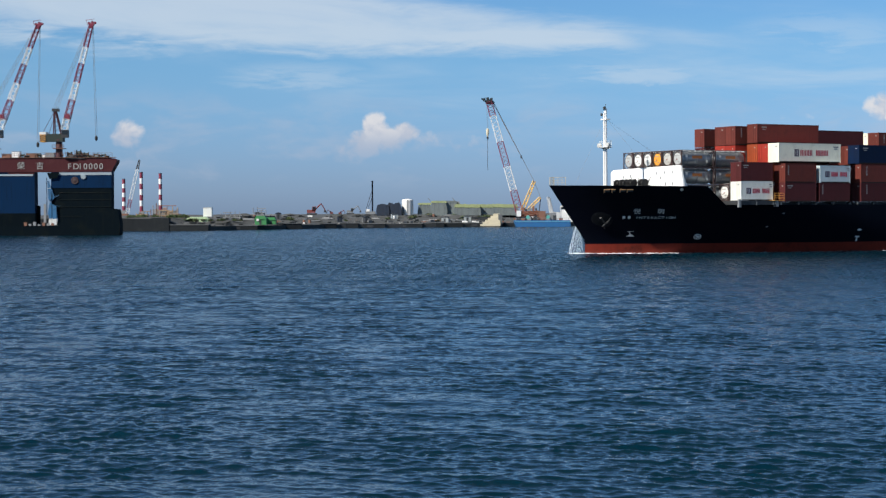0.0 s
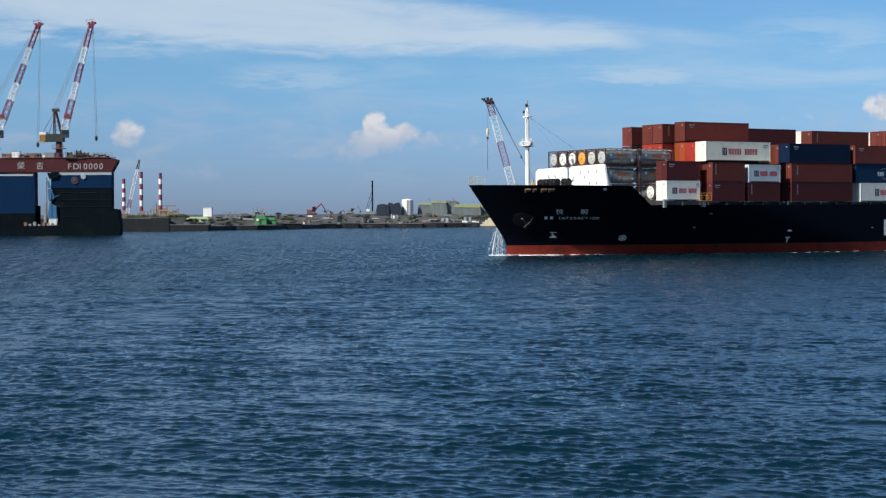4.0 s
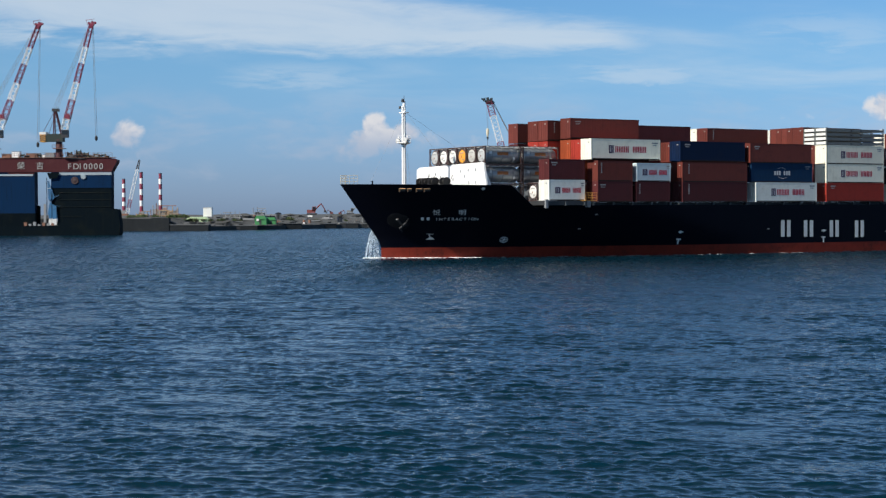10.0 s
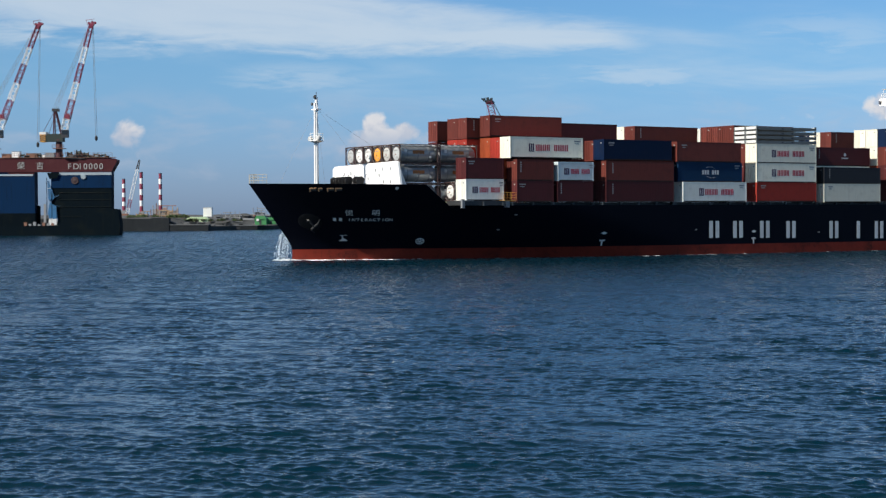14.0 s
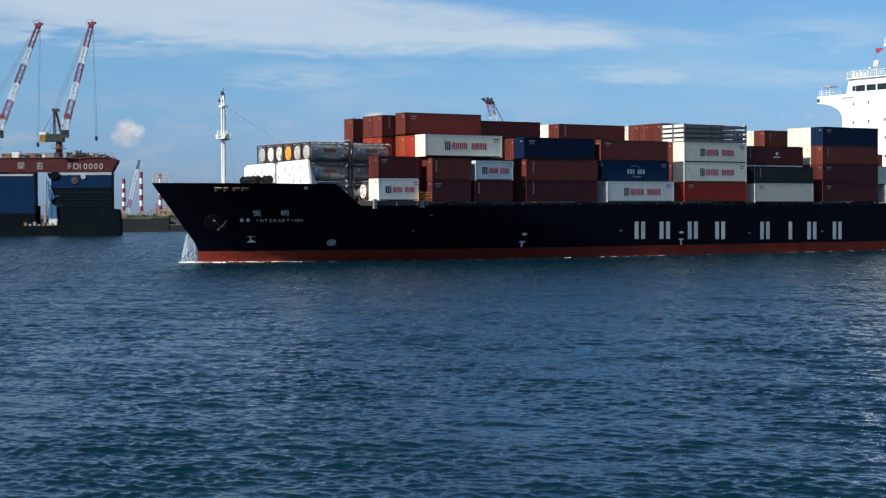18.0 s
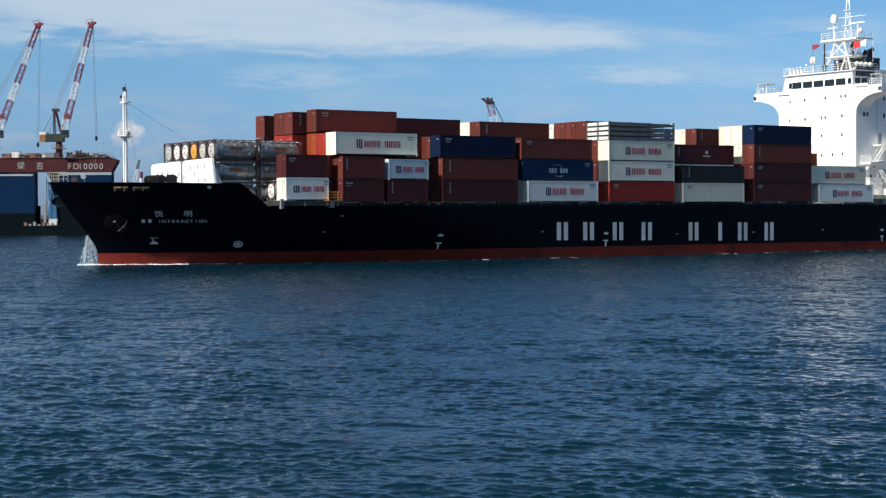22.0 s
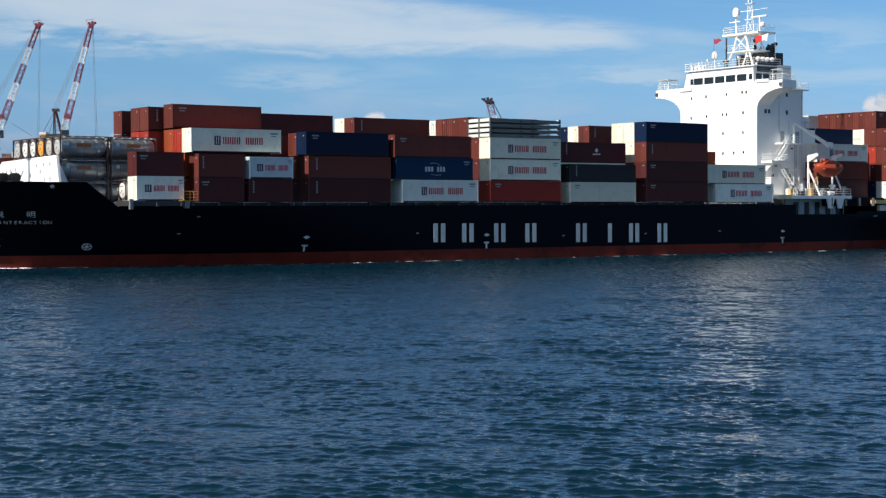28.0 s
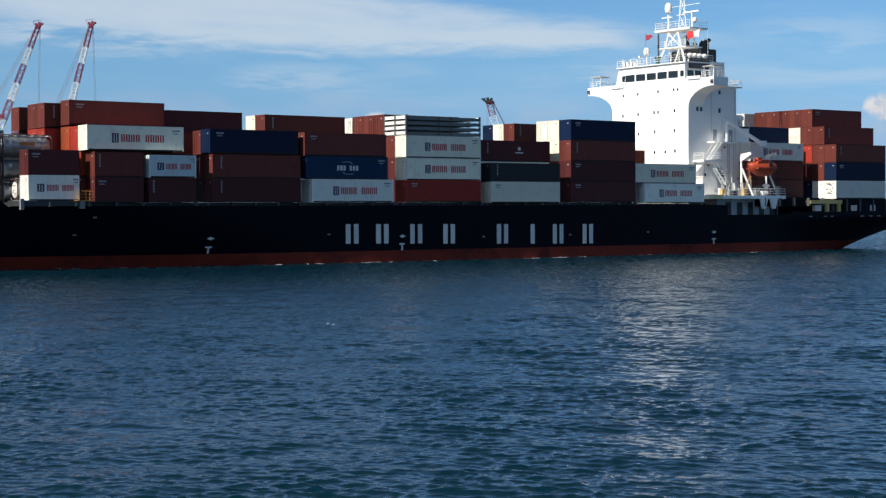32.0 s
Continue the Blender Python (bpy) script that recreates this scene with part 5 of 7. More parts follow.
wave = thing("bow_wave", "white foam where the stem cuts the water", "foam", kind="stuff")
for i in range(16):
    f = i / 15
    x = 4.6 + 3.2 * f + rng.uniform(-0.2, 0.2)
    part("foam", foam_patch(0, i, rng.uniform(0.25, 0.6), rng.uniform(0.2, 0.45), rng.uniform(0.04, 0.10)), FOAM, wave).location = (x - 0.6, MID + rng.uniform(-1.2, 1.4), 0.06)
rides(wave, Matrix())
# greyer than the bow foam: the hull's shade is put into its colour
SHADED_FOAM = paint("thin_grey_foam", (0.36, 0.40, 0.41), 0.8, dirt=0.4, dirt_colour=(0.10, 0.14, 0.15), bump=0.5, scale=2.0, vary=0.2)
trail = thing("hull_foam", "thin uneven line of foam along the hull", "foam", kind="stuff")
verts, faces = [], []


def foam_ridge(x0, length, high, out):
    """A low broken crest of foam, out metres off the plating."""
    n = max(5, int(length / 0.10))
    base = len(verts)
    for i in range(n + 1):
        x = x0 + length * i / n
        w = abs(math.sin(math.pi * i / n)) ** 0.6 * (0.55 + 0.9 * abs(noise.noise(Vector((x * 1.9, out * 7, 3.0))))) * (1.0 if rng.random() > 0.34 else 0.08)
        y = MID - half(x, 0.05) - out * (0.8 + 0.4 * noise.noise(Vector((x * 0.6, 1.0, 0.0))))
        for dy, z in ((0.2, -0.02), (0.05, 0.4 * high * w), (-0.12 * w, 0.62 * high * w), (-0.4 * w, 0.25 * high * w), (-0.7 * w, -0.02)):
            verts.append((x, y + dy, z))
        if i:
            for j in range(4):
                p = base + (i - 1) * 5 + j
                faces.append((p, p + 1, p + 6, p + 5))


x = 6.0
while x < 21.0:  # thrown aside by the stem
    k = (21.0 - x) / 15.0
    foam_ridge(x, rng.uniform(1.6, 3.2), 0.08 + 0.16 * k, 0.12 + 1.1 * (1 - k) * rng.random())
    x += rng.uniform(0.7, 1.5) + (1 - k)
sheet("bow_foam", verts, faces, FOAM, trail, True)
verts, faces = [], []
x = 24.0
while x < 170.0:  # flecks farther aft, in runs with gaps between them
    run = noise.noise(Vector((x * 0.055, 4.0, 0.0))) + (0.06 if 64 < x < 112 else -0.08)
    if run > 0.0:
        foam_ridge(x, rng.uniform(0.4, 2.0), rng.uniform(0.01, 0.035) + (0.04 if rng.random() < 0.15 else 0.0), rng.uniform(0.05, 0.7))
    elif rng.random() < 0.25:
        foam_ridge(x, rng.uniform(0.4, 1.4), rng.uniform(0.05, 0.12), rng.uniform(0.1, 1.2))
    x += rng.uniform(0.5, 2.2)
sheet("foam_line", verts, faces, SHADED_FOAM, trail, True)
rides(trail, Matrix())

WHITECAPS = []
for x, y, up, full, down, size in ((0.9, 50.5, 18.3, 18.7, 19.05, 0.5), (1.8, 104.4, 20.2, 20.7, 21.2, 0.6), (-4.2, 116.5, 23.7, 24.15, 24.6, 0.5), (-16.1, 130.5, 28.7, 29.1, 29.8, 0.4), (-9.2, 111.5, 29.4, 29.95, 30.4, 0.55), (9.0, 72.1, 7.6, 8.0, 8.4, 0.32), (-6.2, 93.0, 31.4, 31.9, 32.0, 0.5)):
    cap = thing("whitecap", "small white crest breaking on the harbour water", "foam", group="whitecaps", kind="stuff")
    for i in range(8):
        o = part("foam", foam_patch(x + i, y, rng.uniform(0.05, 0.14) * size, rng.uniform(0.04, 0.10) * size, rng.uniform(0.015, 0.06) * size), FOAM, cap)
        o.location = ((-0.42 + 0.12 * i + rng.uniform(-0.1, 0.1)) * size, rng.uniform(-0.25, 0.25) * size, rng.uniform(-0.01, 0.05) * size)
    WHITECAPS.append((cap, x, y, up, full, down))

JETS = []
SPRAY = paint("falling_water", (0.72, 0.80, 0.86), 0.35, dirt=0.0, bump=0.4, scale=4.0, vary=0.05)
for i in range(36):
    f = i / 35
    js = thing("water_strand", "thin white strand of water falling from the bow outlet", "water", group="water falling from the bow", kind="stuff")
    x0, y0, z0 = 5.4 + 0.5 * f, 14.6 + rng.uniform(-0.2, 0.3), 4.3 - 1.6 * f * rng.uniform(0.6, 1.0)
    x1, y1 = 5.0 + 1.3 * f, 16.3 - 1.9 * f + rng.uniform(-0.15, 0.15)
    b = fresh()
    prev = Vector((0, 0, 0))
    for k in range(1, 15):  # a fall that breaks into drops and short threads
        u = k / 14
        nxt = Vector(((x1 - x0) * u ** 0.6 + rng.uniform(-0.06, 0.06), (y1 - y0) * u ** 0.6 + rng.uniform(-0.05, 0.05), -(z0 - 0.05) * u))
        if rng.random() > 0.10 + 0.55 * f * u ** 0.5:
            r = (0.025 + 0.04 * rng.random()) if f < 0.2 else (0.008 + 0.019 * rng.random())
            rod(b, prev, prev.lerp(nxt, rng.uniform(0.6, 1.0)), r, 4, r * rng.uniform(0.3, 1.1))
        if rng.random() < 0.35:
            c = nxt + Vector((rng.uniform(-0.2, 0.2), rng.uniform(-0.2, 0.2), rng.uniform(-0.1, 0.1)))
            rod(b, c, c + Vector((0, 0, rng.uniform(0.05, 0.12))), rng.uniform(0.01, 0.03), 4)
        prev = nxt
    part("strand", b, SPRAY, js)
    JETS.append((js, pose(x0, y0, z0), rng.uniform(0, 6.28)))


# ---- far shore, dock and cranes ----
# cool tints put the bluish haze of the far shore into these three colours
CONCRETE = paint("weathered_concrete", (0.115, 0.12, 0.125), 0.85, dirt=0.6, dirt_colour=(0.05, 0.048, 0.045), scale=0.35, streak=0.6, bump=0.3)
DARK_STONE = paint("dark_wet_stone", (0.015, 0.018, 0.021), 0.8, dirt=0.6, dirt_colour=(0.045, 0.050, 0.048), scale=0.4, streak=0.5, bump=0.4, spec=0.2)
EARTH = paint("bare_grey_earth", (0.060, 0.062, 0.062), 0.95, dirt=0.9, dirt_colour=(0.022, 0.023, 0.020), scale=0.11, bump=0.3)
CRANE_RED = paint("crane_red_paint", (0.22, 0.028, 0.055), 0.5, dirt=0.3)
CRANE_WHITE = paint("crane_white_paint", (0.78, 0.77, 0.74), 0.5, dirt=0.25)
RUSTY = paint("rusty_steel", (0.22, 0.105, 0.07), 0.8, dirt=0.6)
LEAF = paint("dark_scrub_leaves", (0.06, 0.085, 0.03), 0.8, dirt=0.5, dirt_colour=(0.03, 0.04, 0.02), scale=0.8, vary=0.3)

SHORE = [(-900, 700), (-260, 610), (-116, 580), (-90, 573), (-72, 598), (-41, 646), (0, 664), (39, 683), (90, 700), (700, 820)]


def shore_y(x):
    for (x0, y0), (x1, y1) in zip(SHORE, SHORE[1:]):
        if x0 <= x <= x1:
            return y0 + (y1 - y0) * (x - x0) / (x1 - x0)
    return SHORE[-1][1]


def land_z(x, d):
    """Height of the land d metres behind its edge."""
    n = noise.noise(Vector((x * 0.06, d * 0.05, 0.0))) * 0.5 + noise.noise(Vector((x * 0.25, d * 0.2, 3.0))) * 0.25
    quay = 1.0 if x < -97 else max(0.0, 1 - (x + 97) / 3)
    return (1.5 + 3.1 * quay) * (1 - min(1, d / 40)) + min(1, d / 40) * (4.4 + 0.5 * min(1, d / 200)) + n * min(1, d / 8)


def build_land():
    xs = [-900, -600, -400, -300] + [-260 + 4 * i for i in range(111)] + [220, 300, 450, 700]
    ds = [0, 2, 5, 9, 14, 20, 28, 38, 50, 66, 90, 130, 200, 320, 520]
    verts = [(x, shore_y(x) + d, land_z(x, d)) for x in xs for d in ds]
    k = len(ds)
    faces = [(i * k + j, (i + 1) * k + j, (i + 1) * k + j + 1, i * k + j + 1) for i in range(len(xs) - 1) for j in range(k - 1)]
    base = len(verts)
    verts += [(x, shore_y(x), -2.5) for x in xs]
    faces += [(base + i, base + i + 1, (i + 1) * k, i * k) for i in range(len(xs) - 1)]
    return tagged(sheet("ground", verts, faces, EARTH), "low bare reclaimed land beyond the harbour water", "ground", kind="structure")


build_land()

# sea wall in sections, and loose caissons along the water's edge
seawall = tagged(new("sea_wall"), "dark concrete sea wall in sections along the shore", "sea wall", kind="structure")
rng = random.Random(4)
for i in range(8):
    x0 = -146 + 6.3 * i
    y = 573.8
    part("wall_section", box(fresh(), x0, x0 + 6.3, y - 1.2 - rng.uniform(0, 0.12), y + 2.5, -1, 4.45 + rng.uniform(-0.25, 0.2)), DARK_STONE, seawall)
x = -95.5
while x < 60:
    w = rng.uniform(7.0, 15.0)
    h = rng.uniform(1.7, 2.4)
    y = shore_y(x + w / 2)
    c = thing("caisson", "dark weathered concrete caisson at the water's edge", "caisson", pose(x, y - rng.uniform(0, 2.5), 0, 0, 0, rng.uniform(-4, 10) + (57 if -72 < x < -41 else 0) * 0.3), group="caissons along the shore")
    part("block", box(fresh(), 0, w, 0, rng.uniform(4, 7), -1.5, h - 0.35), DARK_STONE, c)
    # cap paler than the block, so that colour shows the top as sunlit
    part("cap", box(fresh(), -0.15, w + 0.15, -0.15, rng.uniform(4, 6), h - 0.3, h), CONCRETE, c, "paler concrete cap")
    if rng.random() < 0.5:
        part("opening", box(fresh(), w * 0.3, w * 0.55, -0.06, 0.05, 0.2, h - 0.7), DARK, c, "dark opening")
    x += w + rng.uniform(0.1, 0.7)


def rubble(x, y, z, r, name="rubble_heap", label="grey heap of broken stone on the land", material=None, flat=0.32):
    b = fresh()
    bmesh.ops.create_icosphere(b, subdivisions=3, radius=1.0)
    for v in b.verts:
        k = 1 + 0.45 * noise.noise(v.co * 2.1 + Vector((x, y, z))) + 0.2 * noise.noise(v.co * 6 + Vector((x, y, z)))
        v.co = Vector((v.co.x * r * k, v.co.y * r * 0.7 * k, max(v.co.z, -0.2) * r * flat * k))
    ob = thing(name, label, "heap", pose(x, y, z), kind="stuff" if name == "rubble_heap" else "")
    part("heap", b, material or EARTH, ob)
    return ob


for i in range(44):
    x = rng.uniform(-88, 45)
    d = rng.uniform(10, 60)
    rubble(x, shore_y(x) + d, land_z(x, d) - 0.3, rng.uniform(2.0, 6.5), material=rng.choice((EARTH, DARK_STONE, EARTH, CONCRETE)), flat=0.2)


def lattice(bm, a, b, w0, w1, n, r=0.09, side=Vector((0, 1, 0))):
    """A four-legged lattice boom from a to b."""
    a, b = Vector(a), Vector(b)
    ax = (b - a).normalized()
    u = ax.cross(side).normalized()
    v = side.normalized()
    rings = []
    for i in range(n + 1):
        c = a.lerp(b, i / n)
        w = (w0 + (w1 - w0) * i / n) / 2
        rings.append([c + u * w + v * w, c - u * w + v * w, c - u * w - v * w, c + u * w - v * w])
    for i in range(n):
        for k in range(4):
            rod(bm, rings[i][k], rings[i + 1][k], r * 1.5, 4)
            q = rings[i + 1][(k + 1) % 4] if i % 2 else rings[i + 1][(k - 1) % 4]
            rod(bm, rings[i][k], q, r, 3)
    for k in range(4):
        rod(bm, rings[-1][k], rings[-1][(k + 1) % 4], r, 3)
    return bm


def banded_boom(parent, foot, tip, w0, w1, bands, r, cells=3):
    """A lattice boom in bands of two paints; bands: colour and share of the length."""
    total = sum(s for _, s in bands)
    f = 0.0
    foot, tip = Vector(foot), Vector(tip)
    for m, s in bands:
        g = f + s / total
        b = lattice(fresh(), foot.lerp(tip, f), foot.lerp(tip, g), w0 + (w1 - w0) * f, w0 + (w1 - w0) * g, cells, r)
        part("boom_section", b, m, parent, "red lattice boom section" if m == CRANE_RED else "white lattice boom section")
        f = g


# floating dock
BLUE_DOCK = paint("blue_dock_paint", (0.0022, 0.019, 0.058), 0.6, dirt=0.6, dirt_colour=(0.003, 0.010, 0.024), scale=0.2, streak=0.8, spec=0.06)
DOCK_DARK = paint("weathered_dark_dock_paint", (0.0026, 0.0060, 0.0090), 0.7, dirt=0.7, dirt_colour=(0.010, 0.013, 0.011), scale=0.25, streak=0.9, spec=0.03)
DOCK_RED = paint("dull_red_dock_paint", (0.060, 0.012, 0.015), 0.6, dirt=0.5, dirt_colour=(0.09, 0.03, 0.03), scale=0.3, streak=0.5, spec=0.2)
DOCK_PALE = paint("pale_dock_band", (0.30, 0.36, 0.40), 0.6, dirt=0.4)
dock = thing("floating_dock", "large blue floating dock with a red upper wall and open bay", "floating dock", pose(0, 470, 0))
part("pontoon", prism(fresh(), ((-150, -1.5), (-92.8, -1.5), (-92.6, 3.0), (-93.2, 7.4), (-95.0, 7.6), (-113.4, 2.8), (-150, 2.8)), 0, 5), DOCK_DARK, dock, "dark stained pontoon")
part("wing_wall", box(fresh(), -112.2, -95.0, 0.5, 4.4, 2.0, 13.6), DOCK_DARK, dock, "dark stained lower wall")
part("wing_wall", box(fresh(), -112.25, -94.95, 0.4, 4.4, 13.6, 18.2), BLUE_DOCK, dock, "blue upper wall")
part("wing_wall", box(fresh(), -150, -117.0, 0.5, 4.4, 6.4, 18.2), BLUE_DOCK, dock, "blue wing wall")
part("wing_wall", box(fresh(), -150, -116.9, 0.45, 4.4, 2.7, 6.4), DOCK_DARK, dock, "dark stained foot of the wing wall")
part("pale_band", box(fresh(), -110.1, -94.9, 0.32, 0.45, 17.3, 18.19), DOCK_PALE, dock, "pale painted band")
part("pale_band", box(fresh(), -150.0, -117.4, 0.36, 0.5, 17.1, 17.6), DOCK_PALE, dock, "pale painted band")
part("red_band", box(fresh(), -124.5, -117.0, 0.36, 0.5, 17.6, 18.3), DOCK_RED, dock)
part("upper_wall", prism(fresh(), ((-150, 18.2), (-94.9, 18.2), (-93.4, 20.9), (-93.3, 21.6), (-95.0, 22.2), (-150, 22.2)), 0.2, 4.6), DOCK_RED, dock, "dull red upper wall")
part("deck_edge", box(fresh(), -150, -93.6, 0.0, 0.3, 22.2, 22.4), RUSTY, dock)
# torn blue sheeting and poles in the open bay
SHEETING = paint("bright_blue_sheeting", (0.018, 0.11, 0.24), 0.6, dirt=0.7, scale=0.9)
for k, (pts, m) in enumerate(((((-113.2, 15.6), (-112.9, 15.7), (-111.2, 11.0), (-112.2, 9.4), (-113.0, 10.5)), SHEETING), (((-112.6, 9.6), (-110.7, 8.2), (-110.3, 4.2), (-112.4, 3.2), (-113.2, 6.5)), SHEETING), (((-112.9, 4.6), (-110.4, 4.8), (-110.6, 3.0), (-113.0, 2.9)), PALE), (((-113.3, 18.0), (-109.8, 18.0), (-110.4, 16.4), (-112.6, 16.2)), DOCK_DARK))):
    part("sheeting", prism(fresh(), pts, 0.1 - 0.06 * k, 0.3 - 0.06 * k), m, dock, "torn blue sheeting" if m == SHEETING else "")
for x, z in ((-113.4, 16.5), (-112.0, 12.0), (-110.6, 9.0)):
    part("pole", rod(fresh(), (x, 0.05, 2.8), (x, 0.05, z), 0.1, 5), DOCK_DARK, dock)
rng = random.Random(17)
for i in range(9):
    x, z = -113.3 + rng.uniform(0, 2.6), 3.5 + 1.25 * i
    part("brace", rod(fresh(), (x, 0.0, z), (x + rng.uniform(0.6, 1.4), 0.0, z + rng.uniform(-0.8, 0.9)), 0.06, 4), rng.choice((DOCK_DARK, PALE, SHEETING)), dock)
for z in (5.4, 8.1, 10.2, 12.2):
    part("rubbing_strake", box(fresh(), -110.0, -95.0, 0.38, 0.5, z, z + 0.14), paint("greenish_strake", (0.008, 0.013, 0.014), 0.8, dirt=0.6, spec=0.1), dock)
for i in range(7):
    part("work_debris", box(fresh(), -120 + 1.3 * i, -119.2 + 1.3 * i, -0.1, 0.6, 2.8, 3.2 + rng.uniform(0, 0.9)), rng.choice((RUSTY, GREY, RUSTY)), dock)
part("white_panel", box(fresh(), -114.6, -113.9, 1.0, 1.4, 3.6, 9.0), GREY, dock, "narrow grey panel")
part("hoarding", box(fresh(), -116.9, -116.2, 3.0, 4.0, 2.8, 8.6), DOCK_DARK, dock)


def flat_text(body, x, y, z, size, material, parent, stretch=1.0):
    for i, ch in enumerate(body):
        cu = bpy.data.curves.new("letter", "FONT")
        cu.body, cu.size, cu.extrude = ch, size, 0.05
        tmp = bpy.data.objects.new("letter", cu)
        me = bpy.data.meshes.new_from_object(tmp)
        bpy.data.objects.remove(tmp)
        me.materials.append(material)
        ob = new("letter", me)
        ob.parent = parent
        ob.matrix_basis = pose(x + i * stretch, y, z, 90, 0, 0)
        tagged(ob, "pale painted letter")


DOCK_LETTER = paint("faded_dock_lettering", (0.33, 0.33, 0.32), 0.7, dirt=0.4)
flat_text("FD10000", -107.4, 0.12, 18.95, 2.4, DOCK_LETTER, dock, 1.5)
flat_text("\u69ae\u5409", -121.9, 0.12, 19.2, 2.3, DOCK_LETTER, dock, 5.4)
part("badge", turned(fresh(), ((0.05, -0.1), (0.5, -0.12), (0.62, -0.04), (0.8, -0.04), (0.95, -0.1), (1.12, 0.1)), (-105.4, 0.25, 15.7), 12, "y"), paint("dull_bronze_badge", (0.040, 0.020, 0.022), 0.7), dock, "dull round badge")
part("badge", turned(fresh(), ((0.05, -0.1), (0.66, -0.1), (0.8, 0.1)), (-102.9, 0.2, 16.8), 12, "y"), DOCK_PALE, dock, "pale round badge")
DOCK_GREEN = paint("dark_green_machine_paint", (0.014, 0.026, 0.020), 0.6, dirt=0.5)
# deck clutter on the dock
for x, w, h, m in ((-122.6, 2.2, 1.9, CRANE_WHITE), (-119.4, 1.6, 0.8, GREY), (-118.0, 3.2, 1.3, RUSTY), (-114.6, 1.3, 1.0, CRANE_WHITE), (-112.8, 2.6, 1.5, GREY), (-125.4, 2.4, 1.2, RUSTY), (-99.2, 1.4, 0.9, GREY), (-96.6, 1.0, 0.6, RUSTY), (-101.0, 1.2, 0.7, DARK)):
    t = thing("deck_box", "small steel deck house or locker on the dock", "deck box", pose(x, 471.5, 22.2), group="lockers on the dock")
    part("body", box(fresh(), -w / 2, w / 2, 0, 2, 0, h), m, t)
    part("lid", box(fresh(), -w / 2 - 0.06, w / 2 + 0.06, -0.06, 2.06, h, h + 0.08), GREY, t)
rubble(-105.0, 472, 22.1, 3.4, "tarpaulin_heap", "dark heap under tarpaulin on the dock", DARK)
rubble(-103.0, 472.2, 22.1, 2.0, "tarpaulin_heap", "dark heap under tarpaulin on the dock", LEAF)
for x, h in ((-107.2, 1.5), (-104.6, 2.0), (-102.4, 1.3), (-99.6, 1.1), (-97.4, 0.9), (-116.2, 1.2), (-120.8, 1.0)):
    t = thing("dock_winch", "dark green mooring winch on the dock", "winch", pose(x, 471.2, 22.2), group="winches on the dock")
    part("bed", box(fresh(), -1.0, 1.0, 0, 1.6, 0, 0.35), DOCK_GREEN, t)
    part("drum", turned(fresh(), ((0.2, -0.7), (h * 0.5, -0.66), (h * 0.5, -0.5), (h * 0.32, -0.44), (h * 0.32, 0.44), (h * 0.5, 0.5), (h * 0.5, 0.66), (0.2, 0.7)), (0, 0.8, 0.35 + h * 0.5), 12, "x"), DOCK_GREEN, t)
    part("motor", box(fresh(), 0.7, 1.3, 0.3, 1.2, 0.3, h * 0.7), DARK, t)
    part("lever", rod(fresh(), (-0.9, 0.2, 0.3), (-1.1, 0.1, h + 0.3), 0.06, 4), RUSTY, t)
dr = thing("dock_railing", "thin steel railing along the dock's edge", "railing", pose(0, 470, 22.5))
for i in range(19):
    part("post", rod(fresh(), (-126 + 1.75 * i, -0.5, 0), (-126 + 1.75 * i, -0.5, 1.1), 0.04, 4), RUSTY, dr)
for h in (0.55, 1.1):
    part("bar", rod(fresh(), (-126, -0.5, h), (-94.5, -0.5, h), 0.035, 4), RUSTY, dr)


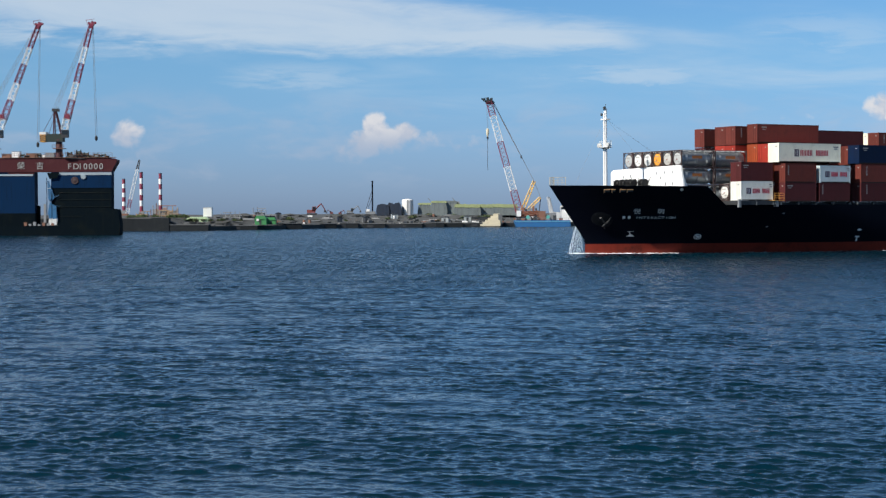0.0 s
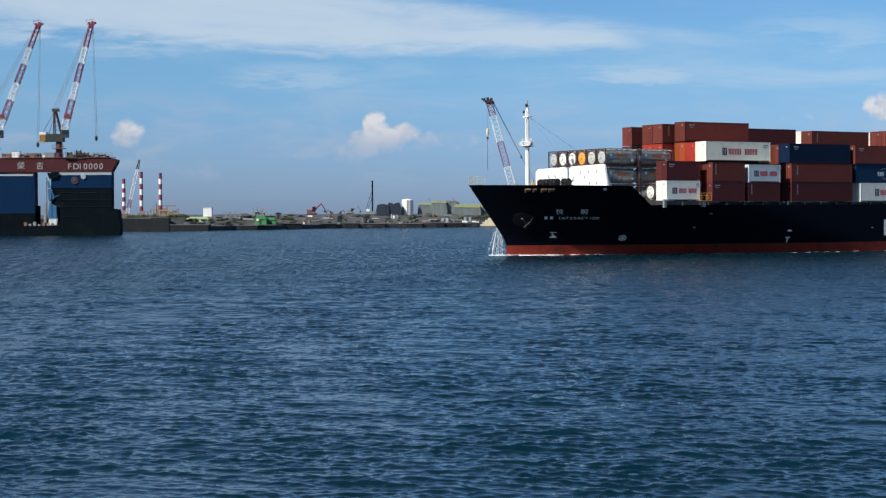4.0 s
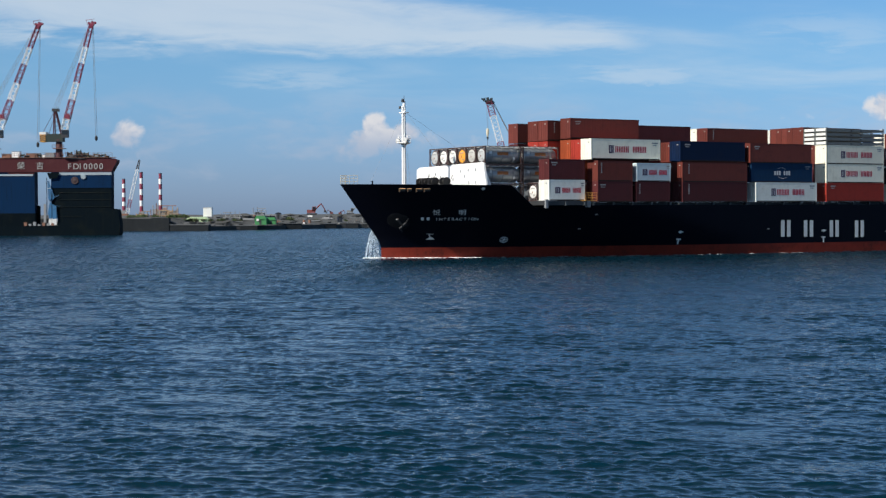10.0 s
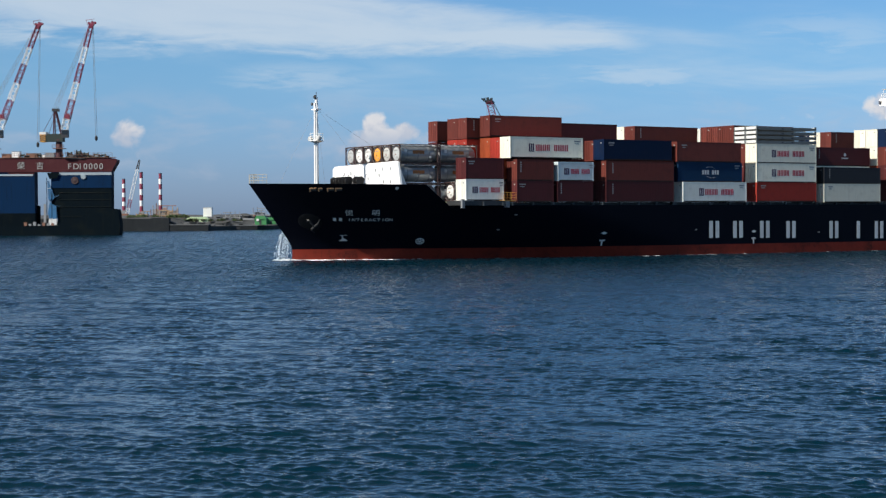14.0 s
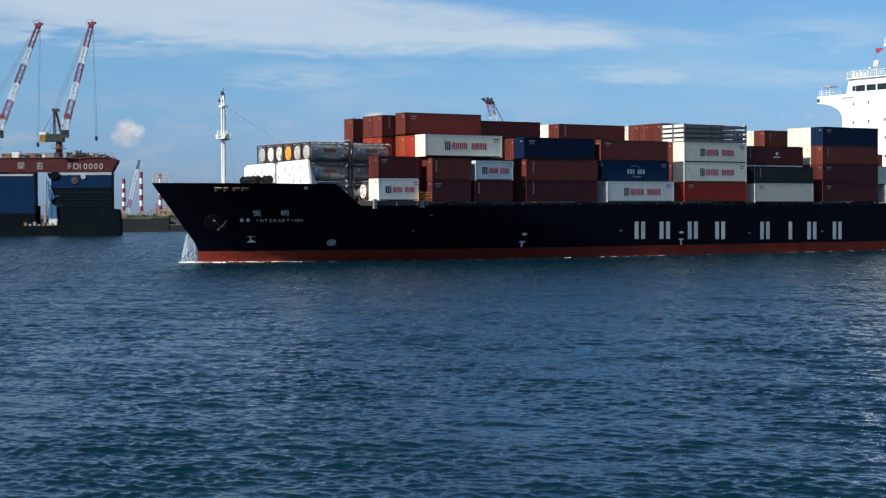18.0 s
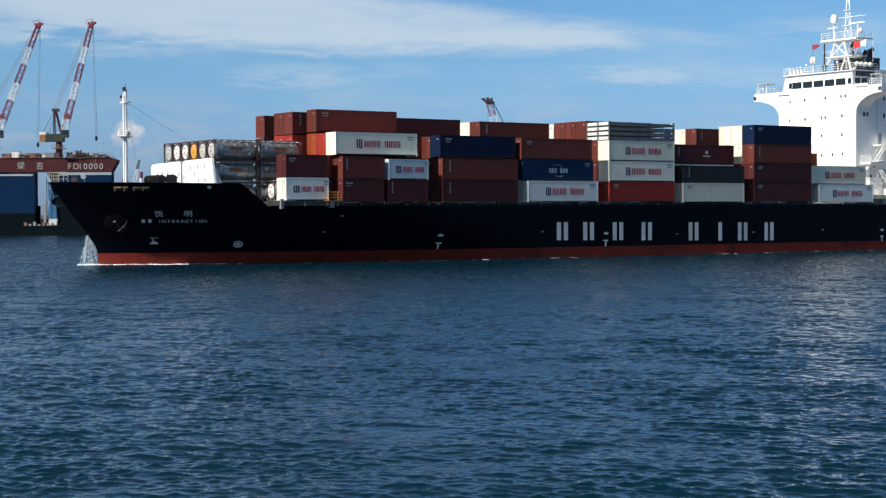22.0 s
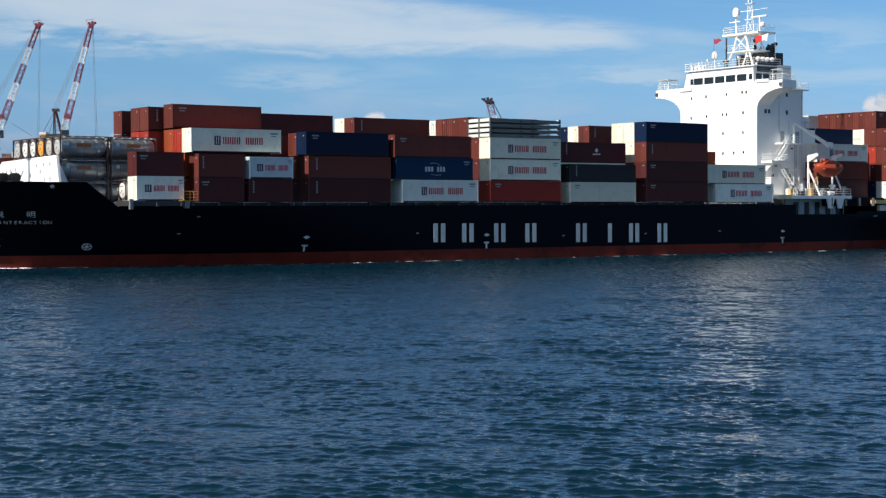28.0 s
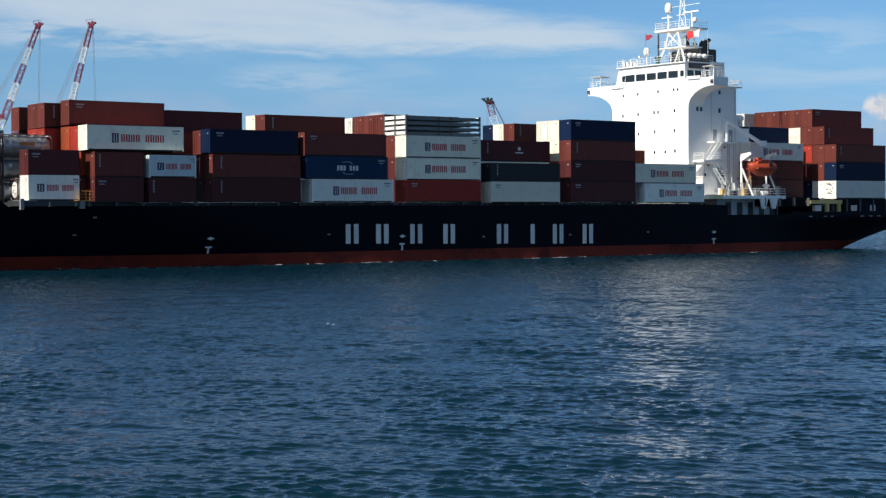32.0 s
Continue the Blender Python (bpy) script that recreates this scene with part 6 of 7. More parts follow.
def dock_crane(x, tip, hook_z, hook_x, cab):
    """A level-luffing dock crane; x: its slewing centre."""
    c = thing("dock_crane", "red and white lattice jib crane on the dock", "crane", pose(0, 472, 0), group="cranes on the dock")
    part("pedestal", turned(fresh(), ((1.05, 22.2), (0.95, 27.0), (1.5, 27.2), (1.5, 27.6)), (x, 0, 0), 12), paint("dark_red_crane", (0.060, 0.016, 0.022), 0.55, dirt=0.4), c, "dark red pedestal")
    part("platform", box(fresh(), x - 1.6, x + 1.7, -1.8, 1.8, 24.9, 25.05), RUSTY, c)
    rail([(x - 1.6, -1.8, 25.05), (x + 1.7, -1.8, 25.05)], c, RUSTY, 1.0, "rail")
    part("machinery_house", box(fresh(), x - 3.6, x + 1.4, -1.4, 1.4, 26.9, 29.1), DOCK_GREEN, c, "dark machinery house")
    cw = part("counterweight", box(fresh(), x - 5.2, x - 3.55, -1.5, 1.5, 26.8, 28.95), YELLOW, c, "yellow counterweight with dark stripes")
    for i in range(3):
        z = 26.95 + 0.6 * i
        for x0, x1 in ((x - 5.2, x - 4.375), (x - 3.55, x - 4.375)):
            part("stripe", prism(fresh(), ((x0, z), (x0, z + 0.28), (x1, z + 0.66), (x1, z + 0.38)), -1.54, -1.5), DARK, cw, "dark chevron stripe")
    part("counterweight_cap", box(fresh(), x - 5.4, x - 3.4, -1.5, 1.5, 28.95, 29.65), CRANE_WHITE, c, "white cap")
    red = MATS["dark_red_crane"]
    b = fresh()
    for y in (-1.0, 1.0):
        rod(b, (x + 0.9, y, 28.6), (x - 0.9, y * 0.6, 36.0), 0.2, 5), rod(b, (x - 1.3, y, 28.8), (x - 1.3, y * 0.6, 36.0), 0.18, 5)
    for i in range(5):
        z = 30 + 1.2 * i
        rod(b, (x - 1.3, -0.8, z), (x + 0.4 - 0.28 * i, 0.8, z + 0.5), 0.08, 4)
    part("a_frame", b, red, c, "dark red A-frame")
    part("a_frame_head", box(fresh(), x - 1.8, x + 0.1, -0.9, 0.9, 35.6, 36.4), DARK, c)
    part("tie", rod(fresh(), (x - 4.6, 0, 29.6), (x - 1.3, 0, 35.6), 0.07, 4), red, c)
    part("tie", rod(fresh(), (x - 3.0, 0, 29.0), (x - 1.3, 0, 34.0), 0.07, 4), red, c)
    part("operator_cab", box(fresh(), x + 1.2, x + 3.0, -2.2, -0.4, 28.0, 30.2), DARK, c, "dark operator cab")
    part("cab_window", box(fresh(), x + 1.4, x + 2.9, -2.24, -2.19, 28.9, 30.0), GLASS, c)
    foot = (x + 1.2, 0, 29.0)
    banded_boom(c, foot, (tip[0], 0, tip[1]), 1.7, 1.05, ((CRANE_WHITE, 0.9), (CRANE_RED, 1.1), (CRANE_WHITE, 1.0), (CRANE_RED, 1.1), (CRANE_WHITE, 0.95), (CRANE_RED, 1.3)), 0.075, 5)
    part("jib_winch", box(fresh(), x + 1.7, x + 3.0, -0.8, 0.8, 33.4, 34.8), CRANE_RED, c)
    head = part("jib_head", prism(fresh(), ((tip[0] - 0.9, tip[1] - 0.9), (tip[0] + 0.2, tip[1] - 1.0), (tip[0] + 1.0, tip[1] + 0.5), (tip[0] - 0.4, tip[1] + 0.5)), -0.5, 0.5), CRANE_RED, c, "red jib head")
    for dx, dz in ((-0.8, 0.5), (0.3, 0.85), (1.2, 0.6)):
        part("sheave", turned(fresh(), ((0.08, -0.3), (0.36, -0.26), (0.3, 0.0), (0.36, 0.26), (0.08, 0.3)), (tip[0] + dx * 0.9, 0, tip[1] + dz * 0.9), 12, "y"), CRANE_RED, head, "red rope sheave")
    part("head_rail", rod(rod(fresh(), (tip[0] - 1.5, -0.6, tip[1] + 1.2), (tip[0] + 1.0, -0.6, tip[1] + 1.6), 0.06, 4), (tip[0] - 1.0, -0.6, tip[1] - 0.2), (tip[0] - 1.3, -0.6, tip[1] + 1.2), 0.06, 4), CRANE_RED, head)
    for i in range(6):
        part("luffing_rope", rod(fresh(), (x - 1.6 + 0.22 * i, 0.3 * i - 0.75, 36.2), (tip[0] - 1.0 + 0.1 * i, 0.3 * i - 0.75, tip[1] - 0.9), 0.03, 4), GREY, c)
    part("hoist_rope", rod(fresh(), (tip[0] + 0.3, 0, tip[1] - 0.6), (hook_x - 0.2, 0, hook_z), 0.045, 4), GREY, c)
    part("hoist_rope", rod(fresh(), (tip[0] + 0.5, 0.3, tip[1] - 0.6), (hook_x + 0.2, 0.3, hook_z), 0.045, 4), GREY, c)
    part("hook_block", turned(fresh(), ((0.1, hook_z - 1.3), (0.42, hook_z - 0.9), (0.42, hook_z - 0.1), (0.12, hook_z + 0.2)), (hook_x, 0, 0), 8), DARK, c, "dark hook block")
    return c


dock_crane(-110.2, (-100.6, 60.4), 28.4, -99.5, 1)
dock_crane(-129.0, (-115.8, 60.2), 26.6, -116.3, 0)


# ---- power station stacks far off ----
def chimney(x, base, top, r=2.6):
    c = thing("chimney", "tall red and white banded chimney far inland", "chimney", pose(x, 2600, 0), group="banded chimneys")
    n = 7
    for i in range(n):
        z0, z1 = base + (top - base) * i / n, base + (top - base) * (i + 1) / n
        ra, rb = r * (1.12 - 0.12 * i / n), r * (1.12 - 0.12 * (i + 1) / n)
        part("band", turned(fresh(), ((ra, z0), (rb, z1)), n=14), CRANE_RED if (n - 1 - i) % 2 == 0 else CRANE_WHITE, c, "painted band")
    part("lip", turned(fresh(), ((r * 1.08, top), (r * 1.08, top + 0.8)), n=14), DARK, c)
    part("base", box(fresh(), -r * 1.6, r * 1.6, -r, r, 0, base + 0.5), GREY, c)
    return c


chimney(-505.3, 10.0, 59.5), chimney(-477.6, 8.0, 70.0), chimney(-447.3, 10.0, 68.2)


def distant_crane(x, y, tip):
    c = thing("lattice_crane", "pale lattice crane far behind the quay", "crane", pose(x, y, 3))
    banded_boom(c, (0, 0, 0), (tip[0] * 0.84, 0, tip[1] * 0.84), 1.7, 1.3, ((CRANE_WHITE, 0.9), (CRANE_RED, 0.7), (CRANE_WHITE, 2.5)), 0.06, 5)
    part("boom_tip", lattice(fresh(), (tip[0] * 0.84, 0, tip[1] * 0.84), (tip[0], 0, tip[1]), 1.3, 0.6, 4, 0.11), DARK, c, "dark boom tip")
    part("cab", box(fresh(), -2.2, 1.2, -1.5, 1.5, 0, 3.0), RUSTY, c)


distant_crane(-173.8, 900, (7.6, 32.4))


# ---- on the quay and the land ----
def scrub(x, y, z, r, label="low dark green scrub on the quay"):
    ob = thing("shrub", label, "shrub", pose(x, y, z), group="scrub on the land")
    g = random.Random(int(x * 13 + y))
    b = fresh()
    for i in range(5):
        a = g.uniform(0, 6.28)
        rod(b, (0, 0, -0.4), (math.cos(a) * r * 0.5, math.sin(a) * r * 0.4, r * g.uniform(0.4, 0.8)), 0.09, 4, 0.03)
    part("stems", b, RUSTY, ob)
    verts, faces = [], []
    for i in range(420):
        a, e, rr = g.uniform(0, 6.28), g.uniform(0, 1), r * g.uniform(0.35, 1.05)
        c = Vector((math.cos(a) * rr, math.sin(a) * rr * 0.8, e * r * 0.85 * (1.05 - rr / r * 0.6)))
        u = Vector((g.uniform(-1, 1), g.uniform(-1, 1), g.uniform(-0.6, 0.6))).normalized() * g.uniform(0.12, 0.28)
        v = u.orthogonal().normalized() * 0.16
        k = len(verts)
        verts += [c - u, c + v, c + u, c - v]
        faces.append((k, k + 1, k + 2, k + 3))
    o = sheet("leaves", verts, faces, LEAF, ob)
    tagged(o, "small dark leaves", kind="stuff")
    return ob


rng = random.Random(21)
for i in range(13):
    x = -116 + rng.uniform(0, 14) if i < 8 else -100 + rng.uniform(0, 12)
    scrub(x, 590 + rng.uniform(0, 14), 4.6, rng.uniform(0.9, 1.9))
for i in range(10):
    x = -97 + 2.6 * i + rng.uniform(-0.8, 0.8)
    scrub(x, 592 + rng.uniform(0, 6), 3.4 if x > -95 else 4.6, rng.uniform(0.6, 1.3), "low pale green scrub behind the quay wall")
for i in range(22):
    x = rng.uniform(-66, 22)
    d = rng.uniform(12, 48)
    scrub(x, shore_y(x) + d, land_z(x, d), rng.uniform(0.8, 2.0), "low dark scrub among the rubble")


def steel_frame(x, y, z, w, h, label, material=RUSTY, seed=1):
    """Plant framework: posts, beams, pipes and small vessels."""
    g = random.Random(seed)
    ob = thing("steel_framework", label, "framework", pose(x, y, z))
    n = max(3, int(w / 1.7))
    for i in range(n + 1):
        hh = h * g.uniform(0.45, 1.0)
        part("post", rod(fresh(), (w * i / n, 0, 0), (w * i / n, 0, hh), 0.14, 4), material, ob)
    for k in range(4):
        a, bb = sorted((g.uniform(0, w), g.uniform(0, w)))
        part("beam", rod(fresh(), (a, 0, h * (0.25 + 0.18 * k)), (bb + 1, 0, h * (0.25 + 0.18 * k)), 0.12, 4), material, ob)
    for k in range(3):
        a = g.uniform(0, w * 0.8)
        part("vessel", box(fresh(), a, a + g.uniform(0.9, 2.2), 0.6, 2.0, 0, h * g.uniform(0.25, 0.6)), g.choice((GREY, CONCRETE, material)), ob)
    return ob


steel_frame(-106.0, 600, 4.5, 9.0, 4.6, "brown steel plant framework on the quay", paint("tan_steel", (0.34, 0.24, 0.15), 0.7), 2)
steel_frame(-112.5, 602, 4.5, 4.0, 3.0, "low brown plant framework on the quay", MATS["tan_steel"], 3)
steel_frame(-107.5, 604, 4.5, 10.0, 5.6, "rusty brown plant framework with vessels", RUSTY, 8)
steel_frame(-103.0, 597, 4.5, 6.0, 3.4, "low tan plant framework and tanks", MATS["tan_steel"], 9)
steel_frame(-82.0, 606, 3.6, 7.0, 3.4, "grey machinery and posts behind the sheds", GREY, 5)
steel_frame(-74.0, 640, 4.2, 5.0, 4.6, "grey machinery and thin posts", GREY, 6)


def shed(x, y, z, w, d, h, wall, roof, label):
    ob = thing("shed", label, "shed", pose(x, y, z), group="sheds on the shore")
    part("wall", box(fresh(), 0, w, 0, d, 0, h * 0.6), wall, ob)
    part("roof", prism(fresh(), ((-0.2, h * 0.6), (w + 0.2, h * 0.6), (w * 0.85, h), (w * 0.12, h)), -0.2, d + 0.2), roof, ob)
    part("door", box(fresh(), w * 0.4, w * 0.58, -0.05, 0.02, 0, h * 0.5), DARK, ob)
    return ob


PALE_GREEN = paint("pale_green_sheeting", (0.42, 0.55, 0.33), 0.6, dirt=0.3)
GREEN = paint("bright_green_sheeting", (0.05, 0.24, 0.08), 0.6, dirt=0.4)
shed(-93.4, 597, 2.7, 7.8, 6, 2.1, PALE_GREEN, PALE_GREEN, "low pale green shed on the quay")
shed(-68.8, 600, 1.8, 4.2, 5, 3.3, GREEN, GREEN, "green sheeted shed with a pale door")
part("white_sign", box(fresh(), -68.2, -67.3, 599.7, 599.9, 3.2, 4.0), CRANE_WHITE, None, "")
bpy.data.objects["white_sign"].name = "notice_board"
tagged(bpy.data.objects["notice_board"], "small white notice board on a green shed", "sign")
shed(-65.0, 604, 1.9, 3.4, 4, 2.6, GREEN, GREEN, "small green sheeted shed")
tankm = thing("site_cabin", "bright white square site cabin on the quay", "cabin", pose(-87.8, 601, 4.9))
part("body", box(fresh(), 0, 3.1, 0, 3, 0, 3.2), CRANE_WHITE, tankm)
part("roof", box(fresh(), -0.1, 3.2, -0.1, 3.1, 3.2, 3.35), PALE, tankm)
for x in (0.2, 2.7):
    part("leg", box(fresh(), x, x + 0.25, 0.1, 0.35, -0.6, 0), GREY, tankm)


def excavator(x, y, z, colour, flip=1, size=1.0):
    ob = thing("excavator", "tracked excavator standing on bare ground", "excavator", pose(x, y, z), group="excavators")
    k = size
    for yy in (0, 1.9):
        part("track", prism(fresh(), ((-1.7 * k, 0.25 * k), (-1.4 * k, 0), (1.4 * k, 0), (1.7 * k, 0.25 * k), (1.7 * k, 0.7 * k), (-1.7 * k, 0.7 * k)), yy, yy + 0.6), DARK, ob)
    part("body", box(fresh(), -1.6 * k, 1.2 * k, 0.1, 2.4, 0.8 * k, 1.9 * k), colour, ob)
    part("cab", box(fresh(), (0.2 if flip > 0 else -1.5) * k, (1.4 if flip > 0 else -0.3) * k, 0.1, 1.2, 1.4 * k, 3.0 * k), colour, ob)
    part("cab_window", box(fresh(), (0.35 if flip > 0 else -1.4) * k, (1.3 if flip > 0 else -0.4) * k, 0.05, 0.12, 2.0 * k, 2.8 * k), GLASS, ob)
    part("boom", rod(fresh(), (0.8 * k * flip, 1.4, 1.6 * k), (3.2 * k * flip, 1.4, 4.0 * k), 0.22 * k, 5), colour, ob)
    part("arm", rod(fresh(), (3.2 * k * flip, 1.4, 4.0 * k), (4.6 * k * flip, 1.4, 1.6 * k), 0.18 * k, 5), colour, ob)
    part("bucket", prism(fresh(), ((4.2 * k * flip, 1.7 * k), (4.9 * k * flip, 1.6 * k), (4.9 * k * flip, 0.9 * k), (4.1 * k * flip, 1.0 * k)), 0.9, 1.9), DARK, ob)
    return ob


EXC_RED = paint("faded_red_machine", (0.19, 0.045, 0.042), 0.6, dirt=0.4)
excavator(-56.0, 700, 5.0, EXC_RED, 1, 1.25), excavator(-39.5, 700, 5.2, GREY, 1, 0.95), excavator(-47.6, 702, 5.3, EXC_RED, -1, 0.5), excavator(-44.0, 702, 5.3, EXC_RED, 1, 0.45)
rig = thing("piling_rig", "tall black piling rig mast on the land", "piling rig", pose(-30.0, 700, 5.0))
part("mast", box(fresh(), -0.3, 0.3, -0.3, 0.3, 0, 14.0), BLACK, rig)
part("mast_head", box(fresh(), -0.42, 0.42, -0.4, 0.4, 14.0, 14.6), BLACK, rig)
part("stay", rod(fresh(), (0, 0.5, 11), (-3.2, 1.5, 1.2), 0.1, 4), DARK, rig)
part("stay", rod(fresh(), (0, 0.5, 8), (-2.6, 1.5, 1.2), 0.1, 4), DARK, rig)
part("base_machine", box(fresh(), -3.0, 1.2, -1, 2, 0.3, 1.5), GREY, rig)
part("cab", box(fresh(), -2.6, -1.2, -1.2, 0.4, 1.5, 2.5), CRANE_WHITE, rig, "small white cab")
part("track", box(fresh(), -3.2, 1.4, -1.2, 2.2, -0.2, 0.4), DARK, rig)

def humped(bm, w, h, d, seed, rise=0.12):
    """A covered heap: rounded shoulders, lumpy along its top."""
    g = random.Random(seed)
    n = max(10, int(w * 2.2))
    pts = [(0.0, 0.0)]
    for i in range(n + 1):
        u = i / n
        v = min(1.0, (min(u, 1 - u) / rise + 0.35) ** 0.5 * 0.9) if min(u, 1 - u) < rise else 1.0
        lump = 0.035 * math.sin(u * w * 1.9 + seed) + 0.025 * math.sin(u * w * 4.3 + 2 * seed) + g.uniform(-0.03, 0.03)
        pts.append((w * u, h * v * (0.93 + lump)))
    pts.append((w, 0.0))
    return prism(bm, pts, 0, d)


STACK = paint("dark_tarpaulin", (0.012, 0.022, 0.042), 0.7, dirt=0.3)
for x, w, h in ((-28.4, 5.6, 5.3), (-24.0, 6.4, 5.7)):
    ob = thing("covered_stack", "tall lumpy stack under dark blue-grey tarpaulin", "covered stack", pose(x, 702 + 0.1 * x, 4.7), group="covered stacks")
    part("cover", humped(fresh(), w, h, 6, int(-x)), STACK, ob)
    for k in range(3):
        part("rope", rod(fresh(), (w * (0.2 + 0.3 * k), -0.05, 0), (w * (0.22 + 0.28 * k), -0.05, h * 0.9), 0.025, 4), DARK, ob, "thin lashing rope")
tk = thing("storage_tank", "white cylindrical storage tank on the land", "tank", pose(-15.1, 704, 4.8))
part("shell", turned(fresh(), ((2.45, 0), (2.45, 6.4)), n=24), CRANE_WHITE, tk)
part("top", turned(fresh(), ((2.45, 6.4), (2.2, 6.8), (0.05, 7.1)), n=24), CRANE_WHITE, tk)
part("ladder", box(fresh(), -0.2, 0.2, -2.55, -2.45, 0, 6.5), GREY, tk)
# heap covers: distance haze is lifted and cooled into their colours
SCAFF = paint("grey_scaffold_sheeting", (0.29, 0.32, 0.33), 0.8, dirt=0.5)
rng = random.Random(31)
TARP = paint("yellow_green_tarpaulin", (0.31, 0.35, 0.17), 0.8, dirt=0.7, dirt_colour=(0.11, 0.13, 0.11), scale=0.5)
HEAP = paint("grey_green_covers", (0.15, 0.175, 0.175), 0.85, dirt=0.6, dirt_colour=(0.055, 0.06, 0.055), scale=0.5)


x = -10.8
while x < 30:
    w = rng.uniform(6.0, 8.5)
    h = rng.uniform(5.2, 6.6) if x < 2 else rng.uniform(4.6, 5.0)
    ob = thing("covered_heap", "grey covered heap of stored goods under tarpaulin" if x < 2 else "long low heap under yellow-green tarpaulin", "covered heap", pose(x, 706 + rng.uniform(-2, 2), 4.6), group="covered heaps")
    part("heap", humped(fresh(), w, h, 5, int(x * 3)), rng.choice((HEAP, SCAFF, HEAP)), ob, "grey-green cover")
    part("top_cover", humped(fresh(), w * 0.94, h * (0.32 if x > 2 else 0.16), 4.6, int(x * 5)), TARP if x > 2 or rng.random() < 0.35 else HEAP, ob, "tarpaulin over the top").location = (w * 0.03, -0.12, h * (0.70 if x > 2 else 0.88))
    for k in range(3):
        part("lashing", rod(fresh(), (w * (0.2 + 0.3 * k), -0.08, 0), (w * (0.22 + 0.28 * k), -0.08, h * 0.86), 0.05, 4), GREY, ob, "thin lashing rope")
    x += w * rng.uniform(0.72, 0.9)
for x in (-4.0, 6.5):
    ob = thing("small_crane", "small grey crane with a short raised jib", "crane", pose(x, 708.5, 9.2))
    part("jib", rod(fresh(), (0, 0, 0), (-2.4, 0, 3.0), 0.12, 4), GREY, ob)
    part("post", rod(fresh(), (0, 0, -4.8), (0, 0, 1.2), 0.18, 5), GREY, ob)
    part("cab", box(fresh(), -0.6, 0.8, -0.5, 0.6, 0.2, 1.5), GREY, ob)
# sunlit stepped concrete by the water
steps = thing("landing_steps", "cream sunlit stepped concrete landing", "steps", pose(15.2, 668, 0))
CREAM = paint("cream_concrete", (0.58, 0.52, 0.38), 0.8, dirt=0.3)
for i in range(6):
    part("step", box(fresh(), 1.1 * i, 8.2, -1.2 + 0.5 * i, 6, 0.3 + 0.85 * i, 1.15 + 0.85 * i), CREAM, steps)
part("side_wall", box(fresh(), 7.4, 9.0, 0, 6, -1, 5.2), CONCRETE, steps)
for i in range(12):
    x = rng.uniform(-40, 14)
    ob = thing("concrete_block", "loose pale concrete block on the shore", "block", pose(x, shore_y(x) + 4, land_z(x, 4) - 0.1, 0, 0, rng.uniform(0, 40)), group="loose blocks")
    part("block", box(fresh(), 0, rng.uniform(0.8, 2.2), 0, 1.2, 0, rng.uniform(0.6, 1.4)), CONCRETE, ob)
    part("lifting_eye", rod(fresh(), (0.3, 0.5, 0.5), (0.6, 0.5, 1.45), 0.05, 4), RUSTY, ob)

# low site clutter: barrels, pipe stacks, small huts along the shore road
rng = random.Random(77)
for i in range(26):
    x = rng.uniform(-84, 14)
    d = rng.uniform(6, 34)
    kind = rng.choice(("pipe_stack", "site_hut", "drum"))
    base = pose(x, shore_y(x) + d, land_z(x, d) - 0.05, 0, 0, rng.uniform(-20, 20))
    if kind == "pipe_stack":
        ob = thing("pipe_stack", "stack of dark steel pipes on the ground", "pipe stack", base, group="pipe stacks on the shore")
        for k in range(5):
            part("pipe", rod(fresh(), (0, 0.35 * (k % 3), 0.2 + 0.32 * (k // 3)), (rng.uniform(3, 5), 0.35 * (k % 3), 0.2 + 0.32 * (k // 3)), 0.17, 8), rng.choice((DARK, RUSTY, GREY)), ob)
    elif kind == "site_hut":
        ob = thing("site_hut", "small weathered site hut on the shore", "hut", base, group="site huts")
        w, h = rng.uniform(1.8, 3.2), rng.uniform(1.6, 2.4)
        part("wall", box(fresh(), 0, w, 0, 2, 0, h), rng.choice((CONCRETE, GREY, STACK, SCAFF)), ob)
        part("roof", prism(fresh(), ((-0.15, h), (w + 0.15, h), (w * 0.5, h + 0.45)), -0.15, 2.15), DARK, ob)
        part("door", box(fresh(), w * 0.3, w * 0.6, -0.04, 0.01, 0, h * 0.8), DARK, ob)
    else:
        ob = thing("drum", "upright steel drum on the ground", "drum", base, group="drums")
        part("shell", turned(fresh(), ((0.5, 0), (0.52, 0.6), (0.5, 1.3)), n=10), rng.choice((RUSTY, CRANE_WHITE, DARK)), ob)
        part("lid", turned(fresh(), ((0.5, 1.3), (0.45, 1.36), (0.05, 1.36)), n=10), GREY, ob)

# stones, planks and sheet scattered over the shore
rng = random.Random(58)
for m, label, n in ((CONCRETE, "scattered pale broken concrete on the shore", 80), (DARK_STONE, "scattered dark stones on the shore", 110), (RUSTY, "scattered rusty scrap on the shore", 14), (CRANE_WHITE, "small white sacks and sheets on the shore", 22)):
    b = fresh()
    for i in range(n):
        x = rng.uniform(-96, 46)
        d = rng.choice((rng.uniform(0.5, 8), rng.uniform(4, 46)))
        w, h = rng.uniform(0.3, 2.6), rng.uniform(0.15, 0.9)
        y, z = shore_y(x) + d, land_z(x, d) - 0.1
        box(b, x, x + w, y, y + rng.uniform(0.4, 1.5), z, z + h)
    ob = part("shore_debris", b, m, None)
    tagged(ob, label, "debris", kind="stuff")

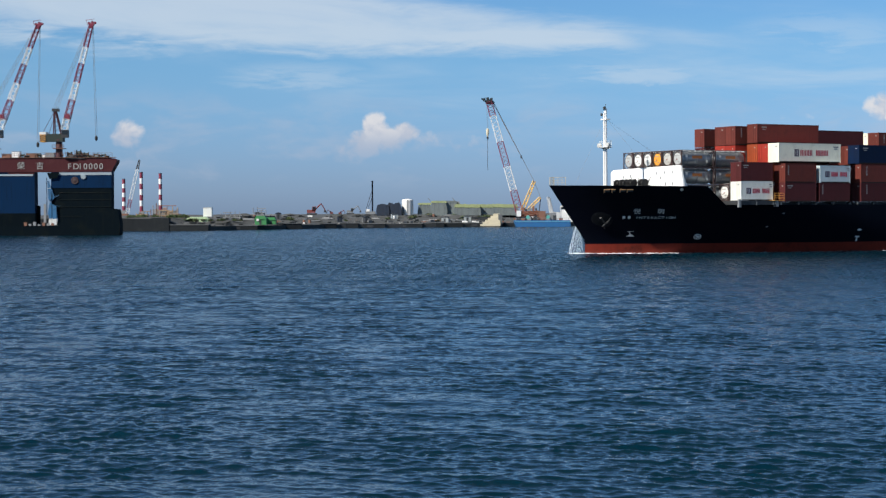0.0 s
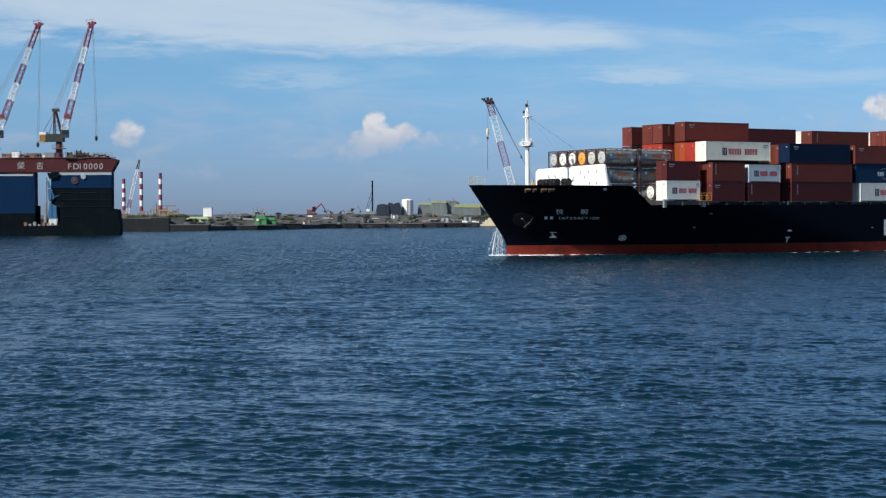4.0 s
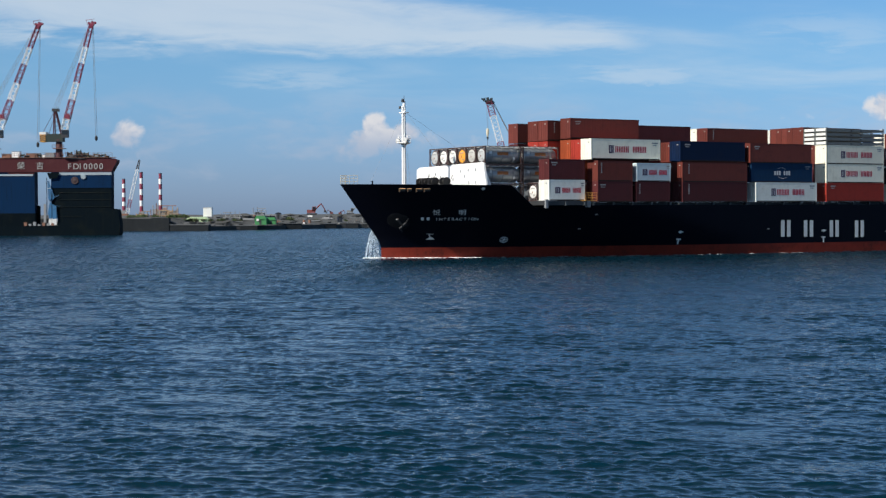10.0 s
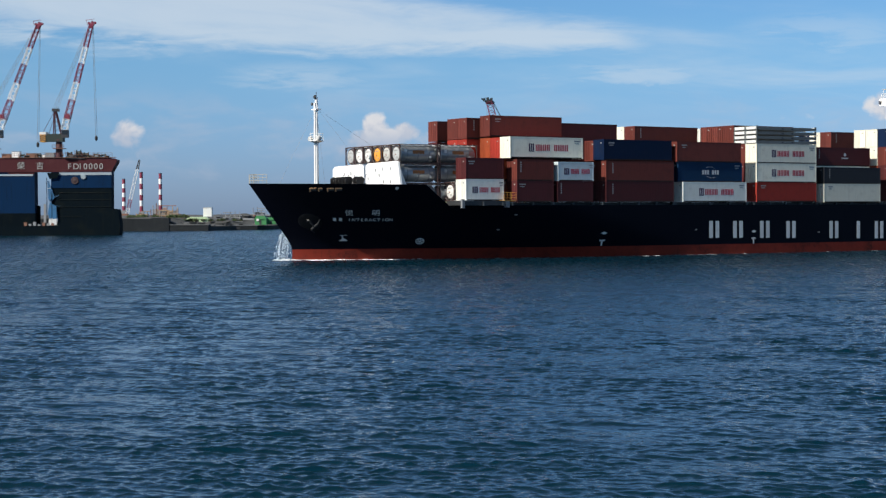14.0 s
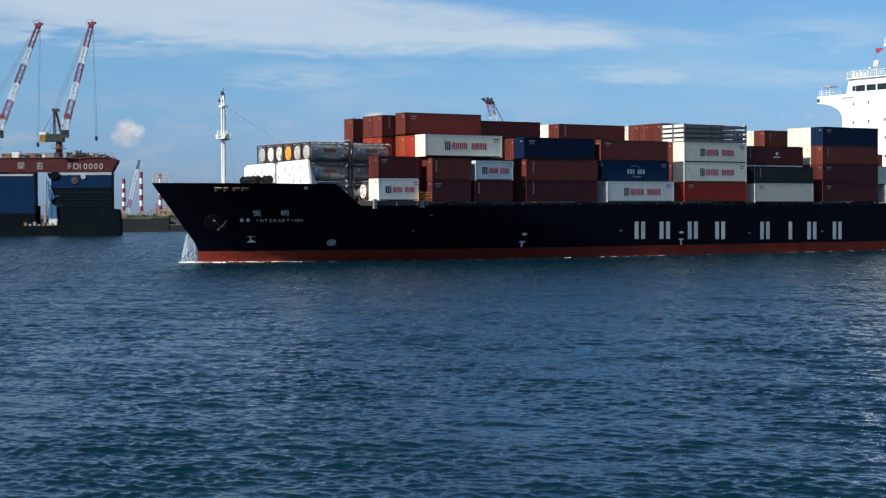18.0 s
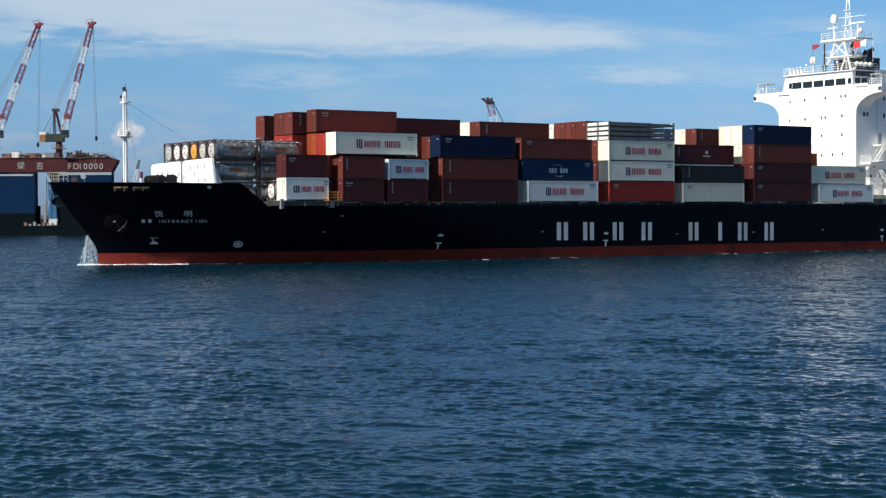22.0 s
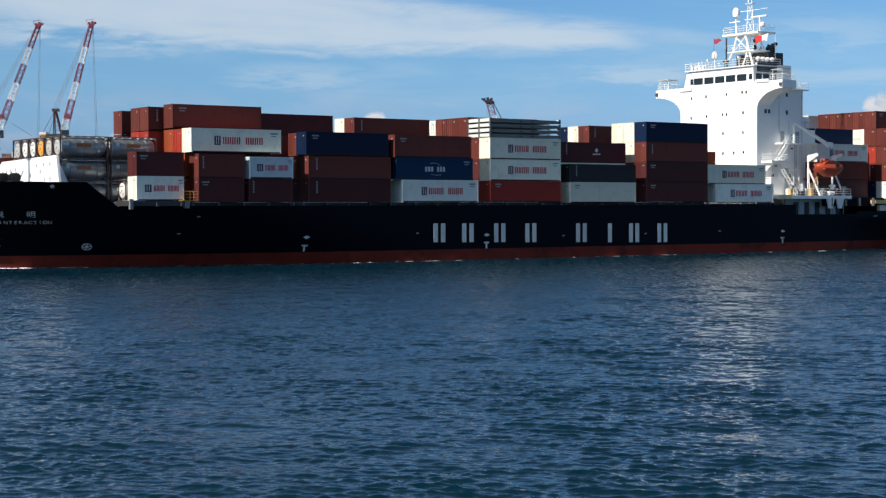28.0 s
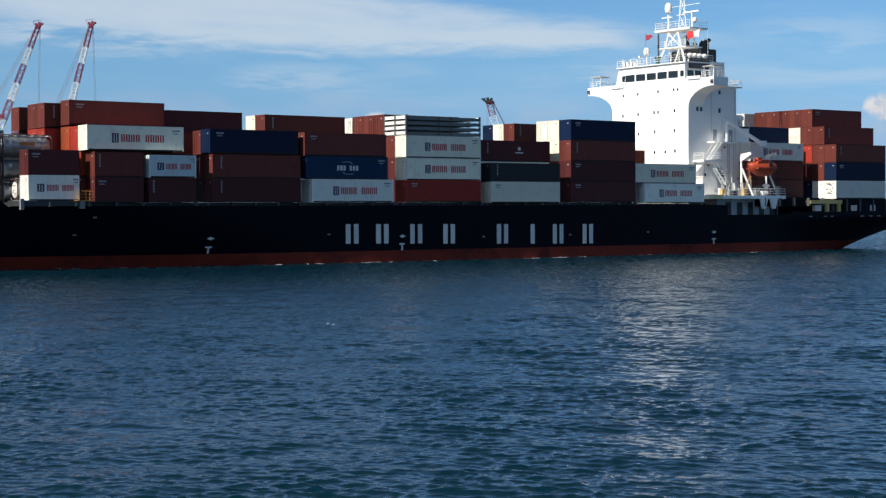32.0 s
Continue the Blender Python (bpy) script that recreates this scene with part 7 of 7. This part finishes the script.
# ---- crane barge ----
barge = thing("crane_barge", "low blue work barge moored by the shore", "barge", pose(30.0, 668, 0))
BARGE_BLUE = paint("barge_blue_paint", (0.02, 0.12, 0.30), 0.5, dirt=0.4, streak=0.6)
part("hull", prism(fresh(), ((0.4, -1), (22, -1), (22, 2.6), (-0.6, 2.6), (-0.6, 1.4)), 0, 12), BARGE_BLUE, barge)
part("rubbing_band", box(fresh(), -0.7, 22, -0.1, 0, 1.9, 2.3), paint("barge_pale_band", (0.10, 0.28, 0.42), 0.5), barge)
part("deck_rail", rod(fresh(), (-0.4, 0.1, 3.5), (22, 0.1, 3.5), 0.05, 4), GREY, barge)
for i in range(10):
    part("rail_post", rod(fresh(), (-0.4 + 2.4 * i, 0.1, 2.6), (-0.4 + 2.4 * i, 0.1, 3.5), 0.05, 4), GREY, barge)
for x in (4.6, 12.8):
    part("ring_fender", turned(fresh(), ((0.42, -0.15), (0.75, -0.15), (0.75, 0.12), (0.42, 0.12)), (x, -0.25, 3.9), 12, "y"), paint("pale_teal_fender", (0.10, 0.42, 0.38), 0.7), barge, "pale teal ring fender")
part("wheelhouse", box(fresh(), 9.2, 12.0, 3, 6, 2.6, 6.4), RUSTY, barge)
part("winch_house", box(fresh(), 13.6, 16.4, 3, 6, 2.6, 5.6), GREY, barge)
for i in range(7):
    part("deck_gear", box(fresh(), 2.0 + 2.6 * i, 3.4 + 2.6 * i, 2, 3.5, 2.6, 3.4 + (i % 3) * 0.6), (RUSTY, GREY, DARK)[i % 3], barge)
bc = thing("crawler_crane", "crawler crane with a red and white lattice boom on the barge", "crane", pose(30.0, 674, 2.6))
for y in (-2.4, 1.4):
    part("track", prism(fresh(), ((0.2, 0.4), (0.8, 0), (7.4, 0), (8.0, 0.4), (8.0, 1.2), (0.2, 1.2)), y, y + 1.0), DARK, bc)
part("body", box(fresh(), 0.6, 9.4, -1.6, 1.6, 1.5, 3.8), paint("rusty_crane_body", (0.20, 0.065, 0.035), 0.5, dirt=0.4), bc)
part("counterweight", box(fresh(), 8.4, 10.4, -1.9, 1.9, 1.3, 3.6), RUSTY, bc)
for i, (x, w, h) in enumerate(((2.4, 1.0, 1.5), (3.8, 0.7, 0.9), (5.0, 1.4, 1.2), (6.8, 0.8, 2.0), (8.0, 0.6, 1.1))):
    part("machinery", box(fresh(), x, x + w, -1.5, 0.6, 3.8, 3.8 + h), (RUSTY, DARK, GREY)[i % 3], bc, "winch and engine housing")
part("body_lattice", lattice(fresh(), (0.8, -1.8, 1.9), (9.2, -1.8, 3.4), 1.2, 1.2, 8, 0.07), RUSTY, bc, "rusty side lattice")
part("operator_cab", box(fresh(), 0.2, 2.0, -2.8, -1.5, 1.6, 4.0), CRANE_WHITE, bc)
banded_boom(bc, (1.6, 0, 3.0), (-10.8, 0, 48.6), 2.7, 2.3, ((CRANE_RED, 1.0), (CRANE_WHITE, 1.05), (CRANE_RED, 1.1), (CRANE_WHITE, 1.15), (CRANE_RED, 0.62)), 0.085, 6)
HEAD = paint("dark_teal_boom_head", (0.010, 0.020, 0.026), 0.6)
bh = part("boom_head", prism(fresh(), ((-12.2, 47.8), (-9.8, 47.4), (-9.0, 49.0), (-10.4, 49.6), (-12.4, 49.2)), -1.0, 1.0), HEAD, bc, "dark teal boom head with sheaves")
for x, z in ((-12.9, 49.6), (-11.4, 49.9), (-9.9, 49.7), (-9.2, 48.4)):
    part("sheave", turned(fresh(), ((0.1, -0.5), (0.62, -0.42), (0.5, 0.0), (0.62, 0.42), (0.1, 0.5)), (x, 0, z), 12, "y"), HEAD, bh, "dark rope sheave")
part("head_arm", rod(rod(fresh(), (-12.0, 0.6, 48.4), (-14.0, 0.6, 50.0), 0.2, 5), (-14.0, 0.6, 50.0), (-11.0, 0.6, 50.4), 0.1, 4), HEAD, bh)
GANTRY = paint("yellow_gantry", (0.62, 0.40, 0.12), 0.55, dirt=0.3)
part("gantry", lattice(fresh(), (2.6, 0, 4.0), (7.6, 0, 16.0), 1.3, 1.0, 6, 0.13), GANTRY, bc, "yellow back mast")
part("gantry", lattice(fresh(), (4.6, 0, 4.0), (10.0, 0, 9.2), 1.0, 0.8, 4, 0.12), GANTRY, bc, "yellow gantry")
part("gantry_leg", rod(fresh(), (9.6, 0, 3.8), (10.2, 0, 9.4), 0.2, 5), DARK, bc)
for y in (-0.6, 0, 0.6):
    part("pendant", rod(fresh(), (7.6, y, 16.0), (-9.4 + 0.5 * y, y, 48.8), 0.075, 4), GREY, bc)
    part("pendant", rod(fresh(), (7.6, y, 16.0), (10.2, y, 9.2), 0.06, 4), GREY, bc)
part("pendant_block", box(fresh(), 2.0, 2.6, -0.5, 0.5, 25.4, 26.6), DARK, bc)
part("hoist_rope", rod(fresh(), (-11.8, 0, 47.2), (-11.6, 0, 37.2), 0.05, 4), GREY, bc)
part("hoist_rope", rod(fresh(), (-11.2, 0, 47.2), (-11.4, 0, 37.2), 0.05, 4), GREY, bc)
part("hook_block", turned(fresh(), ((0.2, 34.4), (0.55, 35.2), (0.6, 37.0), (0.3, 37.8)), (-11.5, 0, 0), 8), CREAM, bc, "pale hook block")
part("hook", turned(fresh(), ((0.1, 33.2), (0.4, 33.6), (0.4, 34.3), (0.1, 34.5)), (-11.5, 0, 0), 8), DARK, bc)
part("tag_line", rod(fresh(), (-11.5, 0, 33.2), (-11.5, 0, 20.8), 0.08, 4), DARK, bc)
ws = thing("work_boat", "white work boat with a high bow beyond the barge", "boat", pose(44.6, 690, 0))
part("hull", prism(fresh(), ((-0.6, 12.2), (0.6, 12.4), (2.0, 6.0), (14, 5.4), (14, -1), (2.4, -1), (0.6, 5.0)), 0, 5), CRANE_WHITE, ws)
part("wheelhouse", box(fresh(), 5.0, 9.0, 1, 4, 5.4, 8.6), CRANE_WHITE, ws)
part("window", box(fresh(), 5.2, 8.8, 0.95, 1.02, 7.0, 8.0), GLASS, ws)


# ---- things that move ----
def motions():
    times = [2.0 * i for i in range(17)]
    poses = [(t, ship_pose(t)) for t in times]
    for ob, m in KEYED:
        walk(ob, [(t, p @ m) for t, p in poses])
    for ob, m, ph in JETS:  # strands sway as they fall
        rows = []
        for i in range(65):
            t = 0.5 * i
            rows.append((t, ship_pose(t) @ m @ pose(0, 0, 0, 4 * math.sin(5.1 * t + ph), 3 * math.sin(3.7 * t + 2 * ph), 0)))
        walk(ob, rows)
    for ob, x, y, up, full, down in WHITECAPS:  # each crest rises, breaks and sinks back
        rows = [(0.0, pose(x + 0.9, y, -0.55)), (up, pose(x + 1.7 * (full - up), y, -0.5)), (full, pose(x, y, 0.05))]
        if down < 32:
            rows += [(down, pose(x - 1.7 * (down - full), y, -0.4)), (down + 0.4, pose(x - 1.7 * (down - full) - 0.2, y, -0.55)), (32.0, pose(x - 1.7 * (down - full) - 0.2, y, -0.55))]
        else:
            rows.append((32.0, pose(x - 0.2, y, 0.03)))
        walk(ob, rows)
    walk(water, [(t, Matrix.Translation(SEA_DRIFT * t)) for t in (0.0, 16.0, 32.0)])


motions()
